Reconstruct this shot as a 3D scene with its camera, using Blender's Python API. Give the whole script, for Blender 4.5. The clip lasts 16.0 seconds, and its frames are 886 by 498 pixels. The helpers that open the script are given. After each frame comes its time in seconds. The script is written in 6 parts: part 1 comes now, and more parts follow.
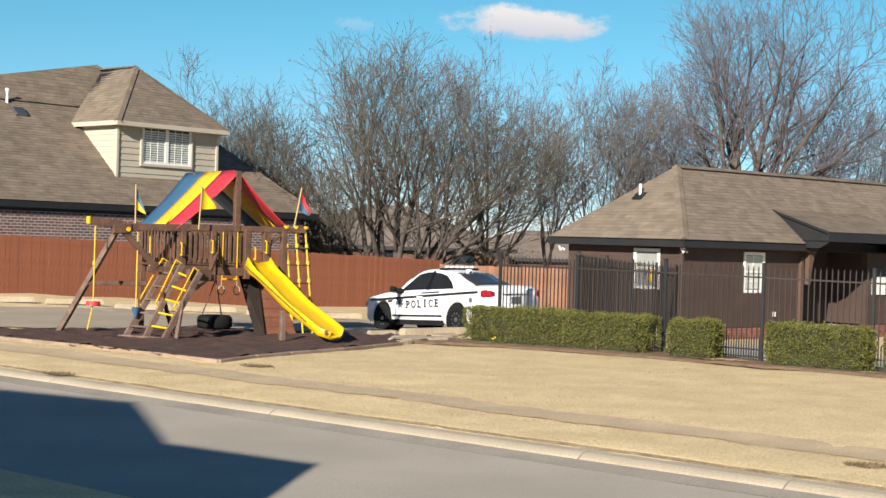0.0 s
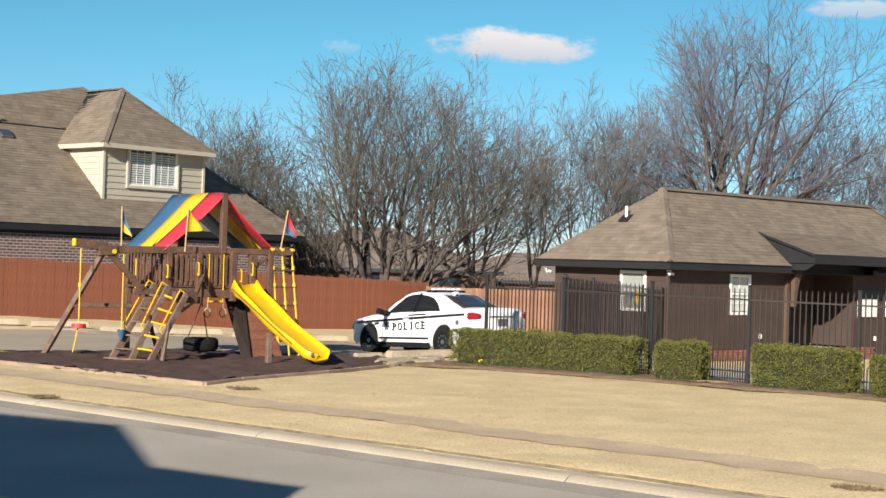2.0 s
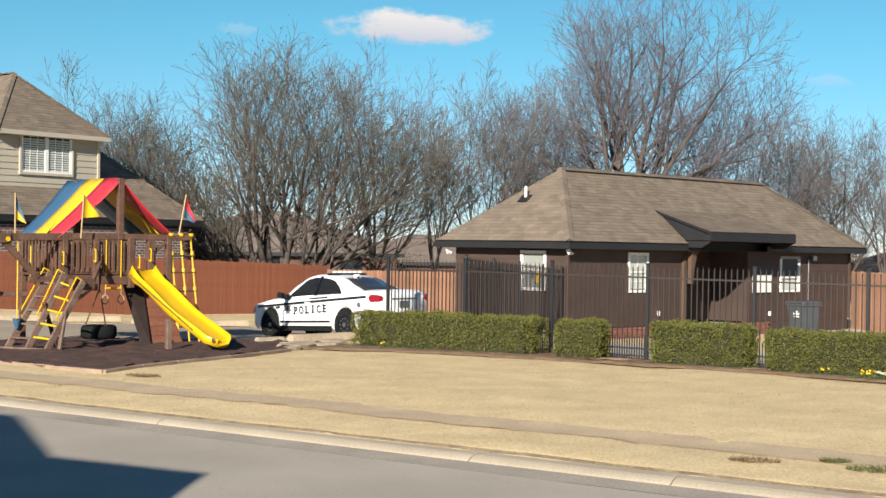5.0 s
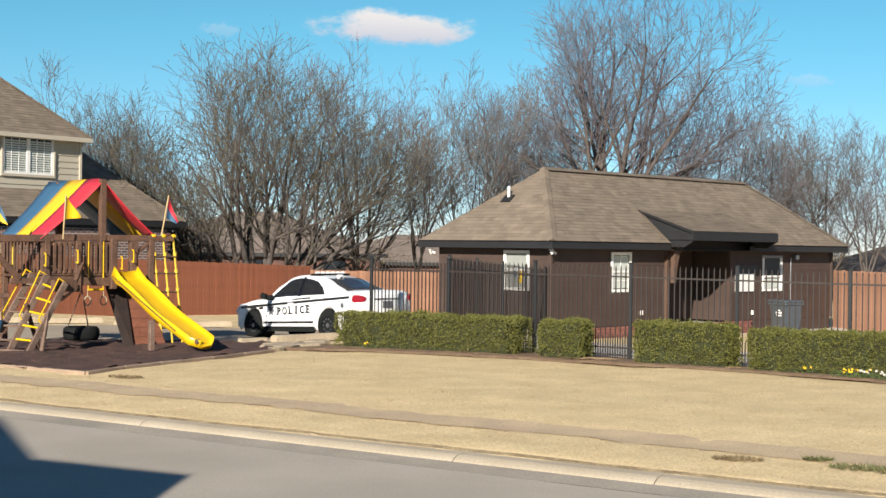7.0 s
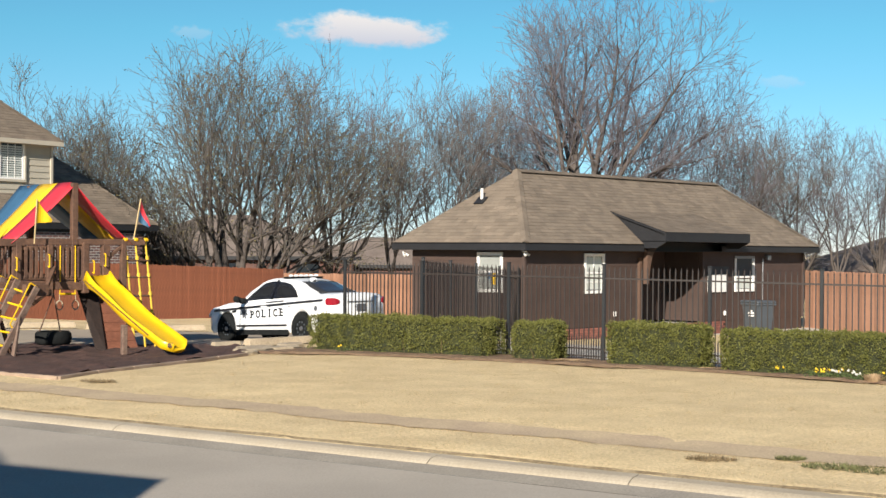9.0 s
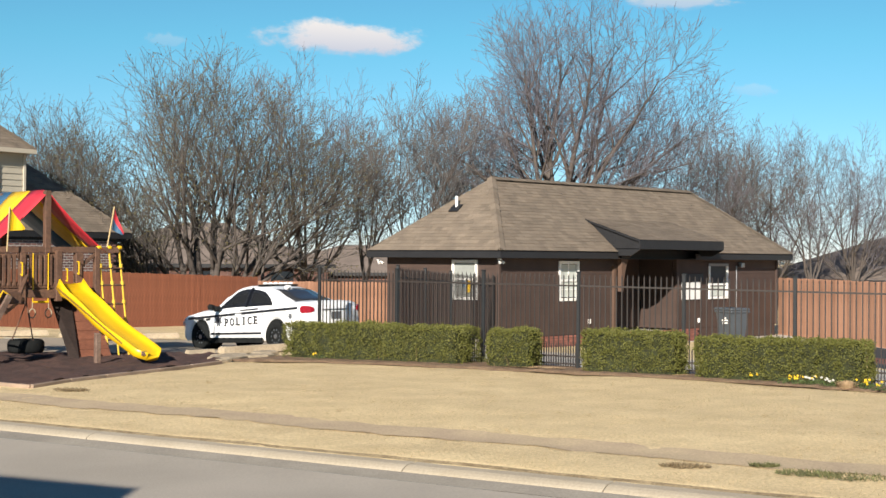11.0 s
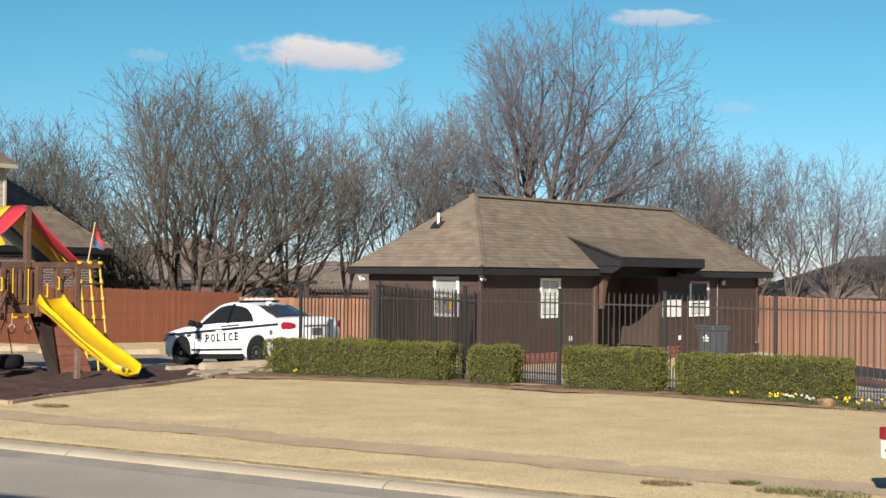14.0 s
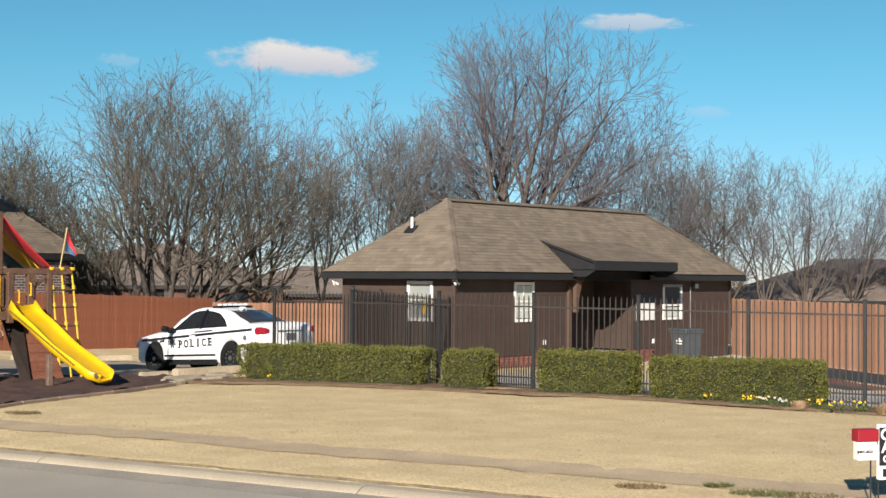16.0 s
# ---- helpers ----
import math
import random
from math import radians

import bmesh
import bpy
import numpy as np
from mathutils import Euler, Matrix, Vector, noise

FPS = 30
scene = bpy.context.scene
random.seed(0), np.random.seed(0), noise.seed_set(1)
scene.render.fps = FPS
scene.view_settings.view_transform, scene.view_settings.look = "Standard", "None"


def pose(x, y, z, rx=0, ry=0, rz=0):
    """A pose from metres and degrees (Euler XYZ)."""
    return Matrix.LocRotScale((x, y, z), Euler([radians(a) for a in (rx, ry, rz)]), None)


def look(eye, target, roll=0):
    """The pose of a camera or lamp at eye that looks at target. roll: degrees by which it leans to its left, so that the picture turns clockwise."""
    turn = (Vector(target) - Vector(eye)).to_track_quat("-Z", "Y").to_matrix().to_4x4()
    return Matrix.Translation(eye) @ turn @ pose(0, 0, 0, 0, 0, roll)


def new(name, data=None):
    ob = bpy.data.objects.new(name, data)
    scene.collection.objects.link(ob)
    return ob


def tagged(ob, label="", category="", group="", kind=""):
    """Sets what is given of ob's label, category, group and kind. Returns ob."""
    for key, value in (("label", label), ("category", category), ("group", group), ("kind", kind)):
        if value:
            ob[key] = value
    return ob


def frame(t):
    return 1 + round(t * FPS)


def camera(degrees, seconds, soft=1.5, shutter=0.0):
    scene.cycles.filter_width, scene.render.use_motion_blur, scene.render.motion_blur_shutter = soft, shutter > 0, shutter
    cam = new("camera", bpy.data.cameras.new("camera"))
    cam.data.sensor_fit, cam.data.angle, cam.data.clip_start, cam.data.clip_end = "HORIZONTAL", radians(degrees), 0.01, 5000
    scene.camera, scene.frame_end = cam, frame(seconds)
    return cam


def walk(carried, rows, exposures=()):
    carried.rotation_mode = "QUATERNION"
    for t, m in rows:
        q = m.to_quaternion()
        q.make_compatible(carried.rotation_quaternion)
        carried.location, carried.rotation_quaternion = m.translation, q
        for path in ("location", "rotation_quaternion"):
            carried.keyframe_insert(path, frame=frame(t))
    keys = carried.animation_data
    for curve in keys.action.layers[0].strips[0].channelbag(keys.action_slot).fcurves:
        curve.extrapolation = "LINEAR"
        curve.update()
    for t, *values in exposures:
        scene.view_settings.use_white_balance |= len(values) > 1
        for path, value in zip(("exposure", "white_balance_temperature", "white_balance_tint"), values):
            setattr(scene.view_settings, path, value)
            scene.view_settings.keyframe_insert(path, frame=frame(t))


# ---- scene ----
cam = camera(34.19, 16.0, 1.5)
EYE = 2.05
# the camera turns where it stands: seconds and its turn in degrees
ROWS = [
    (0.0, 89.719, -1.747, -39.841), (0.5, 90.152, -2.033, -39.934), (1.0, 90.414, -1.986, -39.939),
    (1.5, 90.587, -1.791, -40.172), (2.0, 90.620, -1.753, -40.376), (2.5, 90.442, -1.599, -40.878),
    (3.0, 90.177, -1.135, -41.788), (3.5, 90.132, -0.768, -42.874), (4.0, 90.185, -0.768, -43.498),
    (4.5, 90.033, -0.812, -43.995), (5.0, 89.994, -0.885, -44.319), (7.5, 89.991, -0.560, -45.145),
    (8.0, 89.998, -0.446, -45.325), (8.5, 90.145, -0.533, -45.555), (9.0, 90.108, -0.413, -46.046),
    (11.5, 90.555, -0.429, -47.297), (12.0, 90.699, -0.422, -47.586), (12.5, 90.890, -0.322, -47.713),
    (13.0, 90.981, -0.400, -47.848), (13.5, 90.963, -0.467, -47.882), (14.0, 91.088, -0.576, -47.783),
    (14.5, 91.178, -0.696, -48.019), (15.0, 91.172, -0.490, -48.054), (15.5, 91.232, -0.468, -48.547),
    (16.0, 91.271, -0.328, -48.823),
]
walk(cam, [(t, pose(0, 0, EYE, rx, ry, rz)) for t, rx, ry, rz in ROWS], [(0.0, 0.84), (9.0, 0.82), (12.6, 0.83), (13.4, 0.71), (16.0, 0.68)])

# ---- light ----
SUN_EL, SUN_AZ = radians(22.0), radians(242)   # azimuth clockwise from +y, of where the sun stands
world = bpy.data.worlds.new("sky")
scene.world = world
world.use_nodes = True
wn, wl = world.node_tree.nodes, world.node_tree.links
sky = wn.new("ShaderNodeTexSky")
sky.sky_type, sky.sun_disc = "NISHITA", False
sky.sun_elevation, sky.sun_rotation = SUN_EL, SUN_AZ
sky.air_density, sky.dust_density, sky.ozone_density = 0.75, 0.0, 3.5
wn["Background"].inputs["Strength"].default_value = 0.058
tint = wn.new("ShaderNodeMix")
tint.data_type, tint.blend_type = "RGBA", "MULTIPLY"
tint.inputs["Factor"].default_value = 1.0
tc_, up_, haze = wn.new("ShaderNodeTexCoord"), wn.new("ShaderNodeSeparateXYZ"), wn.new("ShaderNodeValToRGB")
wl.new(tc_.outputs["Generated"], up_.inputs[0])
wl.new(up_.outputs["Z"], haze.inputs["Fac"])
haze.color_ramp.elements[0].position, haze.color_ramp.elements[0].color = 0.0, (1.0, 0.96, 1.10, 1)
haze.color_ramp.elements[1].position, haze.color_ramp.elements[1].color = 0.15, (0.66, 1.18, 1.05, 1)
low_ = haze.color_ramp.elements.new(0.07)
low_.color = (0.78, 1.06, 1.06, 1)
zen = haze.color_ramp.elements.new(0.6)
zen.color = (0.64, 0.88, 1.0, 1)
wl.new(haze.outputs[0], tint.inputs["B"])
wl.new(sky.outputs[0], tint.inputs["A"])
wl.new(tint.outputs["Result"], wn["Background"].inputs["Color"])
sun = new("sun", bpy.data.lights.new("sun", "SUN"))
sun.data.energy, sun.data.angle, sun.data.color = 5.0, radians(0.53), (1.0, 0.93, 0.82)
sun_dir = Vector((math.sin(SUN_AZ) * math.cos(SUN_EL), math.cos(SUN_AZ) * math.cos(SUN_EL), math.sin(SUN_EL)))
sun.matrix_world = look(sun_dir * 80, (0, 0, 0))


# ---- materials ----
def mat(name, col, rough=0.8, var=0.25, scale=3.0, fine=40.0, bump=0.2, metal=0.0, col2=None, stretch=(1, 1, 1), rnd=0.0, spec=0.4, dist=0.01):
    """Colour broken up by a coarse and a fine noise, with a fine bump; col2: the stain's colour."""
    m = bpy.data.materials.new(name)
    m.use_nodes = True
    n, l = m.node_tree.nodes, m.node_tree.links
    b = n["Principled BSDF"]
    b.inputs["Roughness"].default_value, b.inputs["Metallic"].default_value = rough, metal
    b.inputs["Specular IOR Level"].default_value = spec
    tc, mp = n.new("ShaderNodeTexCoord"), n.new("ShaderNodeMapping")
    mp.inputs["Scale"].default_value = stretch
    l.new(tc.outputs["Object"], mp.inputs["Vector"])
    big, small = n.new("ShaderNodeTexNoise"), n.new("ShaderNodeTexNoise")
    for t, s, d in ((big, scale, 4), (small, fine, 3)):
        t.inputs["Scale"].default_value, t.inputs["Detail"].default_value = s, d
        l.new(mp.outputs[0], t.inputs["Vector"])
    ramp = n.new("ShaderNodeValToRGB")
    c2 = col2 or tuple(c * (1 - var) for c in col)
    ramp.color_ramp.elements[0].position, ramp.color_ramp.elements[1].position = 0.35, 0.65
    ramp.color_ramp.elements[0].color, ramp.color_ramp.elements[1].color = (*c2, 1), (*col, 1)
    l.new(big.outputs["Fac"], ramp.inputs["Fac"])
    mul = n.new("ShaderNodeHueSaturation")
    rng = n.new("ShaderNodeMapRange")
    rng.inputs["From Min"].default_value, rng.inputs["From Max"].default_value = 0.3, 0.7
    rng.inputs["To Min"].default_value, rng.inputs["To Max"].default_value = 1 - var, 1 + var * 0.6
    l.new(small.outputs["Fac"], rng.inputs["Value"])
    l.new(ramp.outputs["Color"], mul.inputs["Color"])
    val = rng.outputs[0]
    if rnd:
        info, r2, mm = n.new("ShaderNodeObjectInfo"), n.new("ShaderNodeMapRange"), n.new("ShaderNodeMath")
        r2.inputs["To Min"].default_value, r2.inputs["To Max"].default_value = 1 - rnd, 1 + rnd
        mm.operation = "MULTIPLY"
        l.new(info.outputs["Random"], r2.inputs["Value"])
        l.new(r2.outputs[0], mm.inputs[0]), l.new(val, mm.inputs[1])
        val = mm.outputs[0]
    l.new(val, mul.inputs["Value"])
    l.new(mul.outputs[0], b.inputs["Base Color"])
    if bump:
        bp = n.new("ShaderNodeBump")
        bp.inputs["Strength"].default_value, bp.inputs["Distance"].default_value = bump, dist
        l.new(small.outputs["Fac"], bp.inputs["Height"])
        l.new(bp.outputs[0], b.inputs["Normal"])
    return m


def glass_mat(name, col=(0.02, 0.025, 0.03), rough=0.04):
    m = bpy.data.materials.new(name)
    m.use_nodes = True
    b = m.node_tree.nodes["Principled BSDF"]
    b.inputs["Base Color"].default_value, b.inputs["Roughness"].default_value = (*col, 1), rough
    b.inputs["Specular IOR Level"].default_value = 0.6
    return m


M_GRASS = mat("dormant grass", (0.72, 0.56, 0.325), 0.95, 0.20, 1.3, 26, 0.6, col2=(0.61, 0.47, 0.27), spec=0.1, dist=0.03)
M_DIRT = mat("bare dirt", (0.47, 0.355, 0.24), 0.95, 0.18, 1.5, 30, 0.4, col2=(0.54, 0.415, 0.265), spec=0.1)
M_ROAD = mat("concrete road", (0.43, 0.372, 0.302), 0.85, 0.12, 0.5, 45, 0.15, col2=(0.37, 0.32, 0.257), stretch=(1, 1, 1))
M_GUTTER = mat("stained gutter", (0.25, 0.22, 0.18), 0.9, 0.2, 1.2, 40, 0.2, col2=(0.33, 0.29, 0.235))
M_LOT = mat("parking asphalt", (0.40, 0.325, 0.24), 0.9, 0.14, 0.6, 40, 0.2, col2=(0.345, 0.28, 0.205))
M_MULCH = mat("rubber mulch", (0.105, 0.055, 0.042), 0.95, 0.4, 3, 45, 1.0, col2=(0.065, 0.036, 0.029), dist=0.03)
M_BED = mat("bark bed", (0.185, 0.112, 0.066), 0.95, 0.45, 4, 50, 1.0, col2=(0.27, 0.18, 0.105), dist=0.02)
M_STONE = mat("pale stone", (0.43, 0.345, 0.24), 0.9, 0.2, 3, 30, 0.4)
M_CONC = mat("pale concrete deck", (0.52, 0.48, 0.42), 0.9, 0.1, 1, 30, 0.2)
M_SHINGLE = mat("dark roof shingle", (0.10, 0.082, 0.068), 0.95, 0.2, 5, 50, 0.4, col2=(0.08, 0.065, 0.055), rnd=0.0, spec=0.15)
M_SIDING = mat("brown painted siding", (0.070, 0.044, 0.035), 0.7, 0.18, 2, 30, 0.1)
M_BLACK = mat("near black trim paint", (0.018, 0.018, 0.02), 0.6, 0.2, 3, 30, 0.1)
M_PICKET = mat("dusty black iron", (0.036, 0.028, 0.024), 0.6, 0.2, 5, 60, 0.1)
M_IRON = mat("black painted iron", (0.022, 0.023, 0.024), 0.45, 0.2, 5, 60, 0.1)
M_WHITE = mat("white paint", (0.78, 0.76, 0.72), 0.5, 0.06, 4, 40, 0.05)
M_CEDAR = mat("stained cedar", (0.290, 0.103, 0.053), 0.85, 0.16, 0.55, 9, 0.2, col2=(0.222, 0.076, 0.040), stretch=(3, 3, 0.7), rnd=0.035)
M_PINE = mat("orange cedar", (0.44, 0.235, 0.15), 0.85, 0.12, 1.6, 14, 0.3, col2=(0.33, 0.17, 0.105), stretch=(4, 4, 0.6), rnd=0.22)
M_BRICK = mat("dark red brick", (0.165, 0.085, 0.066), 0.9, 0.3, 6, 40, 0.3, col2=(0.11, 0.06, 0.05), rnd=0.35)
M_MORTAR = mat("mortar", (0.46, 0.42, 0.37), 0.95, 0.1, 5, 50, 0.2)
M_CLAP = mat("tan clapboard", (0.43, 0.385, 0.305), 0.75, 0.06, 1.5, 30, 0.05)
M_TRIM = mat("tan trim", (0.47, 0.415, 0.33), 0.75, 0.06, 1.5, 30, 0.05)
M_PLAYWOOD = mat("stained play set wood", (0.140, 0.074, 0.046), 0.75, 0.3, 4, 22, 0.3, col2=(0.09, 0.048, 0.032), stretch=(1, 1, 1))
M_WORN = mat("weathered ladder wood", (0.20, 0.135, 0.10), 0.8, 0.3, 5, 25, 0.3, col2=(0.13, 0.08, 0.06))
M_YELLOW = mat("yellow plastic", (0.72, 0.44, 0.008), 0.35, 0.05, 2, 20, 0.03, col2=(0.66, 0.39, 0.006))
M_RED = mat("red vinyl", (0.56, 0.035, 0.05), 0.5, 0.08, 3, 30, 0.1)
M_BLUE = mat("blue vinyl", (0.045, 0.115, 0.20), 0.5, 0.08, 3, 30, 0.1)
M_VINYL = mat("yellow vinyl", (0.78, 0.47, 0.02), 0.5, 0.06, 3, 30, 0.1)
M_RUBBER = mat("black rubber", (0.017, 0.018, 0.018), 0.85, 0.3, 6, 50, 0.3, spec=0.06)
M_ROPE = mat("yellow rope", (0.72, 0.47, 0.05), 0.85, 0.15, 10, 90, 0.4)
M_CARWHITE = mat("white car paint", (0.80, 0.80, 0.80), 0.22, 0.02, 2, 20, 0.0, spec=0.6)
M_DECAL = mat("black decal", (0.016, 0.016, 0.02), 0.4, 0.1, 3, 20, 0.0)
M_GREYDEC = mat("grey decal", (0.10, 0.107, 0.12), 0.4, 0.1, 3, 20, 0.0)
M_CHROME = mat("dull wheel metal", (0.35, 0.35, 0.36), 0.35, 0.1, 5, 30, 0.0, metal=0.9)
M_TAIL = mat("red lamp lens", (0.24, 0.008, 0.018), 0.2, 0.05, 5, 30, 0.0)
M_LENS = mat("clear lamp lens", (0.75, 0.76, 0.78), 0.15, 0.05, 5, 30, 0.0)
M_GLASS = glass_mat("window glass")
M_TWIG = mat("hedge twig", (0.14, 0.095, 0.05), 0.9, 0.3, 5, 40, 0.3)
M_BIN = mat("dark grey bin plastic", (0.070, 0.080, 0.090), 0.5, 0.1, 3, 30, 0.05)
M_DECKBAND = mat("dark deck band", (0.030, 0.045, 0.052), 0.7, 0.15, 1, 20, 0.1)
M_PAVER = mat("red paver", (0.27, 0.105, 0.075), 0.9, 0.2, 4, 30, 0.3, rnd=0.2)
M_SIGNRED = mat("red sign paint", (0.28, 0.012, 0.022), 0.5, 0.04, 3, 30, 0.0)
M_FLOWERY = mat("yellow petals", (0.66, 0.43, 0.015), 0.6, 0.1, 20, 60, 0.0)
M_FLOWERW = mat("white petals", (0.46, 0.44, 0.40), 0.6, 0.1, 20, 60, 0.0)
M_FLOWERL = mat("flower leaves", (0.07, 0.10, 0.025), 0.7, 0.3, 20, 60, 0.0)
M_WEED = mat("winter weeds", (0.19, 0.19, 0.075), 0.9, 0.4, 8, 60, 0.4)
M_CUT = mat("cut ornamental grass", (0.44, 0.30, 0.17), 0.95, 0.3, 6, 60, 0.6)


# ---- mesh helpers ----
def link(name, bm, material, parent=None, label="", smooth=False):
    me = bpy.data.meshes.new(name)
    bm.normal_update()
    bm.to_mesh(me)
    bm.free()
    for m_ in material if isinstance(material, (list, tuple)) else [material]:
        me.materials.append(m_)
    if smooth:
        for p in me.polygons:
            p.use_smooth = True
    ob = new(name, me)
    if parent is not None:
        ob.parent = parent
    if label:
        ob["label"] = label
    return ob


part = link


def thing(name, label, category, at=(0, 0, 0), rz=0.0, group="", kind=""):
    ob = new(name)
    ob.matrix_basis = pose(*at, 0, 0, rz)
    ob.empty_display_size = 0.2
    return tagged(ob, label, category, group, kind)


def add_box(bm, c, size, rot=None, bevel=0.0, mi=0):
    """A box round c, turned by the matrix rot."""
    m = Matrix.Translation(c) @ (rot.to_4x4() if rot is not None else Matrix()) @ Matrix.Diagonal((*size, 1))
    r = bmesh.ops.create_cube(bm, size=1, matrix=m)
    if bevel:
        es = list({e for v in r["verts"] for e in v.link_edges})
        r2 = bmesh.ops.bevel(bm, geom=es, offset=bevel, segments=1, affect="EDGES")
        fs = {f for v in r2["verts"] for f in v.link_faces}
    else:
        fs = {f for v in r["verts"] for f in v.link_faces}
    for f in fs:
        f.material_index = mi
    return r


def box(c, size, rot=None, bevel=0.0):
    bm = bmesh.new()
    add_box(bm, c, size, rot, bevel)
    return bm


def along(p, q):
    """A turn whose z runs from p to q, with x kept level."""
    z = (Vector(q) - Vector(p)).normalized()
    x = Vector((0, 0, 1)).cross(z)
    x = Vector((1, 0, 0)) if x.length < 1e-4 else x.normalized()
    return Matrix((x, z.cross(x), z)).transposed()


def add_bar(bm, p, q, w, d=None, bevel=0.0):
    """A squared bar from p to q, w across (level) and d deep."""
    p, q = Vector(p), Vector(q)
    add_box(bm, (p + q) / 2, (w, d or w, (q - p).length), along(p, q), bevel)


def bar(p, q, w, d=None, bevel=0.0):
    bm = bmesh.new()
    add_bar(bm, p, q, w, d, bevel)
    return bm


def add_rod(bm, p, q, r, r2=None, n=8):
    p, q = Vector(p), Vector(q)
    bmesh.ops.create_cone(bm, cap_ends=True, segments=n, radius1=r, radius2=r if r2 is None else r2, depth=(q - p).length,
                          matrix=Matrix.Translation((p + q) / 2) @ along(p, q).to_4x4())


def rod(p, q, r, r2=None, n=8):
    bm = bmesh.new()
    add_rod(bm, p, q, r, r2, n)
    return bm


def poly(bm, pts, mi=0):
    f = bm.faces.new([bm.verts.new(p) for p in pts])
    f.material_index = mi
    return f


def slab(pts, d, mi=0, bm=None):
    """A flat outline pts made d thick, along d."""
    bm = bm or bmesh.new()
    d = Vector(d)
    a = [bm.verts.new(p) for p in pts]
    b = [bm.verts.new(Vector(p) + d) for p in pts]
    fs = [bm.faces.new(a), bm.faces.new(b[::-1])]
    for i in range(len(a)):
        fs.append(bm.faces.new((a[i], b[i], b[i - 1], a[i - 1])))
    for f in fs:
        f.material_index = mi
    bmesh.ops.recalc_face_normals(bm, faces=fs)
    return bm


# ---- ground ----
KX, KY, KS = 10.476, 13.53, 0.181          # the kerb's back edge: x = KX - KS * (y - KY)
KN = math.hypot(1, KS)


def kerb_d(x, y):
    return ((x - KX) + KS * (y - KY)) / KN


def kerb_p(s, d, z):
    """A point s metres along the street and d metres behind the kerb's back edge."""
    return Vector((KX + d / KN - KS / KN * s, KY + d * KS / KN + s / KN, z))


def ground_z(x, y):
    d = kerb_d(x, y)
    z = -0.10 + 0.10 * min(1, max(0, d / 4.0))
    bank = min(1, max(0, (y - 36) / 3.5)) * min(1, max(0, (28 - x) / 8))
    def ease(t):
        t = min(1, max(0, t))
        return t * t * (3 - 2 * t)
    z -= 0.13 * ease((x - 17.5) / 2.5) * ease((y - 24.0) / 2.0) * ease((30 - x) / 3)
    return z - 0.042 * max(0, min(x, 32) - 21) + 0.18 * bank


def sheet(name, inside, material, step, x0, x1, y0, y1, lift, label, rough=0.0, kind="structure", category="ground"):
    """Part of the ground as a grid that follows its lie."""
    bm = bmesh.new()
    vs = {}

    def v(i, j):
        if (i, j) not in vs:
            x, y = x0 + i * step, y0 + j * step
            vs[i, j] = bm.verts.new((x, y, ground_z(x, y) + lift + (rough * (noise.noise((x * 2.2, y * 2.2, 3)) + 0.5 * noise.noise((x * 7, y * 7, 5))) if rough else 0)))
        return vs[i, j]
    for i in range(round((x1 - x0) / step)):
        for j in range(round((y1 - y0) / step)):
            if inside(x0 + (i + .5) * step, y0 + (j + .5) * step):
                bm.faces.new((v(i, j), v(i + 1, j), v(i + 1, j + 1), v(i, j + 1)))
    return tagged(link(name, bm, material, smooth=True), label, category, "", kind)
# ---- the ground, the street ----
def strips(name, ss, ds, zf, material, label, category="ground"):
    bm = bmesh.new()
    grid = [[bm.verts.new(kerb_p(s, d, zf(s, d))) for d in ds] for s in ss]
    for i in range(len(ss) - 1):
        for j in range(len(ds) - 1):
            bm.faces.new((grid[i][j], grid[i][j + 1], grid[i + 1][j + 1], grid[i + 1][j]))
    return tagged(link(name, bm, material, smooth=True), label, category, "", "structure")


S_AXIS = [-2500, -400, -90] + [-30 + 0.5 * i for i in range(160)] + [60, 80, 110, 160, 400, 2500]


def lawn_z(s, d):
    p = kerb_p(s, d, 0)
    z = ground_z(p.x, p.y) + 0.03 * min(1, max(0, d / 0.12)) * max(0, 1 - d / 6)
    if d < 14 and abs(s) < 32:
        z += 0.02 * noise.noise((s * 0.7, d * 0.9, 1)) + 0.012 * noise.noise((s * 3, d * 3, 7))
        z -= 0.007 * math.exp(-((d - 1.77 - 0.12 * noise.noise((s * .4, 0, 0))) / 0.26) ** 2)
    return z


strips("ground", S_AXIS, [-0.02] + [0.1 * i for i in range(1, 40)] + [4 + 0.35 * i for i in range(30)] + [15, 20, 30, 40, 60, 100, 200, 600, 2600], lawn_z, M_GRASS,
       "straw-coloured dormant lawn, flat and mown short")
strips("road", S_AXIS, [-5.1, -4.2, -3, -1.6, -1.0, -0.57], lambda s, d: -0.208 - 0.027 * min(1, (-0.57 - d) / 0.9) + 0.02 * math.sin((d + 0.57) / 5 * math.pi * -1), M_ROAD, "worn pale grey concrete street", "road")
strips("gutter", S_AXIS, [-0.57, -0.42, -0.255], lambda s, d: -0.205 + 0.115 * (d + 0.57), M_GUTTER, "dark stained gutter strip along the street", "gutter")


def far_side_z(s, d):
    return -0.24 + 0.75 * min(1, max(0, (-5.1 - d) / 7.0)) + (0.1 if d < -5.25 else 0)


strips("ground_near", S_AXIS, [-2600, -400, -100, -40, -20, -14, -12.6, -11, -9, -7.2, -6.1, -5.26, -5.1], far_side_z, M_GRASS, "dry lawn on the near side of the street")

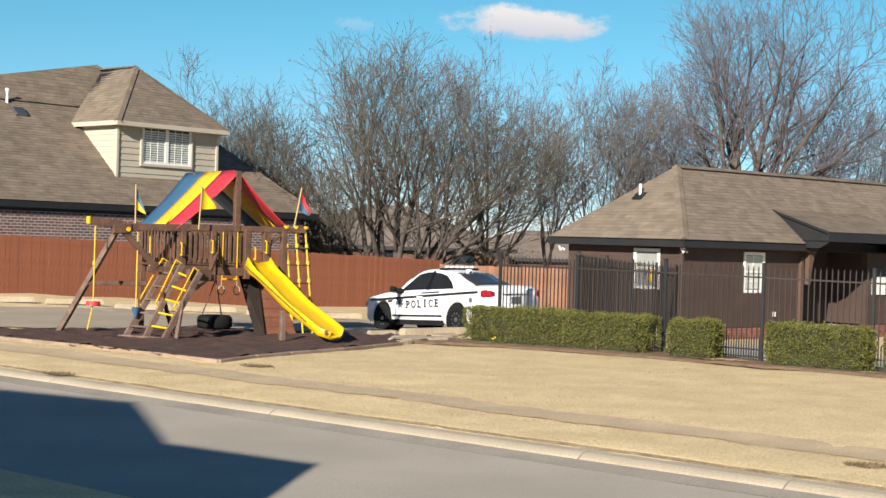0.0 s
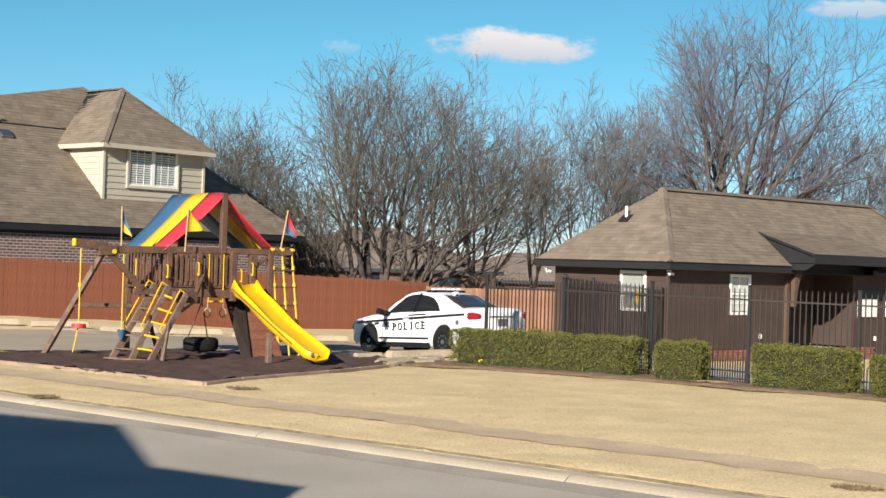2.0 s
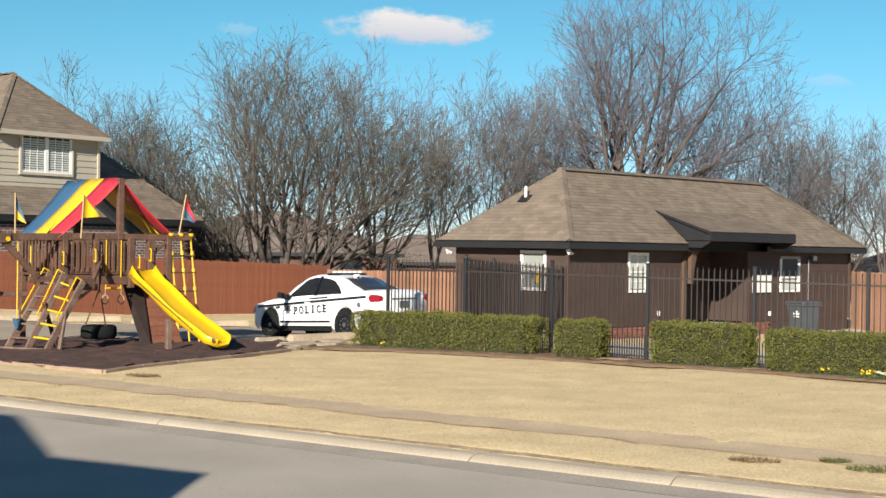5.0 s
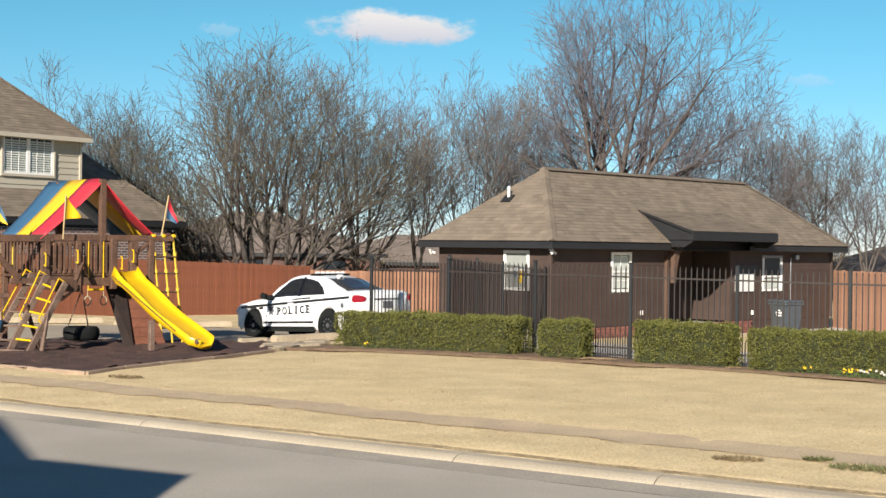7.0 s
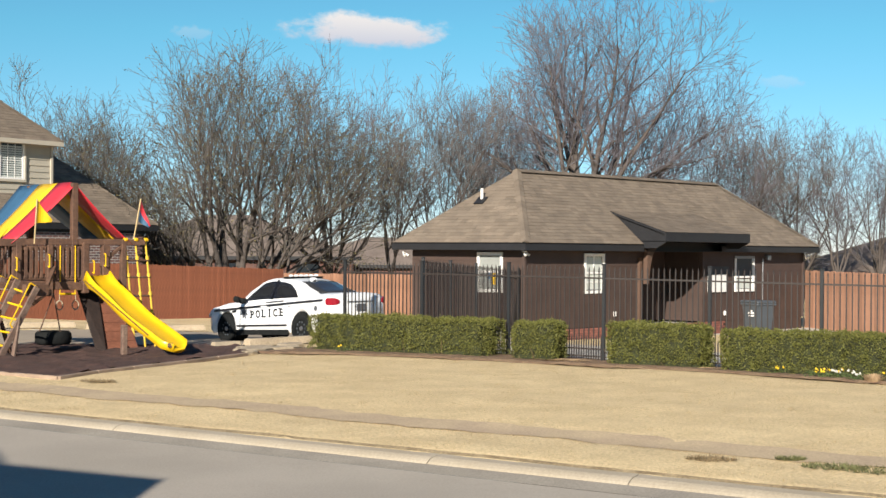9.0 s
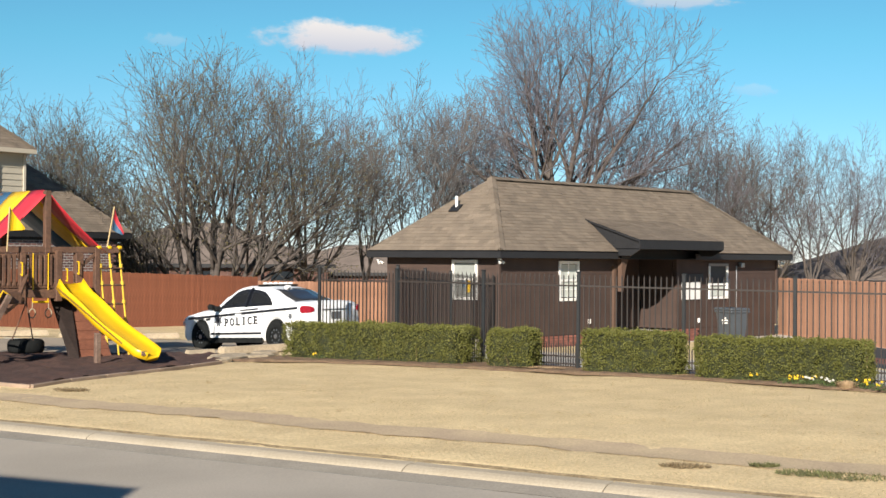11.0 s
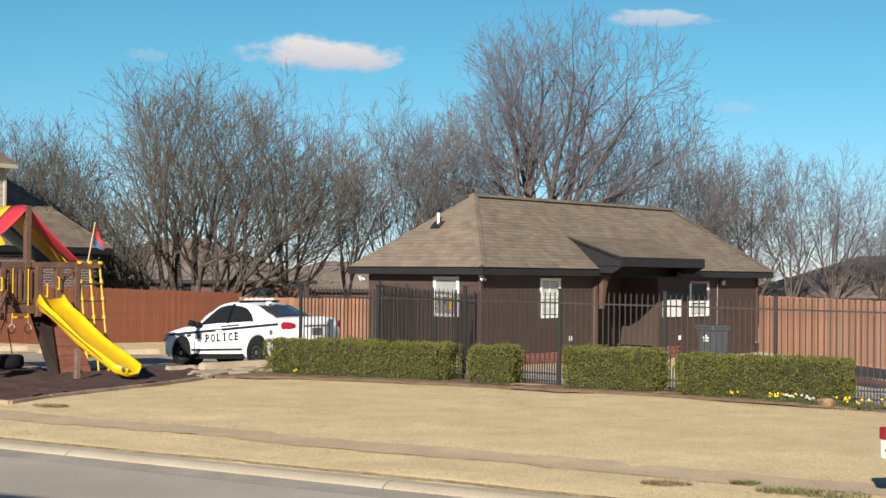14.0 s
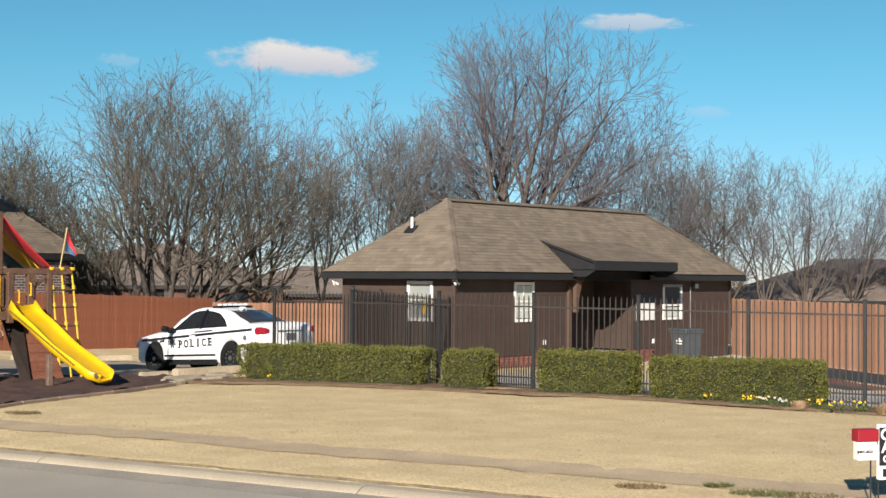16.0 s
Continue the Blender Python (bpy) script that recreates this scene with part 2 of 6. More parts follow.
# the kerb, in lengths of 2.33 m with open joints
KERB_LEN, KERB_AT = 2.33, 1.70
kerb = thing("kerb", "pale concrete kerb in lengths with dark joints", "kerb", kind="structure")
prof = [(-0.27, -0.26), (-0.265, -0.166), (-0.245, -0.148), (-0.205, -0.126), (-0.15, -0.108), (0.0, -0.095), (0.0, -0.3)]
M_KERBSTONE = mat("kerb concrete piece", (0.43, 0.365, 0.275), 0.9, 0.14, 0.9, 40, 0.2, col2=(0.37, 0.31, 0.225), rnd=0.06)


def kerb_mesh(length):
    bm_ = bmesh.new()
    ra = [bm_.verts.new(kerb_p(0.007, d, z) - kerb_p(0, 0, 0)) for d, z in prof]
    rb = [bm_.verts.new(kerb_p(length - 0.007, d, z) - kerb_p(0, 0, 0)) for d, z in prof]
    bm_.faces.new(ra[::-1]), bm_.faces.new(rb)
    for i in range(len(prof)):
        bm_.faces.new((ra[i], rb[i], rb[i - 1], ra[i - 1]))
    bmesh.ops.recalc_face_normals(bm_, faces=bm_.faces[:])
    return part("kerb_stone", bm_, M_KERBSTONE, kerb)


stones = {}
for i in range(-7, 11):
    at = KERB_AT + i * 2 * KERB_LEN
    for length, off in (((KERB_LEN, 0.0), (KERB_LEN, KERB_LEN)) if i == -2 else ((2 * KERB_LEN, 0.0),)):
        if length in stones:
            o = new("kerb_stone", stones[length])
        else:
            o = kerb_mesh(length)
            stones[length] = o.data
        o.parent, o.location = kerb, kerb_p(at + off, 0, 0)
strips("kerb_joint_bed", S_AXIS, [-0.29, -0.02], lambda s, d: -0.20 + 0.07 * (d > -0.1), M_DIRT, "dark bed under the kerb joints", "kerb")

# brown soil line, with the raised turf edge's shading put into its colour
strips("turf_edge_line", S_AXIS, [0.0, 0.03, 0.075], lambda s, d: lawn_z(s, d) + 0.005, mat("turf edge soil and shade", (0.20, 0.145, 0.08), 0.95, 0.4, 5, 30, 0.4, col2=(0.34, 0.26, 0.15)),
       "thin dark line of soil and painted turf-edge shading behind the kerb", "soil")

# the worn footpath through the lawn
bm = bmesh.new()
rows_ = []
for i in range(450):
    s = -28 + i * 0.15
    w = 0.37 + 0.07 * noise.noise((s * 0.8, 2, 0))
    c = 1.77 + 0.12 * noise.noise((s * 0.4, 0, 0)) + 0.03 * noise.noise((s * 1.7, 9, 0))
    e0, e1 = 0.09 * noise.noise((s * 2.6, 5, 1)) + 0.05 * noise.noise((s * 7, 1, 3)), 0.09 * noise.noise((s * 2.6, 8, 2)) + 0.05 * noise.noise((s * 7, 6, 3))
    rows_.append([bm.verts.new(kerb_p(s, c + k, lawn_z(s, c + k) + 0.008)) for k in (-w + e0, -w / 2, 0, w / 2, w + e1)])
for a, b in zip(rows_, rows_[1:]):
    for k in range(4):
        bm.faces.new((a[k], a[k + 1], b[k + 1], b[k]))
tagged(link("footpath", bm, M_DIRT, smooth=True), "narrow bare dirt path worn through the dry grass", "path", "", "structure")


# the parking lot and the mulched play area, as outlines on the lawn
def flat_area(name, pts, material, lift, label, category, rough=0.0, step=0.3):
    def inside(x, y):
        c = False
        for (xa, ya), (xb, yb) in zip(pts, pts[1:] + pts[:1]):
            if (ya > y) != (yb > y) and x < (xb - xa) * (y - ya) / (yb - ya) + xa:
                c = not c
        return c
    xs, ys = [p[0] for p in pts], [p[1] for p in pts]
    return sheet(name, inside, material, step, min(xs), max(xs), min(ys), max(ys), lift, label, rough, "structure", category)


LOT = [(4, 31), (12, 28.5), (17.3, 25.2), (21.3, 24.0), (27.5, 25.4), (28.6, 32.0), (25.2, 32.5), (13, 36.6), (4, 38.5)]
flat_area("parking_lot", LOT, M_LOT, 0.03, "pale worn asphalt parking lot with faded white lines", "parking lot", step=0.25)
MULCH = [(12.21, 20.25), (14.0, 20.86), (15.41, 21.34), (17.5, 22.2), (18.6, 23.7), (18.7, 25.0), (16.6, 26.3), (15.9, 27.4), (12.8, 27.4), (11.7, 27.8), (9.6, 32), (9.0, 32), (10.98, 26.05)]
flat_area("mulch_bed", MULCH, M_MULCH, 0.06, "dark brown shredded mulch under the play set", "mulch", 0.06, step=0.08)

# pale edging round the mulch
def edging(pts, w, h, name, label, material):
    t = thing(name, label, "edging", kind="structure")
    for (xa, ya), (xb, yb) in zip(pts, pts[1:]):
        n = max(1, round(math.hypot(xb - xa, yb - ya) / 1.2))
        for i in range(n):
            a = Vector((xa + (xb - xa) * i / n, ya + (yb - ya) * i / n, 0))
            b = Vector((xa + (xb - xa) * (i + 1) / n, ya + (yb - ya) * (i + 1) / n, 0))
            a.z, b.z = ground_z(a.x, a.y) + h / 2 - 0.02, ground_z(b.x, b.y) + h / 2 - 0.02
            d_ = (b - a).normalized() * 0.006
            part("edging_stone", bar(a + d_, b - d_, w, h, 0.012), material, t)
    return t


M_EDGE = mat("pale edging concrete", (0.34, 0.245, 0.175), 0.9, 0.25, 2, 40, 0.2, rnd=0.12)
edging([(9.3, 31.5), (10.95, 26.05), (11.72, 23.0), (12.21, 20.22), (14.0, 20.84), (15.42, 21.3), (17.5, 22.15)], 0.08, 0.085, "mulch_edging", "pale low edging stones round the mulch bed", M_EDGE)


# wheel stops and loose slabs
def wheel_stop(a, b, label, m=M_STONE, w=0.17, h=0.15):
    a, b = Vector((*a, 0)), Vector((*b, 0))
    c = (a + b) / 2
    L_ = (b - a).length / 2
    prof = [(-w / 2, 0), (-w * .36, h), (w * .36, h), (w / 2, 0)]
    bm_ = bmesh.new()
    for_rows = []
    for u, k in ((-L_, .8), (-L_ * .93, 1), (-L_ * .3, .97), (L_ * .35, 1), (L_ * .94, 1), (L_, .75)):
        for_rows.append([bm_.verts.new((u, y, z * k)) for y, z in prof])
    for p, q in zip(for_rows, for_rows[1:]):
        for k in range(3):
            bm_.faces.new((p[k], q[k], q[k + 1], p[k + 1]))
        bm_.faces.new((p[3], q[3], q[0], p[0]))
    bm_.faces.new(for_rows[0]), bm_.faces.new(for_rows[-1][::-1])
    bmesh.ops.recalc_face_normals(bm_, faces=bm_.faces[:])
    ob = link("wheel_stop", bm_, m)
    ob.matrix_basis = pose(c.x, c.y, ground_z(c.x, c.y) + 0.025, 0, 0, math.degrees(math.atan2(b.y - a.y, b.x - a.x)))
    return tagged(ob, label, "wheel stop", "concrete wheel stops")


for i in range(7):
    u0, u1 = i / 7 + 0.012, (i + 1) / 7 - 0.012
    wheel_stop((13.2 + 12.0 * u0, 38.2 - 4.6 * u0), (13.2 + 12.0 * u1, 38.2 - 4.6 * u1), "pale concrete wheel stop at the edge of the parking lot")
wheel_stop((19.2, 24.3), (21.05, 24.25), "worn pale concrete wheel stop behind the police car", w=0.26, h=0.15)
wheel_stop((18.35, 24.35), (19.0, 24.3), "broken stub of pale concrete wheel stop", h=0.11)


def flat_stone(x, y, sx, sy, h, rz, seed):
    rnd_ = random.Random(seed)
    n_ = 9
    pts = [(sx * math.cos(6.283 * k / n_) * rnd_.uniform(.8, 1.05), sy * math.sin(6.283 * k / n_) * rnd_.uniform(.8, 1.05)) for k in range(n_)]
    bm_ = bmesh.new()
    lo = [bm_.verts.new((px_, py_, -.05)) for px_, py_ in pts]
    mi = [bm_.verts.new((px_, py_, h * .7)) for px_, py_ in pts]
    hi = [bm_.verts.new((px_ * .88, py_ * .88, h + rnd_.uniform(-.008, .008))) for px_, py_ in pts]
    for a, b in ((lo, mi), (mi, hi)):
        for k in range(n_):
            bm_.faces.new((a[k - 1], a[k], b[k], b[k - 1]))
    bm_.faces.new(hi), bm_.faces.new(lo[::-1])
    bmesh.ops.recalc_face_normals(bm_, faces=bm_.faces[:])
    ob = link("stone_slab", bm_, M_STONE)
    ob.matrix_basis = pose(x, y, ground_z(x, y) + 0.03, 0, 0, rz)
    return tagged(ob, "flat pale stone slab beside the mulch", "stone", "loose stone slabs")


for k, (x, y, sx, sy, h, rz) in enumerate(((18.1, 22.75, .55, .32, .07, 15), (19.0, 22.95, .62, .30, .06, 5), (19.55, 23.3, .45, .28, .08, 30), (18.75, 23.45, .5, .22, .05, -10), (17.75, 22.45, .3, .2, .05, 40))):
    flat_stone(x, y, sx, sy, h, rz, k)
# faded bay lines
for k in range(4):
    x = 14.2 + k * 2.9
    bm = slab([(x, 33.6, 0.036 + ground_z(x, 35)), (x + .1, 33.6, 0.036 + ground_z(x, 35)), (x + .1, 37.0 - .35 * (x - 13), 0.036 + ground_z(x, 35)), (x, 37.0 - .35 * (x - 13), 0.036 + ground_z(x, 35))], (0, 0, -0.004))
    tagged(link("bay_line", bm, mat("faded white line", (0.55, 0.52, 0.46), 0.9, 0.3, 5, 30, 0.1)), "faded white parking bay line", "road marking", "parking bay lines", "structure")


# ---- loose straw blades on the mown lawn ----
def blades(name, n, s0, s1, d0, d1, seed, label):
    rnd_ = np.random.default_rng(seed)
    s_, d_ = rnd_.uniform(s0, s1, n), rnd_.uniform(d0, d1, n)
    vs, fs = [], []
    for i in range(n):
        off = abs(d_[i] - 1.77 - 0.12 * noise.noise((s_[i] * 0.4, 0, 0)))
        if off < 0.36 and rnd_.random() > off * off * 7:
            continue
        if noise.noise((s_[i] * 0.9, d_[i] * 1.1, 4)) < rnd_.uniform(-0.9, 0.25):
            continue
        p = kerb_p(s_[i], d_[i], 0)
        if inside_any(p.x, p.y):
            continue
        p.z = lawn_z(s_[i], d_[i]) - 0.004
        a, h, w = rnd_.uniform(0, 6.283), rnd_.uniform(0.008, 0.024), rnd_.uniform(0.002, 0.0045)
        k = len(vs)
        c, q = math.cos(a), math.sin(a)
        b = rnd_.uniform(0.6, 2.6) * h
        vs += [(p.x - q * w, p.y + c * w, p.z), (p.x + q * w, p.y - c * w, p.z), (p.x + c * b, p.y + q * b, p.z + h)]
        fs.append((k, k + 1, k + 2))
    me_ = bpy.data.meshes.new(name)
    me_.from_pydata(vs, [], fs)
    me_.materials.append(M_STRAW)
    return tagged(new(name, me_), label, "grass", "", "stuff")


def inside_any(x, y):
    c = False
    for (xa, ya), (xb, yb) in zip(MULCH, MULCH[1:] + MULCH[:1]):
        if (ya > y) != (yb > y) and x < (xb - xa) * (y - ya) / (yb - ya) + xa:
            c = not c
    return c or x > 19.6 + max(0, (22.9 - y)) * 0.21 or (y > 22.3 and x > 17.4)


def straw_mat():
    m = bpy.data.materials.new("straw blades")
    m.use_nodes = True
    n, l = m.node_tree.nodes, m.node_tree.links
    b = n["Principled BSDF"]
    b.inputs["Roughness"].default_value, b.inputs["Specular IOR Level"].default_value = 0.9, 0.1
    geo, r = n.new("ShaderNodeNewGeometry"), n.new("ShaderNodeValToRGB")
    for i, c in enumerate(((0.33, 0.24, 0.125), (0.50, 0.385, 0.22), (0.42, 0.31, 0.165))):
        e = r.color_ramp.elements[i] if i < 2 else r.color_ramp.elements.new(1)
        e.position, e.color = (0, 0.6, 1.0)[i], (*c, 1)
    l.new(geo.outputs["Random Per Island"], r.inputs["Fac"]), l.new(r.outputs[0], b.inputs["Base Color"])
    return m


M_STRAW = straw_mat()
blades("lawn_blades", 230000, -13, 17, 0.0, 11.5, 5, "fine straw-coloured blades of dormant grass")


# ---- roofs of lapped shingles ----
def shingle_mat():
    m = mat("roof shingle tabs", (0.215, 0.170, 0.128), 0.95, 0.16, 2.0, 40, 0.4, col2=(0.175, 0.14, 0.107), spec=0.15)
    n, l = m.node_tree.nodes, m.node_tree.links
    geo, rg, hs = n.new("ShaderNodeNewGeometry"), n.new("ShaderNodeMapRange"), n.new("ShaderNodeHueSaturation")
    rg.inputs["To Min"].default_value, rg.inputs["To Max"].default_value = 0.85, 1.12
    old = n["Principled BSDF"].inputs["Base Color"].links[0].from_socket
    l.new(geo.outputs["Random Per Island"], rg.inputs["Value"])
    l.new(rg.outputs[0], hs.inputs["Value"]), l.new(old, hs.inputs["Color"])
    l.new(hs.outputs[0], n["Principled BSDF"].inputs["Base Color"])
    return m


M_TABS = shingle_mat()


def roof_face(name, pts, parent, course=0.145, tab=0.30):
    """A sloping convex roof face laid in lapped courses of tabs, over a solid deck. pts run round the face."""
    pts = [Vector(p) for p in pts]
    nrm = (pts[1] - pts[0]).cross(pts[2] - pts[0]).normalized()
    if nrm.z < 0:
        nrm = -nrm
    lev = Vector((0, 0, 1)).cross(nrm).normalized()
    upv = nrm.cross(lev)
    if upv.z < 0:
        upv = -upv
    o = pts[0]
    uv = [((p - o).dot(lev), (p - o).dot(upv)) for p in pts]
    v0, v1 = min(v for _, v in uv), max(v for _, v in uv)

    def span(v):
        v = min(max(v, v0 + 1e-4), v1 - 1e-4)
        hit = []
        for (ua, va), (ub, vb) in zip(uv, uv[1:] + uv[:1]):
            if (va - v) * (vb - v) <= 0 and abs(va - vb) > 1e-6:
                hit.append(ua + (ub - ua) * (v - va) / (vb - va))
        return min(hit), max(hit)
    rnd = random.Random(len(name) + int(abs(o.x) * 10))
    bm = bmesh.new()
    v = v0
    while v < v1 - 0.02:
        w = min(v + course, v1)
        (a0, a1), (b0, b1) = span(v), span(w)
        lo, hi = min(a0, b0), max(a1, b1)
        u = lo - rnd.random() * tab
        while u < hi:
            e = u + tab * rnd.uniform(0.5, 1.5)
            q = [(max(u, a0), v), (min(e, a1), v), (min(e, b1), w), (max(u, b0), w)]
            if q[1][0] - q[0][0] > 0.01 or q[2][0] - q[3][0] > 0.01:
                q = [(min(max(x, a0 if k < 2 else b0), a1 if k < 2 else b1), y) for k, (x, y) in enumerate(q)]
                lift = rnd.choice((0.006, 0.009, 0.012))
                top = [o + lev * x + upv * y + nrm * (lift if k < 2 else 0.002) for k, (x, y) in enumerate(q)]
                low = [o + lev * x + upv * y for x, y in q[:2]]
                vs = [bm.verts.new(p) for p in top]
                lv = [bm.verts.new(p) for p in low]
                bm.faces.new(vs)
                bm.faces.new((lv[0], lv[1], vs[1], vs[0]))
            u = e
        v = w
    ob = part(name, bm, M_TABS, parent)
    tagged(ob, kind="stuff")
    deck = slab([p - nrm * 0.004 for p in pts], -nrm * 0.06)
    part("roof_deck", deck, M_BLACK, ob)
    return ob


def cap_row(p, q, parent, w=0.16):
    """Ridge or hip caps from p to q, each lapped on the next."""
    p, q = Vector(p), Vector(q)
    n = max(2, int((q - p).length / 0.3))
    bm = bmesh.new()
    d = (q - p) / n
    side = Vector((0, 0, 1)).cross(d).normalized() * w
    for i in range(n):
        a, b = p + d * i, p + d * (i + 1.15)
        up0, up1 = Vector((0, 0, 0.045)), Vector((0, 0, 0.03))
        dn = Vector((0, 0, -w * 0.5))
        v = [bm.verts.new(x) for x in (a + side + dn + up0, a + up0 * 1.2, a - side + dn + up0, b + side + dn + up1, b + up1 * 1.2, b - side + dn + up1)]
        bm.faces.new((v[0], v[1], v[4], v[3])), bm.faces.new((v[1], v[2], v[5], v[4]))
    return tagged(part("ridge_cap", bm, M_TABS, parent), kind="stuff")


# ---- the pool house ----
PZ = -0.47                                  # its floor
WX0, WX1, WY0, WY1 = 29.24, 43.68, 25.18, 29.40
EX0, EX1, EY0, EY1, EZ = 28.82, 44.10, 24.76, 29.82, 2.31
HALF, RISE = 2.53, 2.10
ph = thing("pool_house", "dark brown lap-sided pool house with a tan shingle hip roof", "house", (0, 0, 0))
r1, r2 = Vector((EX0 + HALF, EY0 + HALF, EZ + RISE)), Vector((EX1 - HALF, EY0 + HALF, EZ + RISE))
c00, c10, c11, c01 = Vector((EX0, EY0, EZ)), Vector((EX1, EY0, EZ)), Vector((EX1, EY1, EZ)), Vector((EX0, EY1, EZ))
PX0, PX1, PY = 34.05, 38.42, 23.95          # the porch roof
PROOF = Vector((PX0, 25.93, 3.28))
SL = RISE / HALF
# front slope in three pieces round the porch roof
roof_face("roof", [c00, Vector((PX0, EY0, EZ)), Vector((PX0, r1.y, r1.z)), r1], ph)
roof_face("roof", [PROOF, Vector((PX1, 25.93, 3.28)), Vector((PX1, r1.y, r1.z)), Vector((PX0, r1.y, r1.z))], ph)
roof_face("roof", [Vector((PX1, EY0, EZ)), c10, r2, Vector((PX1, r1.y, r1.z))], ph)
roof_face("roof", [c01, c00, r1], ph)
roof_face("roof", [c10, c11, r2], ph)
roof_face("roof", [c11, c01, r1, r2], ph)
pr = roof_face("porch_roof", [Vector((PX0 - 0.08, PY, 2.66)), Vector((PX1, PY, 2.66)), Vector((PX1, 25.93, 3.285)), Vector((PX0 - 0.08, 25.93, 3.285))], ph)
cap_row(r1, r2, ph, 0.17)
for a, b in ((c00, r1), (c10, r2)):
    cap_row(a, b, ph, 0.13)
# dark fascia boards and soffit
for a, b in ((c01, c00), (c00, Vector((PX0, EY0, EZ))), (Vector((PX1 - 0.3, EY0, EZ)), c10), (c10, c11), (c11, c01)):
    part("fascia", bar(a - Vector((0, 0, 0.12)), b - Vector((0, 0, 0.12)), 0.03, 0.17), M_BLACK, ph)
part("fascia", bar((PX0 - 0.08, PY, 2.515), (PX1, PY, 2.515), 0.04, 0.25), M_BLACK, ph, "dark porch fascia board")
for x in (PX0, PX1 - 0.05):
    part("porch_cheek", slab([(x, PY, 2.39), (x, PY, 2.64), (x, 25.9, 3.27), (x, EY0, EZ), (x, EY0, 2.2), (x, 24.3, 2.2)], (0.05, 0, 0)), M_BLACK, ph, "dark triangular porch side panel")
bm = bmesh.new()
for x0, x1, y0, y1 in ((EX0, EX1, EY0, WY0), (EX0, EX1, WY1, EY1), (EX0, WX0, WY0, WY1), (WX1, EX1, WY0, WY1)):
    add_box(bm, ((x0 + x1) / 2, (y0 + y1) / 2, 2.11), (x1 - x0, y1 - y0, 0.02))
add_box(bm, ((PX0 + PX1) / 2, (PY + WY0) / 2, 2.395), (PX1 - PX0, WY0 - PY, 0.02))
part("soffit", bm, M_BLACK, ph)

OPEN0, OPEN1, RECESS = 34.42, 37.70, 1.42
WIN_F, WIN_R, WIN_L = (31.80, 32.72), (39.49, 40.64), (25.92, 26.86)


def cut(lo, hi, gaps):
    """What is left of lo..hi outside the gaps."""
    out = [(lo, hi)]
    for a, b in gaps:
        out = [p for x, y in out for p in ((x, min(y, a)), (max(x, b), y)) if p[1] - p[0] > 0.02]
    return out


def lap_wall(name, axis, fixed, lo, hi, gaps_at, outward, z0=-0.05, z1=2.12, step=0.155, material=M_SIDING):
    """A wall core with lap boards on its face. axis 0: along x; outward: the face's side, -1 or 1."""
    core = bmesh.new()
    zs = sorted({z0, z1, *[z for _, _, a, b in gaps_at for z in (a, b)]})
    for za, zb in zip(zs, zs[1:]):
        for a, b in cut(lo, hi, [(g[0], g[1]) for g in gaps_at if g[2] < (za + zb) / 2 < g[3]]):
            c, s = ((a + b) / 2, fixed - outward * 0.08, (za + zb) / 2), (b - a, 0.14, zb - za)
            add_box(core, c if axis == 0 else (c[1], c[0], c[2]), s if axis == 0 else (s[1], s[0], s[2]))
    w = part(name, core, material, ph)
    z = z0
    while z < z1 - 0.02:
        t = min(z + step, z1)
        for a, b in cut(lo, hi, [(g[0], g[1]) for g in gaps_at if g[2] < t - 0.03 and g[3] > z + 0.03]):
            o0, o1 = outward * 0.014, outward * 0.006
            p = [(a, fixed - outward * 0.012, z), (a, fixed + o0, z), (a, fixed + o1, t), (a, fixed - outward * 0.012, t)]
            if axis == 1:
                p = [(y, x, zz) for x, y, zz in p]
            part("siding_board", slab(p, (b - a, 0, 0) if axis == 0 else (0, b - a, 0)), material, w)
        z = t
    return w


lap_wall("front_wall", 0, WY0, WX0, WX1, [(*WIN_F, 0.90, 2.03), (*WIN_R, 0.84, 1.98), (OPEN0, OPEN1, -9, 2.11)], -1)
lap_wall("side_wall", 1, WX0, WY0, WY1, [(*WIN_L, 0.97, 2.03)], -1)
lap_wall("side_wall", 1, WX1, WY0, WY1, [], 1)
lap_wall("rear_wall", 0, WY1, WX0, WX1, [], 1)
lap_wall("porch_back_wall", 0, WY0 + RECESS, OPEN0 - 0.1, OPEN1 + 0.1, [], -1)
for x, s in ((OPEN0, 1), (OPEN1, -1)):
    lap_wall("porch_side_wall", 1, x, WY0 + 0.16, WY0 + RECESS, [], s)
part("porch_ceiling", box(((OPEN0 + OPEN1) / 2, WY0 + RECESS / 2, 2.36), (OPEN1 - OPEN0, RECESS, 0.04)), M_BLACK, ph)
part("porch_header", box(((OPEN0 + OPEN1) / 2, WY0 - 0.07, 2.24), (OPEN1 - OPEN0 + 1.5, 0.14, 0.24)), M_BLACK, ph)
# curved knee braces at the porch mouth
def brace(x, s):
    pts = [(0, 1.15), (0, 2.30), (0.62, 2.30)] + [(0.10 + 0.52 * (1 - math.cos(t * math.pi / 16)), 1.15 + 1.1 * math.sin(t * math.pi / 16)) for t in range(8, -1, -1)]
    return slab([(x + s * u, WY0 - 0.30, z) for u, z in pts], (0, 0.14, 0))


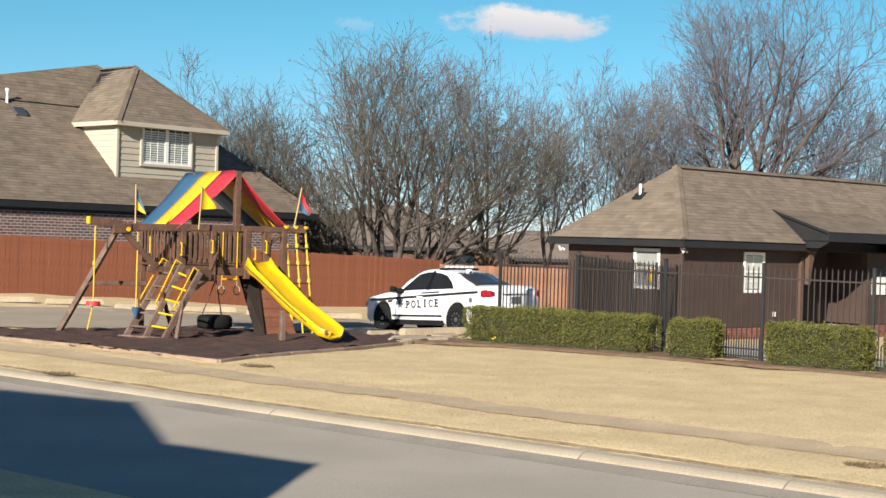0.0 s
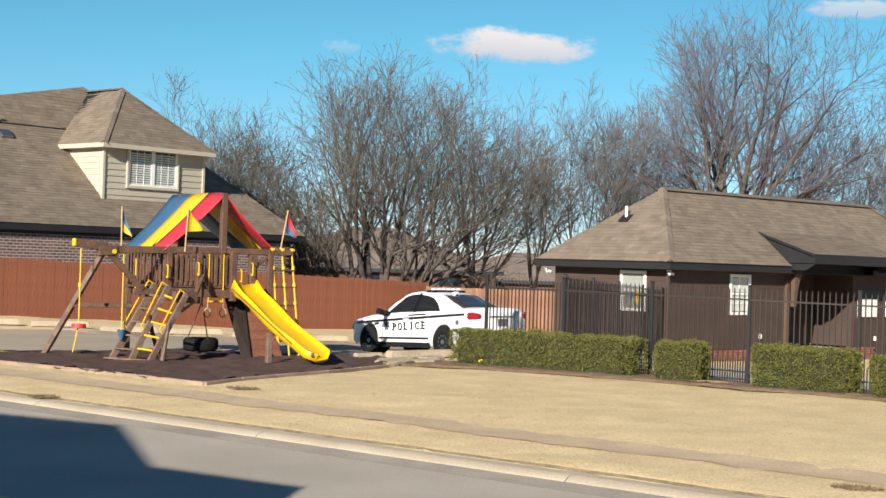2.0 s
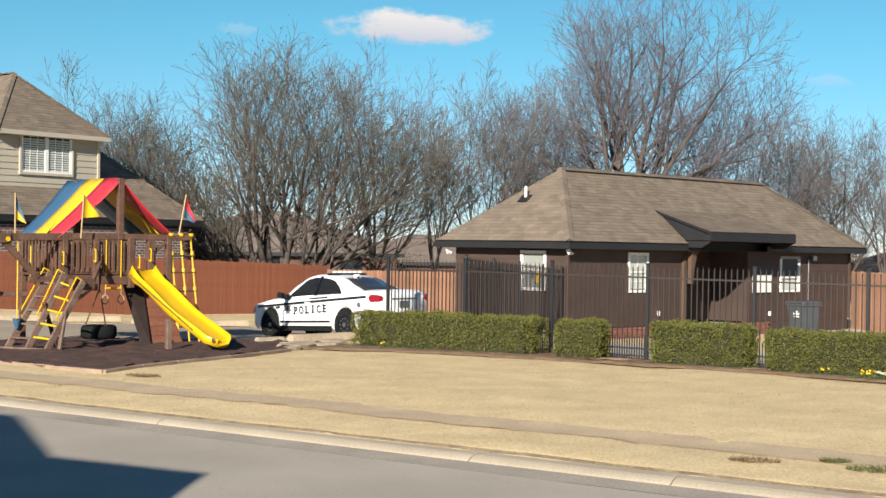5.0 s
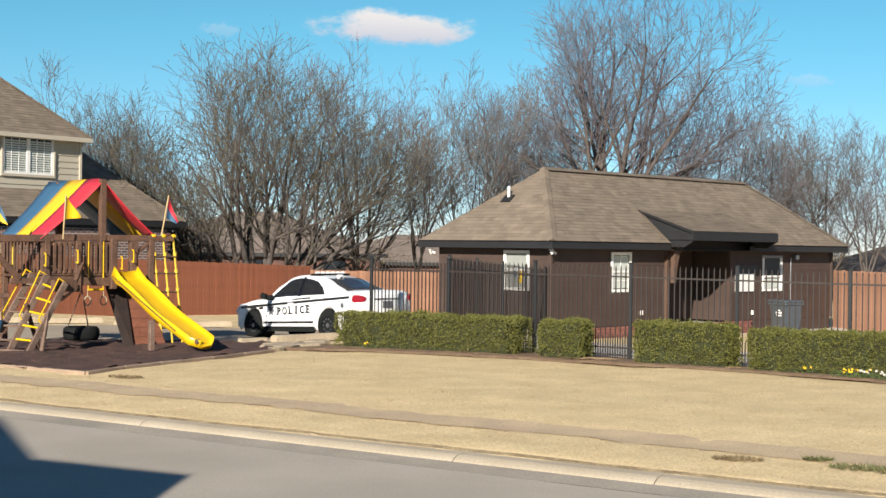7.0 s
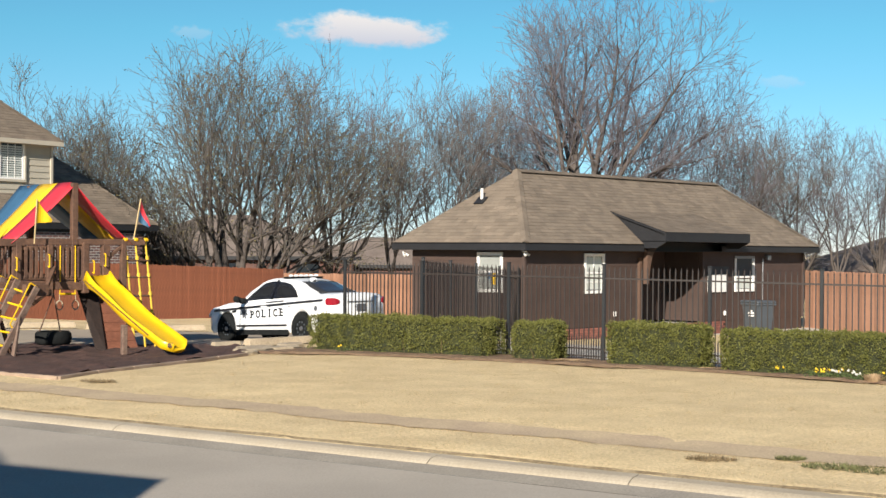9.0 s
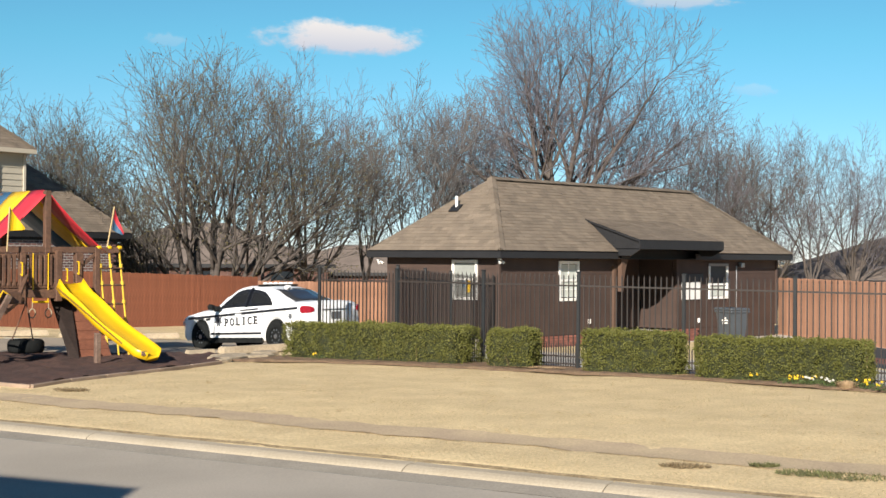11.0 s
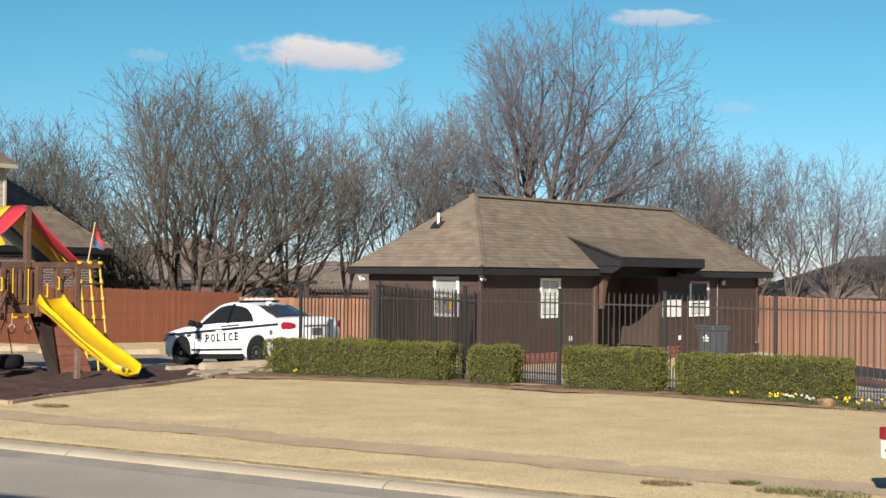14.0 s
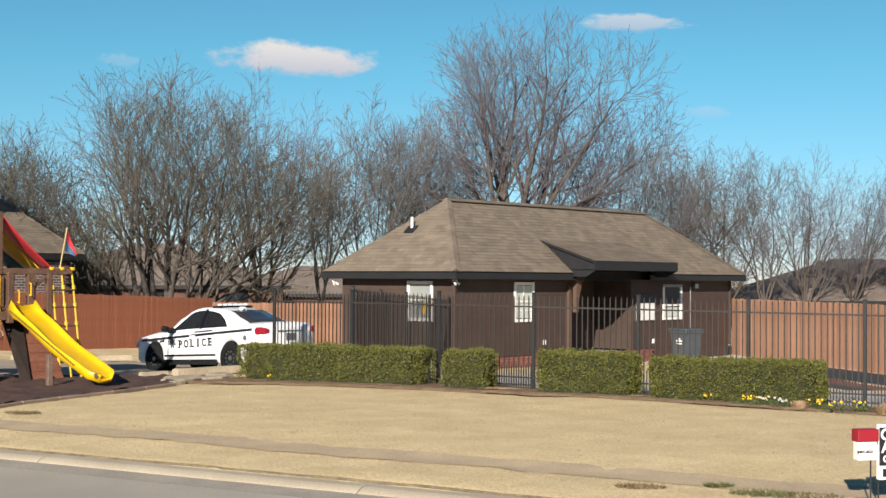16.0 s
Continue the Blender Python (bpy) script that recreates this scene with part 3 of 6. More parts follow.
M_BRACE = mat("brown porch brace", (0.11, 0.065, 0.045), 0.7, 0.15, 2, 30, 0.1)
part("porch_brace", brace(OPEN0 - 0.02, 1), M_BRACE, ph, "curved brown porch brace")
part("corner_board", box((OPEN0 - 0.05, WY0 - 0.05, 0.72), (0.12, 0.1, 2.4)), M_BRACE, ph)
for x, y in ((WX0 - 0.02, WY0 - 0.02), (WX1 + 0.02, WY0 - 0.02)):
    part("corner_board", box((x, y, 1.03), (0.1, 0.1, 2.18), None, 0.008), M_SIDING, ph)


# shaded copy of the white frame, for a top under the porch roof
M_SHADETRIM = mat("shaded window trim", (0.25, 0.25, 0.25), 0.6, 0.1, 3, 30, 0.05)


def window(name, axis, fixed, lo, hi, z0, z1, out, shade_top=False, label=""):
    """A white sash window with two lights, set in a wall."""
    w = part(name, bmesh.new(), M_WHITE, ph, label)

    def bx(nm, a, b, za, zb, d0, d1, m_, par):
        c, s = ((a + b) / 2, fixed + out * (d0 + d1) / 2, (za + zb) / 2), (b - a, abs(d1 - d0), zb - za)
        if axis == 1:
            c, s = (c[1], c[0], c[2]), (s[1], s[0], s[2])
        return part(nm, box(c, s, None, 0.004 if m_ is M_WHITE else 0), m_, par)
    f = 0.085
    mid = (z0 + z1) / 2 + (0.02 if not shade_top else -0.1)
    for a, b, za, zb in ((lo, hi, z1 - f, z1), (lo, hi, z0, z0 + f), (lo, lo + f, z0 + f, z1 - f), (hi - f, hi, z0 + f, z1 - f)):
        bx("window_frame", a, b, za, zb, -0.05, 0.045, M_SHADETRIM if shade_top and za > mid else M_WHITE, w)
    bx("meeting_rail", lo + f, hi - f, mid - 0.035, mid + 0.035, -0.04, 0.03, M_WHITE, w)
    bx("pane", lo + f, hi - f, z0 + f, mid - 0.035, -0.03, -0.02, M_GLASS, w)
    bx("pane", lo + f, hi - f, mid + 0.035, z1 - f, -0.02, -0.01, M_PORCHSHADE if shade_top else M_GLASS, w)
    return w, bx


# dark grey that paints the porch roof's shadow on pane and board
M_PORCHSHADE = mat("grey porch shade", (0.055, 0.06, 0.062), 0.7, 0.1, 3, 40, 0.1)
M_DIMBLIND = mat("dim window blind", (0.27, 0.28, 0.26), 0.8, 0.08, 3, 40, 0.05)
M_PAPER = mat("pale window blind", (0.48, 0.50, 0.46), 0.8, 0.05, 3, 40, 0.05)
wl_, bx = window("window", 1, WX0, *WIN_L, 0.95, 2.05, -1, label="white sash window with a pale blind and coloured stickers")
bx("blind", WIN_L[0] + .1, WIN_L[1] - .1, 1.04, 1.97, -0.008, -0.002, M_DIMBLIND, wl_)
bx("sticker", WIN_L[0] + .28, WIN_L[0] + .42, 1.16, 1.5, -0.001, 0.003, M_YELLOW, wl_)
bx("sticker", WIN_L[0] + .48, WIN_L[0] + .58, 1.3, 1.52, -0.001, 0.003, M_BLUE, wl_)
wf_, bx = window("window", 0, WY0, *WIN_F, 0.90, 2.03, -1, label="white sash window with glazing bars and blinds")
for k in (0, 1):
    za, zb = ((1.01, 1.45), (1.53, 1.93))[k]
    bx("blind", WIN_F[0] + .1, WIN_F[1] - .1, za, zb, -0.012, -0.008, M_PAPER, wf_)
    bx("glazing_bar", (WIN_F[0] + WIN_F[1]) / 2 - .016, (WIN_F[0] + WIN_F[1]) / 2 + .016, za - .03, zb + .03, -0.006, 0.012, M_WHITE, wf_)
    if k == 0:
        bx("glazing_bar", WIN_F[0] + .08, WIN_F[1] - .08, 1.21, 1.24, -0.005, 0.010, M_WHITE, wf_)
wr_, bx = window("window", 0, WY0, *WIN_R, 0.84, 1.98, -1, True, "white sash window with a pale blind and a dark screen")
bx("blind", WIN_R[0] + .1, WIN_R[1] - .1, 0.94, 1.24, -0.012, -0.008, M_PAPER, wr_)
nb = part("notice_board", box((38.45, WY0 - 0.05, 1.12), (1.02, 0.05, 0.55), None, 0.006), M_WHITE, ph, "white notice board under the porch roof")
# grey block painted as the shadowed upper part of the notice board
part("notice_shade", box((38.62, WY0 - 0.03, 1.53), (1.05, 0.03, 0.24)), M_PORCHSHADE, ph)
for x, z in ((33.19, 0.30), (38.9, 0.18)):
    part("outlet_box", box((x, WY0 - 0.05, z), (0.075, 0.06, 0.14), None, 0.006), M_WHITE, ph, "small white outlet box")
part("conduit", rod((41.12, WY0 - 0.05, 0.3), (41.12, WY0 - 0.05, 1.9), 0.022), M_CHROME, ph)
part("wall_spotlight", box((41.35, WY0 - 0.10, 1.93), (0.2, 0.14, 0.16), None, 0.02), M_CHROME, ph)


def twin_lamp(x, y, z):
    l_ = part("floodlight", box((x, y, z + 0.05), (0.10, 0.10, 0.04), None, 0.01), M_WHITE, ph, "small white twin floodlight under the eave")
    for s in (-1, 1):
        bm_ = bmesh.new()
        add_rod(bm_, (x + s * 0.05, y - 0.02, z + .01), (x + s * 0.08, y - 0.10, z - 0.05), 0.022, 0.038, 12)
        part("lamp_head", bm_, M_WHITE, l_)


twin_lamp(WX0 - 0.15, WY0 - 0.15, 2.02)
twin_lamp(WX0 - 0.25, WY1 + 0.1, 1.98)
twin_lamp(WX1 + 0.1, WY0 - 0.12, 2.0)
part("vent_pipe", rod((30.27, 27.66, 3.3), (30.27, 27.66, 3.86), 0.042, n=12), M_WHITE, ph, "white plastic roof vent pipe")
part("vent_flashing", box((30.22, 27.66, 3.52), (0.3, 0.34, 0.03), Euler((0, -math.atan(SL), 0)).to_matrix()), M_BLACK, ph)
# brick foot of the walls, brick by brick
M_FOOT = mat("pool house foot brick", (0.25, 0.10, 0.075), 0.9, 0.2, 6, 40, 0.3, rnd=0.25)
foot = part("brick_foot", box(((WX0 + WX1) / 2, (WY0 + WY1) / 2, (PZ - 0.05) / 2 - 0.06), (WX1 - WX0 - 0.04, WY1 - WY0 - 0.04, -PZ - 0.05)), M_MORTAR, ph, "low red brick foot of the wall")
bb = box((0, 0, 0), (0.192, 0.09, 0.057), None, 0.005)
bdat = part("brick", bb, M_FOOT, foot)
first_brick = True
for k in range(6):
    z = PZ + 0.03 + k * 0.068
    for i in range(47):
        o = bdat if first_brick else new("brick", bdat.data)
        first_brick = False
        o.parent, o.location = foot, (WX0 + 0.1 + i * 0.203 + (k % 2) * 0.1, WY0 - 0.03, z)

# ---- pool terrace ----
def quad_slab(name, pts, thick, material, label, category):
    return tagged(link(name, slab([Vector(p) for p in pts], (0, 0, -thick)), material), label, category, "", "structure")


def deck_z(x):
    return -0.042 * (min(x, 32.0) - 21) + 0.012


def on_deck(pts, lift=0.0):
    return [(x, y, deck_z(x) + lift) for x, y in pts]


quad_slab("pool_deck", on_deck([(22.6, 22.5), (28.9, 25.0), (32.0, 25.1), (32.0, 5.2), (24.6, 5.5), (23.5, 11), (22.2, 16.5)]), 0.1, M_CONC, "pale concrete pool deck inside the fence", "pool deck")
quad_slab("pool_deck", on_deck([(32.0, 25.1), (45.5, 25.2), (41, 16), (36, 5), (32.0, 5.2)]), 0.1, M_CONC, "pale concrete pool deck along the pool house", "pool deck")
quad_slab("deck_band", on_deck([(39.9, 20.2), (34.1, 12.4), (32.4, 13.7), (38.2, 21.5)], 0.03), 0.02, M_DECKBAND, "dark blue-grey strip on the pool deck", "pool cover")
quad_slab("paver_band", on_deck([(38.2, 21.5), (32.4, 13.7), (31.5, 14.35), (37.3, 22.1)], 0.026), 0.02, M_PAVER, "red brick paver band round the pool", "pavers")
quad_slab("pool_edge_band", on_deck([(37.3, 22.1), (31.5, 14.35), (30.95, 14.75), (36.75, 22.5)], 0.03), 0.02, M_DECKBAND, "dark blue-grey band along the pool", "pool cover")

# ---- iron fences ----
def spear(h):
    bm_ = bmesh.new()
    add_box(bm_, (0, 0, h / 2), (0.019, 0.019, h))
    bmesh.ops.create_cone(bm_, cap_ends=True, segments=4, radius1=0.017, radius2=0.0, depth=0.07, matrix=Matrix.Translation((0, 0, h + 0.035)))
    return bm_


def iron_fence(line, label, post_h=1.90, gap=0.105, lift=-0.05, short=False):
    f = thing("iron_fence", label, "fence", (line[0][0], line[0][1], 0))
    o = Vector((line[0][0], line[0][1], 0))
    pk = po = sp = None
    for i, (x, y) in enumerate(line):
        z = ground_z(x, y) + lift
        if po is None:
            bm_ = box((0, 0, post_h / 2), (0.062, 0.062, post_h), None, 0.006)
            add_box(bm_, (0, 0, post_h + 0.012), (0.076, 0.076, 0.024), None, 0.008)
            po = part("post", bm_, M_IRON, f)
            ob = po
        else:
            ob = new("post", po.data)
        ob.parent, ob.location = f, Vector((x, y, z)) - o
        if i + 1 == len(line):
            break
        x2, y2 = line[i + 1]
        ob.rotation_euler.z = math.atan2(y2 - y, x2 - x)
        z2 = ground_z(x2, y2) + lift
        for h in (0.16, 0.30, 1.65):
            part("rail", bar(Vector((x, y, z + h)) - o, Vector((x2, y2, z2 + h)) - o, 0.026, 0.03), M_PICKET, f)
        n = int(math.hypot(x2 - x, y2 - y) / gap)
        for k in range(1, n):
            t = k / n
            if pk is None:
                pk = part("picket", spear(1.735), M_PICKET, f)
                q = pk
            else:
                q = new("picket", pk.data)
            q.parent, q.location = f, Vector((x + (x2 - x) * t, y + (y2 - y) * t, z + (z2 - z) * t + 0.08)) - o
            q.rotation_euler.z = ob.rotation_euler.z
            if short:
                if sp is None:
                    sp = part("short_picket", spear(0.42), M_PICKET, f)
                    q = sp
                else:
                    q = new("short_picket", sp.data)
                t = (k + .5) / n
                q.parent, q.location = f, Vector((x + (x2 - x) * t, y + (y2 - y) * t, z + (z2 - z) * t + 0.08)) - o
                q.rotation_euler.z = ob.rotation_euler.z
    return f


FENCE = [(20.81, 22.98), (20.96, 20.8), (21.15, 18.6), (21.45, 16.5), (21.95, 14.5), (22.45, 12.55), (22.95, 10.63), (23.45, 8.65), (23.95, 6.65)]
FENCE = [(x * 1.014, y * 1.014) for x, y in FENCE]
iron_fence(FENCE, "black iron picket fence along the hedges, with spear tips", short=True)
iron_fence([(22.2, 22.0), (24.0, 22.9), (25.8, 23.75), (27.5, 24.5), (29.1, 25.25)], "black iron picket fence beside the pool house, with spear tips", lift=0.06)

# ---- board fences ----
def board_fence(name, p, q, top, material, label, w=0.14, base=None):
    """Upright boards from p to q; top: the top's height at both ends."""
    p, q = Vector((*p, 0)), Vector((*q, 0))
    f = thing(name, label, "fence", tuple(p))
    d = q - p
    n, rz = int(d.length / w), math.atan2(d.y, d.x)
    rnd = random.Random(7)
    b0 = slab([(-w / 2 + .003, -.01, 0), (w / 2 - .003, -.01, 0), (w / 2 - .003, -.01, 1.97), (w / 2 - .03, -.01, 2), (-w / 2 + .03, -.01, 2), (-w / 2 + .003, -.01, 1.97)], (0, .02, 0))
    data = None
    for i in range(n):
        t = (i + .5) / n
        c = p + d * t
        z = base if base is not None else ground_z(c.x, c.y) - 0.03
        h = top[0] + (top[1] - top[0]) * t - z
        if data is None:
            ob = part("board", b0, material, f)
            data = ob.data
        else:
            ob = new("board", data)
        ob.parent = f
        ob.location = c - p + Vector((0, 0, z)) + Vector((-math.sin(rz), math.cos(rz), 0)) * rnd.uniform(-.004, .004)
        ob.rotation_euler, ob.scale = (0, rnd.uniform(-.004, .004), rz), (1, 1, (h + rnd.uniform(-.012, .012)) / 2)
    nv = Vector((-math.sin(rz), math.cos(rz), 0)) * 0.045
    for k in (0.25, 0.9, 1.5):
        part("fence_rail", bar(nv + Vector((0, 0, top[0] - 1.8 + k)), d + nv + Vector((0, 0, top[1] - 1.8 + k)), 0.04, 0.09), material, f)
    return f


board_fence("cedar_fence", (2.0, 38.62), (35.0, 42.12), (2.32, 1.35), M_CEDAR, "tall reddish stained cedar board fence behind the parking lot")
board_fence("pine_fence", (33.6, 40.4), (44.5, 39.6), (1.24, 1.06), M_PINE, "orange cedar board fence behind the police car, sunlit")
board_fence("pine_fence", (44.3, 25.4), (33.4, 11.2), (1.50, 1.45), M_PINE, "orange cedar board fence behind the pool, sunlit", base=PZ)

# ---- clipped hedges ----
def hedge(p, q, depth, h, seed, label):
    p, q = Vector((*p, 0)) * 0.980, Vector((*q, 0)) * 0.980
    d = q - p
    L, ex = d.length, d.normalized()
    ey = Vector((-ex.y, ex.x, 0))
    if ey.x < 0:
        ey = -ey
    z0 = ground_z(*(p + d / 2).xy)
    t = thing("hedge", label, "hedge", tuple(p + Vector((0, 0, z0))), group="clipped hedges")
    rnd = random.Random(seed)
    # inner mass, uneven, and a shell of leaves
    bm_ = bmesh.new()
    nx, ny, nz = int(L / .12), int(depth / .12), int(h / .12)

    def surf(u, v, w):
        """A point of the rounded block, u along, v across, w up, all 0..1."""
        x, y, z = u * L, v * depth, w * h
        r = 0.10
        bulge = 0.055 * noise.noise((x * 1.7 + seed, y * 1.7, z * 1.7)) + 0.085 * noise.noise((x * 5.2, y * 5.2 + seed, z * 5.2)) + 0.035 * noise.noise((x * 12, y * 12 + seed, z * 12))
        c = Vector((min(max(x, r), L - r), min(max(y, r), depth - r), min(z, h - r)))
        o = Vector((x, y, z)) - c
        if o.length > 1e-6:
            o = o.normalized() * min(r, o.length)
        nrm_ = (Vector((x / L - .5, (y / depth - .5), max(0, z / h - .5)))).normalized()
        return c + o + nrm_ * bulge
    faces = []
    for k in range(5):
        na, nb_ = ((nx, nz), (nx, nz), (ny, nz), (ny, nz), (nx, ny))[k]
        f3 = (lambda a, b: surf(a, 0, b), lambda a, b: surf(a, 1, b), lambda a, b: surf(0, a, b), lambda a, b: surf(1, a, b), lambda a, b: surf(a, b, 1))[k]
        g_ = [[bm_.verts.new(f3(i / na, j / nb_)) for j in range(nb_ + 1)] for i in range(na + 1)]
        for i in range(na):
            for j in range(nb_):
                bm_.faces.new((g_[i][j], g_[i + 1][j], g_[i + 1][j + 1], g_[i][j + 1]))
        area = ((L * h), (L * h), (depth * h), (depth * h), (L * depth))[k]
        for _ in range(int(area * (4600 if k in (0, 2, 3, 4) else 400))):
            a, b = rnd.random(), rnd.random()
            if k != 4 and b < 0.16 and rnd.random() < 0.6:
                continue
            c = f3(a, b)
            if noise.noise((c.x * 8.5 + seed * 3, c.y * 8.5, c.z * 8.5)) < rnd.uniform(-0.75, -0.25):
                continue
            faces.append((c, k))
    tr = Matrix((ex, ey, Vector((0, 0, 1)))).transposed()
    for v in bm_.verts:
        c = Vector((L / 2, depth / 2, h * .45))
        v.co = tr @ (c + (v.co - c) * 0.92)
    bmesh.ops.recalc_face_normals(bm_, faces=bm_.faces[:])
    part("hedge_core", bm_, M_HEDGECORE, t, "dark inner mass coloured as the shade behind the leaves")
    vs, fs = [], []
    for c, k in faces:
        c = tr @ (c + Vector((rnd.gauss(0, .018), rnd.gauss(0, .018), rnd.gauss(0, .018))))
        a = Vector((rnd.uniform(-1, 1), rnd.uniform(-1, 1), rnd.uniform(-.3, 1))).normalized()
        b = a.cross(Vector((rnd.uniform(-1, 1), rnd.uniform(-1, 1), rnd.uniform(-1, 1)))).normalized()
        s = rnd.uniform(.011, .020)
        n = len(vs)
        vs += [c - a * s, c + b * s * .55, c + a * s, c - b * s * .55]
        fs.append((n, n + 1, n + 2, n + 3))
    me = bpy.data.meshes.new("leaves")
    me.from_pydata([tuple(v) for v in vs], [], fs)
    me.materials.append(M_HLEAF)
    ob = new("leaves", me)
    ob.parent = t
    tagged(ob, "small yellow-green clipped leaves", kind="stuff")
    # bare stems showing at the foot
    bm_ = bmesh.new()
    for _ in range(int(L * 9)):
        x, y = rnd.uniform(.05, L - .05), rnd.uniform(0.0, depth * .6)
        b = Vector((x, y, 0)) + Vector((rnd.gauss(0, .06), rnd.gauss(0, .06), 0))
        add_rod(bm_, tr @ b, tr @ Vector((x + rnd.gauss(0, .12), y + rnd.gauss(0, .05), rnd.uniform(.18, .4))), .008, .004, 4)
    tagged(part("stems", bm_, M_TWIG, t), kind="stuff")
    return t


def island_mat(name, cols, rough=0.6):
    m = bpy.data.materials.new(name)
    m.use_nodes = True
    n, l = m.node_tree.nodes, m.node_tree.links
    b = n["Principled BSDF"]
    b.inputs["Roughness"].default_value = rough
    b.inputs["Specular IOR Level"].default_value = 0.3
    geo, r = n.new("ShaderNodeNewGeometry"), n.new("ShaderNodeValToRGB")
    for i, c in enumerate(cols):
        e = r.color_ramp.elements[i] if i < 2 else r.color_ramp.elements.new(1)
        e.position, e.color = i / (len(cols) - 1), (*c, 1)
    l.new(geo.outputs["Random Per Island"], r.inputs["Fac"])
    l.new(r.outputs[0], b.inputs["Base Color"])
    return m


M_HLEAF = island_mat("hedge leaves", [(0.076, 0.082, 0.018), (0.132, 0.128, 0.028), (0.100, 0.106, 0.022), (0.160, 0.150, 0.036)])
# core colour stands in for the shade in gaps between the leaves
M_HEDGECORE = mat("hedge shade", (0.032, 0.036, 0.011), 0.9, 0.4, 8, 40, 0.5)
hedge((19.66, 22.86), (20.95, 18.93), 0.80, 0.72, 1, "long clipped green box hedge in front of the iron fence")
hedge((20.885, 18.265), (21.25, 17.48), 0.72, 0.73, 2, "short clipped green box hedge between fence posts")
hedge((21.38, 16.38), (22.0, 14.66), 0.75, 0.75, 3, "clipped green box hedge between fence posts")
hedge((21.82, 14.2), (22.75, 11.35), 0.75, 0.73, 4, "clipped green box hedge beside the flower bed")

# bark bed under the hedges
bm = bmesh.new()
ctr = [(18.7, 22.6), (19.6, 21.6), (20.35, 19.8), (20.75, 18.3), (21.1, 16.8), (21.5, 15.2), (21.85, 13.6), (22.0, 12.0), (22.1, 10.6), (22.5, 8.6), (22.9, 6.8)]
rows_ = []
for i in range((len(ctr) - 1) * 10 + 1):
    k, t = min(i // 10, len(ctr) - 2), (i - 10 * min(i // 10, len(ctr) - 2)) / 10
    x, y = ctr[k][0] + (ctr[k + 1][0] - ctr[k][0]) * t, ctr[k][1] + (ctr[k + 1][1] - ctr[k][1]) * t
    e0 = -0.78 + 0.14 * noise.noise((i * .21, 1, 0)) + 0.06 * noise.noise((i * .9, 4, 0))
    rows_.append([bm.verts.new((x + u, y + u * .2, ground_z(x + u, y) + (0.012 if j == 0 else 0.05) + 0.02 * noise.noise((x * 5, y * 5, u)))) for j, u in enumerate((e0, e0 + .08, e0 + .3, .35, .9))])
for a, b in zip(rows_, rows_[1:]):
    for k in range(4):
        bm.faces.new((a[k], a[k + 1], b[k + 1], b[k]))
bmesh.ops.recalc_face_normals(bm, faces=bm.faces[:])
tagged(link("bark_bed", bm, M_BED, smooth=True), "dark bark mulch bed along the hedges and fence", "bed", "", "structure")

# ---- the brick house behind the cedar fence ----
HO, HA = Vector((17.76, 42.43, 0)), math.atan2(0.139, 0.990)
house = thing("brick_house", "brick house with a brown shingle roof and a tan dormer", "house", tuple(HO), math.degrees(HA))
# local: x along the eave, y into the house
EH, PITCH = 2.95, 0.80
HX0, HX1, DEEP = -9.0, 13.2, 4.4
ZT = EH + PITCH * DEEP
V = Vector
roof_face("roof", [V((HX0, 0, EH)), V((HX1, 0, EH)), V((HX1 - .75 * DEEP, DEEP, ZT)), V((HX0, DEEP, ZT))], house, 0.15, 0.32)
roof_face("roof", [V((HX1, 0, EH)), V((HX1, 10, EH)), V((HX1 - .75 * DEEP, 7, ZT)), V((HX1 - .75 * DEEP, DEEP, ZT))], house, 0.15, 0.32)
UL, UR, U0, U1 = V((3.57, 5.45, 7.47)), V((7.03, 5.45, 8.15)), V((-1.5, DEEP, ZT)), V((9.9, DEEP, ZT))
roof_face("upper_roof", [U0, U1, UR], house, 0.15, 0.32)
roof_face("upper_roof", [U0, UR, UL], house, 0.15, 0.32)
part("upper_roof_back", slab([UL, UR, V((9.0, 9.5, 5.0)), V((-1.0, 9.5, 5.0))], (0, 0, -.1)), M_SHINGLE, house)
part("roof_back", slab([V((HX0, DEEP, ZT)), V((HX1 - .75 * DEEP, DEEP, ZT)), V((HX1, 11, EH)), V((HX0, 11, EH))], (0, 0, -.1)), M_SHINGLE, house)
cap_row((HX0, DEEP, ZT), (HX1 - .75 * DEEP, DEEP, ZT), house, .14)
cap_row((HX1, 0, EH), (HX1 - .75 * DEEP, DEEP, ZT), house, .14)
part("fascia", box(((HX0 + HX1) / 2, 0.0, EH - .12), (HX1 - HX0, .03, .2)), M_BLACK, house)
part("fascia", box((HX1, 5, EH - .12), (.03, 10, .2)), M_BLACK, house)
part("soffit", box(((HX0 + HX1) / 2, 0.09, EH - .22), (HX1 - HX0, .16, .02)), M_BLACK, house)
# black strip added for the eave's shadow band above the bricks
part("eave_shade_strip", box(((HX0 + HX1) / 2, 0.15, EH - .27), (HX1 - HX0 - .5, .03, .10)), M_BLACK, house)
wall = part("brick_wall", box(((HX0 + HX1 - .9) / 2, 4.97, 1.3), (HX1 - HX0 - .9, 9.6, 2.9)), M_MORTAR, house, "dark red brick wall with pale joints")
vs, fs = [], []
rnd = random.Random(3)
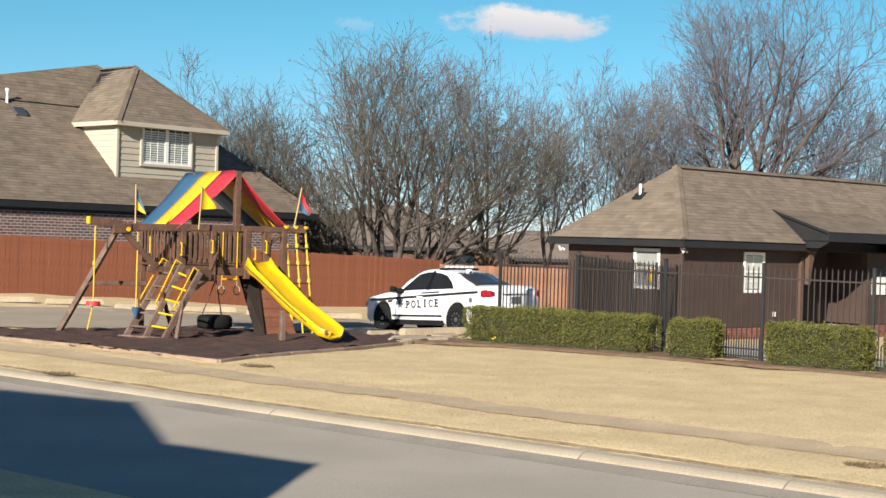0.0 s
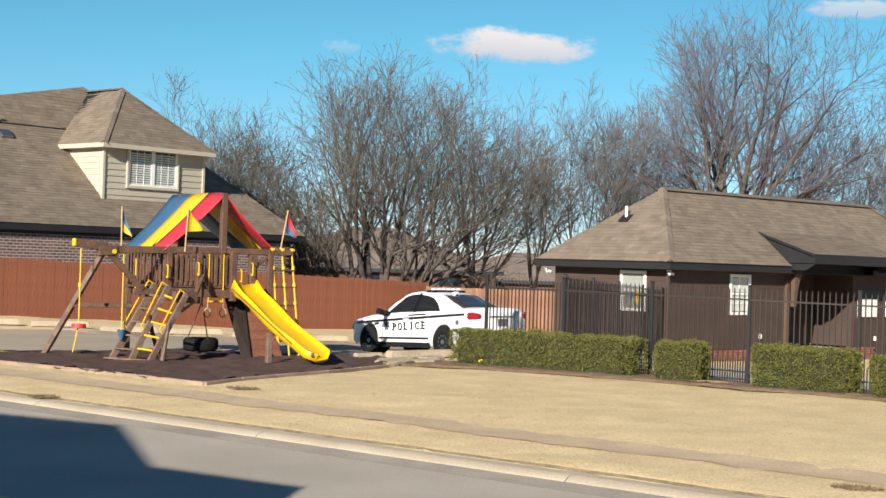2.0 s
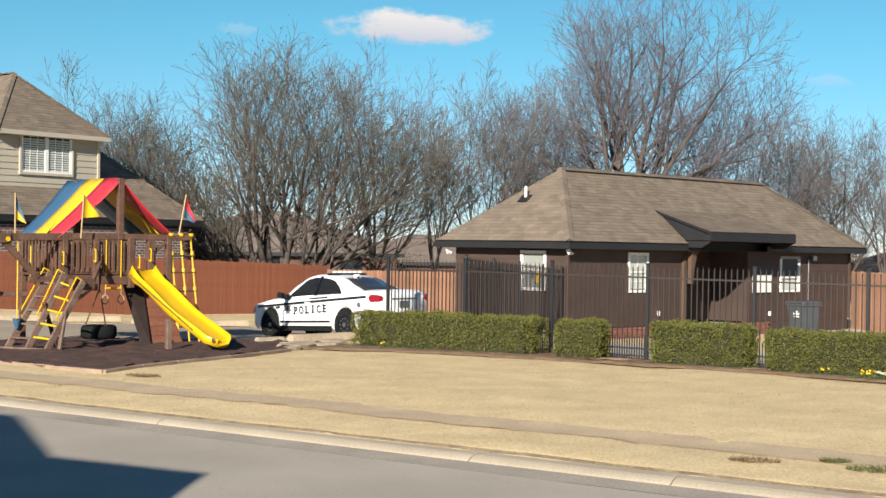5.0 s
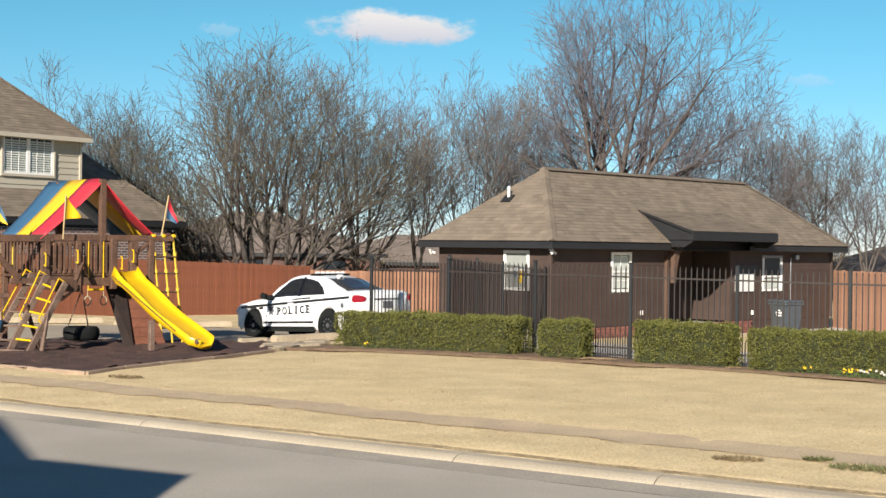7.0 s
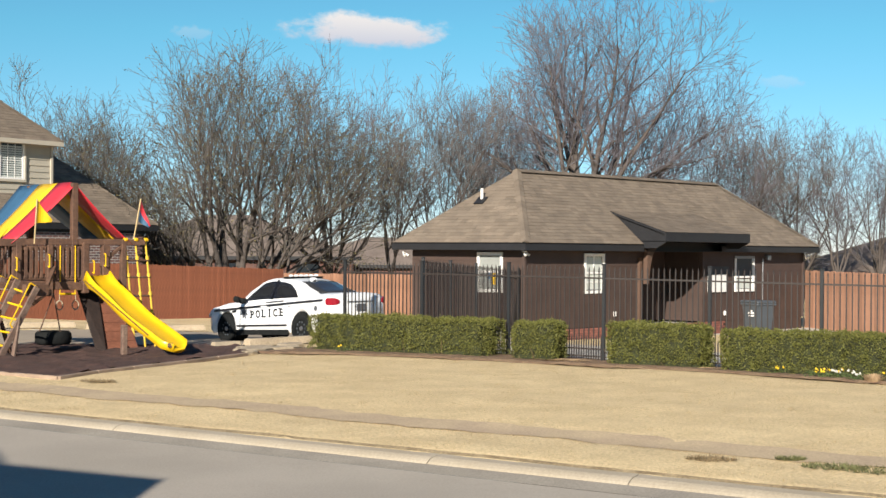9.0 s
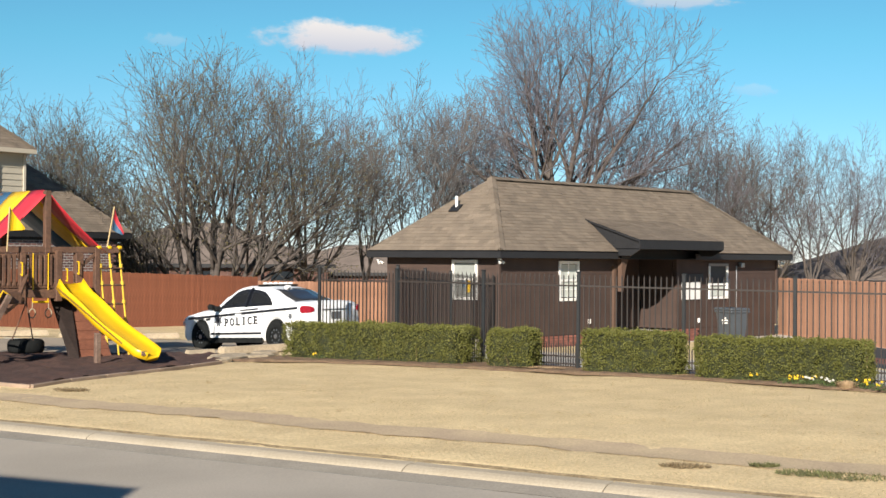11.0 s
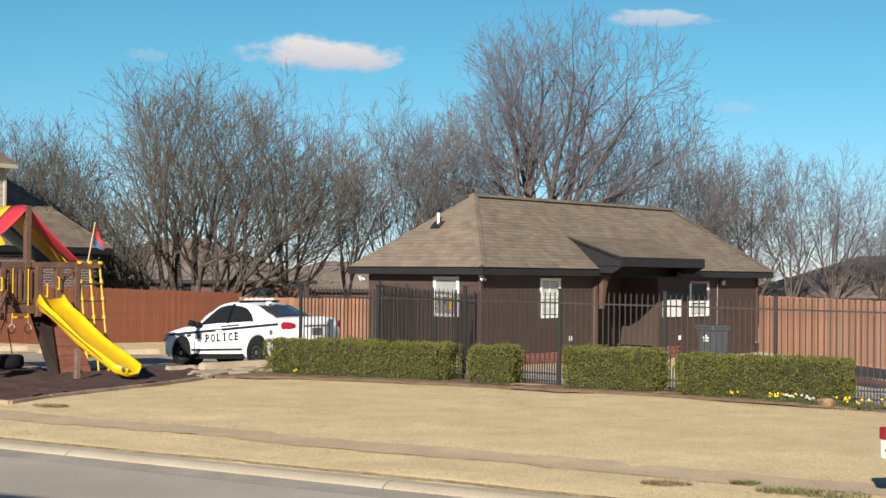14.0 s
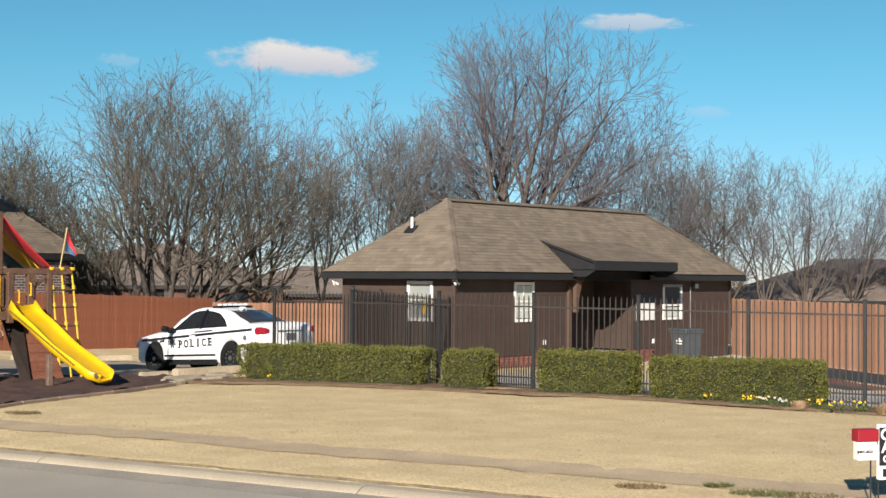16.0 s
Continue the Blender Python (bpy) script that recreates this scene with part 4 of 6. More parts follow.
for k in range(14):
    z = 1.32 + k * .094
    for i in range(90):
        x0 = HX0 + .5 + i * .240 + (k % 2) * .120
        x1 = x0 + .212
        if x1 > HX1 - .5:
            continue
        y0 = .17 - .003 - rnd.random() * .002
        b = len(vs)
        vs += [(x0, y0, z), (x1, y0, z), (x1, y0, z + .068), (x0, y0, z + .068), (x0, .173, z), (x1, .173, z), (x1, .173, z + .068), (x0, .173, z + .068)]
        fs += [(b, b + 1, b + 2, b + 3), (b, b + 4, b + 5, b + 1), (b + 3, b + 2, b + 6, b + 7), (b, b + 3, b + 7, b + 4), (b + 1, b + 5, b + 6, b + 2)]
me = bpy.data.meshes.new("bricks")
me.from_pydata(vs, [], fs)
me.materials.append(island_mat("wall bricks", [(0.13, 0.070, 0.060), (0.21, 0.11, 0.092), (0.165, 0.092, 0.080), (0.10, 0.068, 0.066)], 0.9))
ob = new("bricks", me)
ob.parent = wall
tagged(ob, kind="stuff")
# the dormer
DXA, DXB, DY, DE = 5.05, 9.30, 1.25, 5.78
part("dormer_core", box(((DXA + DXB) / 2, DY + 2.02, 4.75), (DXB - DXA - .02, 4.0, 2.0)), M_CLAP, house)
dw = part("dormer_wall", box(((DXA + DXB) / 2, DY + .02, 4.72), (DXB - DXA - .02, .03, 1.9)), M_CLAP, house, "tan lap siding of the dormer")
z, DWX0, DWX1, DWZ0, DWZ1 = 3.86, 6.05, 8.12, 4.42, 5.70
while z < 5.66:
    for a, b in cut(DXA, DXB, [(DWX0 - .06, DWX1 + .06)] if z + .2 > DWZ0 - .1 and z < DWZ1 else []):
        part("siding_board", slab([(a, DY + .01, z), (a, DY - .035, z), (a, DY - .008, z + .215), (a, DY + .01, z + .215)], (b - a, 0, 0)), M_CLAP, dw)
    z += .215
for x in (DXA, DXB):
    part("corner_board", box((x, DY - .02, 4.75), (.1, .1, 1.95), None, .006), M_TRIM, house)
for k in range(9):
    z = 3.95 + k * .2
    part("side_board", slab([(DXA - .03, DY + .03, z), (DXA - .01, DY + .03, z + .2), (DXA - .01, DY + .06 + (z + .2 - 3.95) / PITCH, z + .2), (DXA - .03, DY + .06 + (z - 3.95) / PITCH + .1, z)], (.03, 0, 0)), M_TRIM, dw)
dwin = part("dormer_window", bmesh.new(), M_WHITE, house, "white twin window with closed slatted blinds")
for a, b, c, d in ((DWX0 - .07, DWX1 + .07, DWZ1, DWZ1 + .08), (DWX0 - .07, DWX1 + .07, DWZ0 - .09, DWZ0), (DWX0 - .07, DWX0, DWZ0, DWZ1), (DWX1, DWX1 + .07, DWZ0, DWZ1)):
    part("casing", box(((a + b) / 2, DY - .04, (c + d) / 2), (b - a, .1, d - c), None, .005), M_TRIM, dwin)
for a, b in ((DWX0, (DWX0 + DWX1) / 2), ((DWX0 + DWX1) / 2, DWX1)):
    for x0, x1, z0, z1 in ((a, b, DWZ0, DWZ0 + .07), (a, b, DWZ1 - .07, DWZ1), (a, a + .07, DWZ0 + .07, DWZ1 - .07), (b - .07, b, DWZ0 + .07, DWZ1 - .07)):
        part("sash", box(((x0 + x1) / 2, DY - .035, (z0 + z1) / 2), (x1 - x0, .06, z1 - z0)), M_WHITE, dwin)
    part("pane", box(((a + b) / 2, DY - .015, (DWZ0 + DWZ1) / 2), (b - a - .14, .01, DWZ1 - DWZ0 - .14)), M_GLASS, dwin)
    for k in range(14):
        z = DWZ0 + .10 + k * .078
        part("blind_slat", box(((a + b) / 2, DY - .026, z), (b - a - .15, .006, .055)), M_PAPER, dwin)
    for k in (1, 2):
        x = a + .07 + (b - a - .14) * k / 3
        part("glazing_bar", box((x, DY - .034, (DWZ0 + DWZ1) / 2), (.018, .012, DWZ1 - DWZ0 - .14)), M_WHITE, dwin)
    part("glazing_bar", box(((a + b) / 2, DY - .033, (DWZ0 + DWZ1) / 2), (b - a - .14, .012, .018)), M_WHITE, dwin)
fl, fr, pk, bk = V((4.76, .85, DE)), V((9.53, .85, DE)), V((7.145, 3.235, 7.96)), V((7.145, 5.28, 7.98))
bl, br = V((4.76, 3.6, DE)), V((9.53, 3.6, DE))
roof_face("dormer_roof", [fl, fr, pk], house, .15, .32)
roof_face("dormer_roof", [bl, fl, pk, bk], house, .15, .32)
roof_face("dormer_roof", [fr, br, bk, pk], house, .15, .32)
for a, b in ((fl, pk), (fr, pk), (pk, bk)):
    cap_row(a, b, house, .13)
for a, b in ((fl, fr), (fl, bl), (fr, br)):
    part("dormer_fascia", bar(a - V((0, 0, .07)), b - V((0, 0, .07)), .03, .15), M_TRIM, house)
part("dormer_soffit", box((7.145, 2.0, DE - .14), (4.7, 2.3, .02)), M_TRIM, house)
part("roof_vent_pipe", rod((2.65, 4.2, 6.2), (2.65, 4.2, 6.78), .045, n=12), M_WHITE, house, "white roof vent pipe with a cap")
part("vent_cap", rod((2.65, 4.2, 6.70), (2.65, 4.2, 6.80), .07, n=12), M_WHITE, house)
part("roof_box_vent", box((2.85, 3.75, 6.0), (.45, .4, .14), Euler((math.atan(PITCH), 0, 0)).to_matrix(), .02), M_CHROME, house)

# ---- trees ----
def tree_mesh(height, seed, stems, fork=0.06, lengths=(0.52, 0.30, 0.155, 0.085), kids=(9, 7, 6, 4), up=0.5, girth=0.014, start=0.22):
    """A bare tree: stems fan out of a short trunk at the given leans (degrees, share of the length) and
    branch three times into upright twigs. One mesh for trunk and limbs, one for the twiggy crown."""
    rnd = random.Random(seed)
    both = ([], []), ([], [])

    def tube(pts, rads, n, vs, fs):
        base = len(vs)
        for i, (p, r) in enumerate(zip(pts, rads)):
            d = (pts[min(i + 1, len(pts) - 1)] - pts[max(i - 1, 0)]).normalized()
            x = d.orthogonal().normalized()
            y = d.cross(x)
            for k in range(n):
                a = 2 * math.pi * k / n
                vs.append(p + (x * math.cos(a) + y * math.sin(a)) * r)
        for i in range(len(pts) - 1):
            for k in range(n):
                a, b = base + i * n + k, base + i * n + (k + 1) % n
                fs.append((a, b, b + n, a + n))

    def grow(p, d, length, r, lev):
        n_seg = (8, 6, 4, 2, 1)[lev]
        pts, rads = [p], [r]
        for i in range(n_seg):
            wob = Vector((rnd.gauss(0, 1), rnd.gauss(0, 1), rnd.gauss(0, .6))) * (0.09, 0.11, 0.10, 0.08, 0.06)[lev]
            d = (d + wob + Vector((0, 0, up * (0.05, 0.13, 0.20, 0.26, 0.2)[lev]))).normalized()
            pts.append(pts[-1] + d * length / n_seg)
            rads.append(max(0.0075, r * (1 - (0.80, 0.75, 0.65, 0.5, 0.3)[lev] * (i + 1) / n_seg)))
        tube(pts, rads, (7, 5, 3, 3, 3)[lev], *both[lev > 1])
        if lev == 4:
            return
        n = max(2, round(kids[lev] * rnd.uniform(0.8, 1.2)))
        turn = rnd.uniform(0, 6.28)
        for k in range(n):
            t = start if lev == 0 else 0.14
            t = min(t + (1 - t) * (k + rnd.random()) / n, 0.999)
            f = t * n_seg
            i = min(int(f), n_seg - 1)
            q = pts[i].lerp(pts[i + 1], f - i)
            dd = (pts[i + 1] - pts[i]).normalized()
            ang = rnd.uniform(0.40, 0.95) * (1.0 - 0.25 * t)
            sd = dd.orthogonal().normalized()
            sd.rotate(Matrix.Rotation(turn + k * 2.4 + rnd.uniform(-.5, .5), 3, dd))
            nd = (dd * math.cos(ang) + sd * math.sin(ang)).normalized()
            ln = height * lengths[lev] * rnd.uniform(0.65, 1.15) * (1.15 - 0.55 * t) * (length / height / 0.75 if lev == 0 else 1.0)
            rr = rads[i] + (rads[i + 1] - rads[i]) * (f - i)
            grow(q, nd, ln, max(0.0095, rr * (0.66, 0.55, 0.5, 0.6)[lev]), lev + 1)
    top = Vector((0, 0, height * fork))
    if fork > 0.1:
        tube([Vector((0, 0, 0)), top * .5 + Vector((.06, 0, 0)), top * 1.03], [height * girth * 1.7, height * girth * 1.35, height * girth * 1.2], 10, *both[0])
    for lean, share in stems:
        a, b = radians(lean + rnd.uniform(-3, 3)), radians(rnd.uniform(-24, 24))
        d = Vector((math.sin(a), math.sin(b) * math.cos(a), math.cos(a) * math.cos(b))).normalized()
        foot_at = top * rnd.uniform(0.72, 1.0) if fork > 0.1 else Vector((lean * 0.006, rnd.uniform(-.3, .3), 0))
        grow(foot_at, d, height * share * (1 - fork * 0.8), height * girth * rnd.uniform(0.7, 1.0), 0)
    k = height / max(v.z for v in both[1][0])
    out = []
    for nm, (vs, fs) in zip(("trunk", "crown"), both):
        me = bpy.data.meshes.new(nm)
        me.from_pydata([tuple(v * k) for v in vs], [], fs)
        for p in me.polygons:
            p.use_smooth = True
        out.append(me)
    return out


def bud_mesh(src, seed, share, size):
    """Small swelling buds and dry leaves along the outer twigs of a tree mesh."""
    rnd = random.Random(seed)
    vs, fs = [], []
    n = len(src.vertices)
    for _ in range(int(n * share)):
        p = src.vertices[rnd.randrange(n)].co + Vector((rnd.gauss(0, .06), rnd.gauss(0, .06), rnd.gauss(0, .06)))
        a = Vector((rnd.gauss(0, 1), rnd.gauss(0, 1), rnd.gauss(0, 1))).normalized()
        b = a.orthogonal().normalized()
        s = size * rnd.uniform(.6, 1.4)
        k = len(vs)
        vs += [p - a * s, p + b * s * .6, p + a * s, p - b * s * .6]
        fs.append((k, k + 1, k + 2, k + 3))
    me = bpy.data.meshes.new("buds")
    me.from_pydata([tuple(v) for v in vs], [], fs)
    return me


M_BUD = island_mat("greenish buds", [(0.14, 0.115, 0.05), (0.20, 0.165, 0.07), (0.11, 0.10, 0.045), (0.17, 0.12, 0.07)], 0.8)
BARKS = [mat("dark brown bark", (0.134, 0.119, 0.104), 0.95, 0.25, 2, 20, 0.4), mat("grey violet bark", (0.175, 0.163, 0.184), 0.95, 0.25, 2, 20, 0.4), mat("tan bark", (0.165, 0.150, 0.142), 0.95, 0.25, 2, 20, 0.4)]
M_LIMB = mat("dark limb bark", (0.100, 0.082, 0.072), 0.95, 0.25, 2, 20, 0.4)
KINDS = {}
for key, args, bark, bud in (
        ("wide", dict(height=10, seed=5, stems=[(-66, .54), (-56, .62), (-46, .70), (-35, .74), (-25, .80), (-15, .84), (-6, .86), (3, .86), (12, .82), (22, .78), (33, .78), (44, .78), (55, .68)], kids=(9, 6, 4, 3), up=0.34, girth=0.019), 0, 0.2),
        ("leaning", dict(height=10, seed=12, stems=[(-50, .78), (-44, .90), (-38, .92), (-30, .74), (-12, .40)], kids=(9, 7, 4, 3), up=0.45, girth=0.017), 0, 0.15),
        ("tall", dict(height=13, seed=17, fork=0.26, girth=0.015, stems=[(-44, .56), (-34, .68), (-24, .76), (-14, .84), (-5, .90), (4, .92), (13, .84), (22, .88), (31, .82), (41, .72), (51, .58)], lengths=(0.30, 0.17, 0.10, 0.055), kids=(10, 6, 4, 2), up=0.34), 1, 0.0),
        ("slim", dict(height=10, seed=21, fork=0.16, girth=0.008, stems=[(-20, .64), (-10, .8), (-2, .86), (7, .78), (17, .68)], lengths=(0.32, 0.19, 0.11, 0.065), kids=(8, 5, 4, 2), up=0.55), 2, 0.0),
        ("broad", dict(height=10, seed=33, fork=0.13, girth=0.011, stems=[(-40, .6), (-28, .74), (-17, .82), (-6, .86), (5, .86), (16, .82), (27, .74), (38, .62)], lengths=(0.34, 0.2, 0.12, 0.065), kids=(7, 4, 4, 2), up=0.40), 1, 0.0),
        ("dark", dict(height=8, seed=44, stems=[(-60, .6), (-38, .7), (-15, .8), (10, .8), (32, .7), (57, .6)], kids=(8, 6, 4, 2), up=0.35), 0, 0.08)):
    pair = tree_mesh(**args)
    pair[0].materials.append(M_LIMB)
    pair[1].materials.append(BARKS[bark])
    bme = None
    if bud:
        bme = bud_mesh(pair[1], args["seed"], bud, 0.032)
        bme.materials.append(M_BUD)
    KINDS[key] = (*pair, bme, args["height"])


def tree(key, x, y, h, rz, label, wide=1.0):
    trunk, crown, bme, h0 = KINDS[key]
    t = thing("bare_tree", label, "tree", (x, y, ground_z(x, y) - 0.05), rz, group="bare trees behind the fences")
    k = h / h0 * 1.07
    t.scale = (k * wide, k * wide, k)
    for nm, me in (("trunk", trunk), ("crown", crown), ("foliage", bme)):
        if me:
            o = new(nm, me)
            o.parent = t
            if nm != "trunk":
                tagged(o, "fine bare twigs" if nm == "crown" else "sparse olive buds on the outer twigs", kind="stuff")
    return t


def polar(az, d):
    return d * math.sin(radians(az)), d * math.cos(radians(az))


# azimuth in degrees clockwise from +y, distance, height
for key, az, d, h, rz, wide in (
        ("wide", 37.8, 58, 10.6, -37.8, 1.0), ("leaning", 34.9, 58, 9.5, -34.9, 1.0), ("broad", 41.6, 63, 10.9, -30, 0.85), ("dark", 32.0, 70, 6.6, 15, 1.0),
        ("slim", 44.0, 62, 9.6, 100, 1.0), ("slim", 45.9, 63, 10.4, 10, 1.0), ("slim", 47.4, 66, 10.2, 70, 1.0), ("broad", 48.9, 68, 10.6, 160, 0.8), ("tall", 51.5, 63, 14.0, -51.5, 1.0),
        ("broad", 55.3, 66, 10.2, -50, 0.95), ("slim", 57.2, 70, 10.0, 130, 1.0), ("broad", 59.9, 74, 9.6, 250, 0.9),
        ("slim", 58.5, 72, 9.2, 60, 1.1), ("slim", 61.4, 74, 9.0, 200, 1.1), ("broad", 62.9, 76, 9.0, 330, 0.9), ("broad", 64.6, 78, 8.6, 20, 0.9), ("slim", 66.4, 78, 8.4, 90, 1.1),
        ("dark", 53.0, 72, 6.0, 190, 1.3), ("dark", 58.6, 80, 5.0, 80, 1.4),
        ("dark", 63.0, 88, 4.6, 10, 1.4), ("dark", 65.6, 80, 4.2, 120, 1.3)):
    x, y = polar(az, d)
    tree(key, x, y, h, rz, {"wide": "broad leafless tree with many low limbs and olive buds", "leaning": "leafless tree leaning out over the brick house", "dark": "low dark leafless tree with tangled limbs", "slim": "slender leafless tree with upright twigs",
                            "broad": "grey leafless tree with a fine twiggy crown", "tall": "tall leafless shade tree with a rounded twiggy crown"}[key], wide)

# ---- the police car ----
CAR = thing("police_car", "white police sedan with black stripes and a roof light bar, parked", "car", (22.28, 26.49, ground_z(21.6, 26.6) + 0.03), 93)
CAR.scale = (0.905, 0.97, 1.0)
CAR.rotation_euler.x, CAR.rotation_euler.y = 0, radians(2.4)


def lerp_table(tab, x):
    for (xa, *va), (xb, *vb) in zip(tab, tab[1:]):
        if xa <= x <= xb:
            t = (x - xa) / (xb - xa)
            t = t * t * (3 - 2 * t) * 0.5 + t * 0.5
            return [a + (b - a) * t for a, b in zip(va, vb)]
    return list(tab[0][1:]) if x < tab[0][0] else list(tab[-1][1:])


# x forward; half width, shoulder height, top height
BODY = [(-2.58, 0.78, 0.86, 1.00), (-2.46, 0.89, 1.04, 1.12), (-1.9, 0.955, 1.055, 1.13), (-1.0, 0.965, 1.01, 1.07), (0.0, 0.968, 0.955, 1.02), (0.9, 0.962, 0.93, 1.02), (1.5, 0.95, 0.89, 0.97), (2.05, 0.90, 0.82, 0.88), (2.30, 0.76, 0.70, 0.74), (2.42, 0.55, 0.58, 0.60)]
WHEELS = (1.44, -1.43)


def low_edge(x):
    z = 0.24 + 0.10 * max(0, (x - 2.2)) / 0.3 + 0.12 * max(0, -x - 2.2) / 0.4
    for w in WHEELS:
        if abs(x - w) < 0.40:
            z = max(z, 0.33 + math.sqrt(0.40 ** 2 - (x - w) ** 2))
    return z


bm = bmesh.new()
xs = sorted({round(-2.58 + i * 5.0 / 76, 4) for i in range(77)} | {w + s * 0.399 for w in WHEELS for s in (-1, 1)})
secs = []
for x in xs:
    w, sh, tp = lerp_table(BODY, x)
    lo = low_edge(x)
    half = [(w * 0.90, lo), (w * 0.985, min(lo + 0.07, sh - 0.06)), (w, max(lo + 0.10, 0.60) if lo < 0.5 else min(lo + 0.10, sh - 0.04)), (w * 0.985, sh - 0.02), (w * 0.93, sh + 0.025), (w * 0.75, tp - 0.01), (w * 0.35, tp + 0.015)]
    secs.append([bm.verts.new((x, -y, z)) for y, z in half] + [bm.verts.new((x, y, z)) for y, z in half[::-1]])
for a, b in zip(secs, secs[1:]):
    for k in range(len(a) - 1):
        bm.faces.new((a[k], b[k], b[k + 1], a[k + 1]))
bm.faces.new(secs[0]), bm.faces.new(secs[-1][::-1])
bmesh.ops.recalc_face_normals(bm, faces=bm.faces[:])
part("body", bm, M_CARWHITE, CAR, "white painted body", True)
part("underbody", box((0, 0, 0.42), (4.5, 1.50, 0.34), None, 0.04), M_RUBBER, CAR)
for w in WHEELS:
    for s in (-1, 1):
        part("wheel_well", rod((w, s * 0.50, 0.36), (w, s * 0.88, 0.36), 0.40, n=24), M_RUBBER, CAR)

# cabin: top height and half width of the roof
CABIN = [(-1.92, 1.09, 0.80), (-1.55, 1.22, 0.74), (-1.05, 1.415, 0.66), (-0.6, 1.49, 0.63), (-0.1, 1.515, 0.625), (0.2, 1.48, 0.63), (0.55, 1.31, 0.70), (0.98, 1.03, 0.80)]
BELT = [(-2.0, 1.055), (-0.5, 1.01), (1.0, 0.975)]


def cabin_pt(x, t, out=0.0):
    """On the cabin's side: t = 0 at the belt, 1 at the roof's edge."""
    tp, wr = lerp_table(CABIN, x)
    bl = lerp_table(BELT, x)[0]
    return Vector((x, 0.885 + (wr - 0.885) * t + out, bl + (tp - 0.03 - bl) * t))


bm = bmesh.new()
secs = []
for i in range(30):
    x = -1.92 + i * 2.90 / 29
    tp, wr = lerp_table(CABIN, x)
    p0, p1 = cabin_pt(x, 0), cabin_pt(x, 1)
    half = [(0.885, p0.z - 0.08), (p0.y, p0.z), (p1.y, p1.z), (wr * 0.86, tp), (wr * 0.4, tp + 0.018)]
    secs.append([bm.verts.new((x, -y, z)) for y, z in half] + [bm.verts.new((x, y, z)) for y, z in half[::-1]])
for a, b in zip(secs, secs[1:]):
    for k in range(len(a) - 1):
        bm.faces.new((a[k], b[k], b[k + 1], a[k + 1]))
bmesh.ops.recalc_face_normals(bm, faces=bm.faces[:])
part("cabin", bm, M_CARWHITE, CAR, "", True)


def cabin_panel(name, outline, material, side, out=0.008):
    """A panel on the cabin's side, from an outline of (x, t), with slight thickness."""
    bm_ = bmesh.new()
    n = 10
    top, bot = outline                        # two polylines with the same x span, as tables (x, t)
    x0, x1 = top[0][0], top[-1][0]
    g_ = []
    for i in range(n + 1):
        x = x0 + (x1 - x0) * i / n
        ta, tb = lerp_table(bot, x)[0], lerp_table(top, x)[0]
        g_.append([bm_.verts.new(Vector((p.x, side * p.y, p.z))) for p in (cabin_pt(x, ta + (tb - ta) * k / 3, out) for k in range(4))])
    for a, b in zip(g_, g_[1:]):
        for k in range(3):
            bm_.faces.new((a[k], b[k], b[k + 1], a[k + 1]))
    bmesh.ops.solidify(bm_, geom=bm_.faces[:], thickness=-0.006 * side)
    bmesh.ops.recalc_face_normals(bm_, faces=bm_.faces[:])
    return part(name, bm_, material, CAR, "dark tinted side window" if material is M_CARGLASS else "", True)


M_CARGLASS = glass_mat("tinted car glass", (0.032, 0.032, 0.032), 0.05)
for s in (-1, 1):
    cabin_panel("side_window", ([(-0.28, 0.93), (0.15, 0.90), (0.45, 0.74), (0.80, 0.12)], [(-0.28, 0.06), (0.80, 0.06)]), M_CARGLASS, s)
    cabin_panel("side_window", ([(-1.28, 0.12), (-1.12, 0.55), (-0.85, 0.86), (-0.36, 0.93)], [(-1.28, 0.08), (-0.36, 0.06)]), M_CARGLASS, s)


for s in (-1, 1):
    cabin_panel('door_pillar', ([(-0.37, 1.0), (-0.27, 1.0)], [(-0.37, 0.03), (-0.27, 0.03)]), M_DECAL, s, 0.010)


def end_glass(name, x0, x1, w0, w1, out):
    bm_ = bmesh.new()
    g_ = []
    for i in range(7):
        x = x0 + (x1 - x0) * i / 6
        tp = lerp_table(CABIN, x)[0] + 0.016
        w = w0 + (w1 - w0) * i / 6
        g_.append([bm_.verts.new((x + out, w * k / 3, tp + 0.012 - 0.010 * abs(k) / 3 * 2)) for k in (-3, -1.5, 0, 1.5, 3)])
    for a, b in zip(g_, g_[1:]):
        for k in range(4):
            bm_.faces.new((a[k], b[k], b[k + 1], a[k + 1]))
    bmesh.ops.recalc_face_normals(bm_, faces=bm_.faces[:])
    bmesh.ops.solidify(bm_, geom=bm_.faces[:], thickness=0.006)
    return part(name, bm_, M_CARGLASS, CAR, "dark tinted glass", True)


end_glass("rear_window", -1.84, -1.02, 0.62, 0.52, -0.012)
end_glass("windshield", 0.32, 0.95, 0.55, 0.66, 0.012)


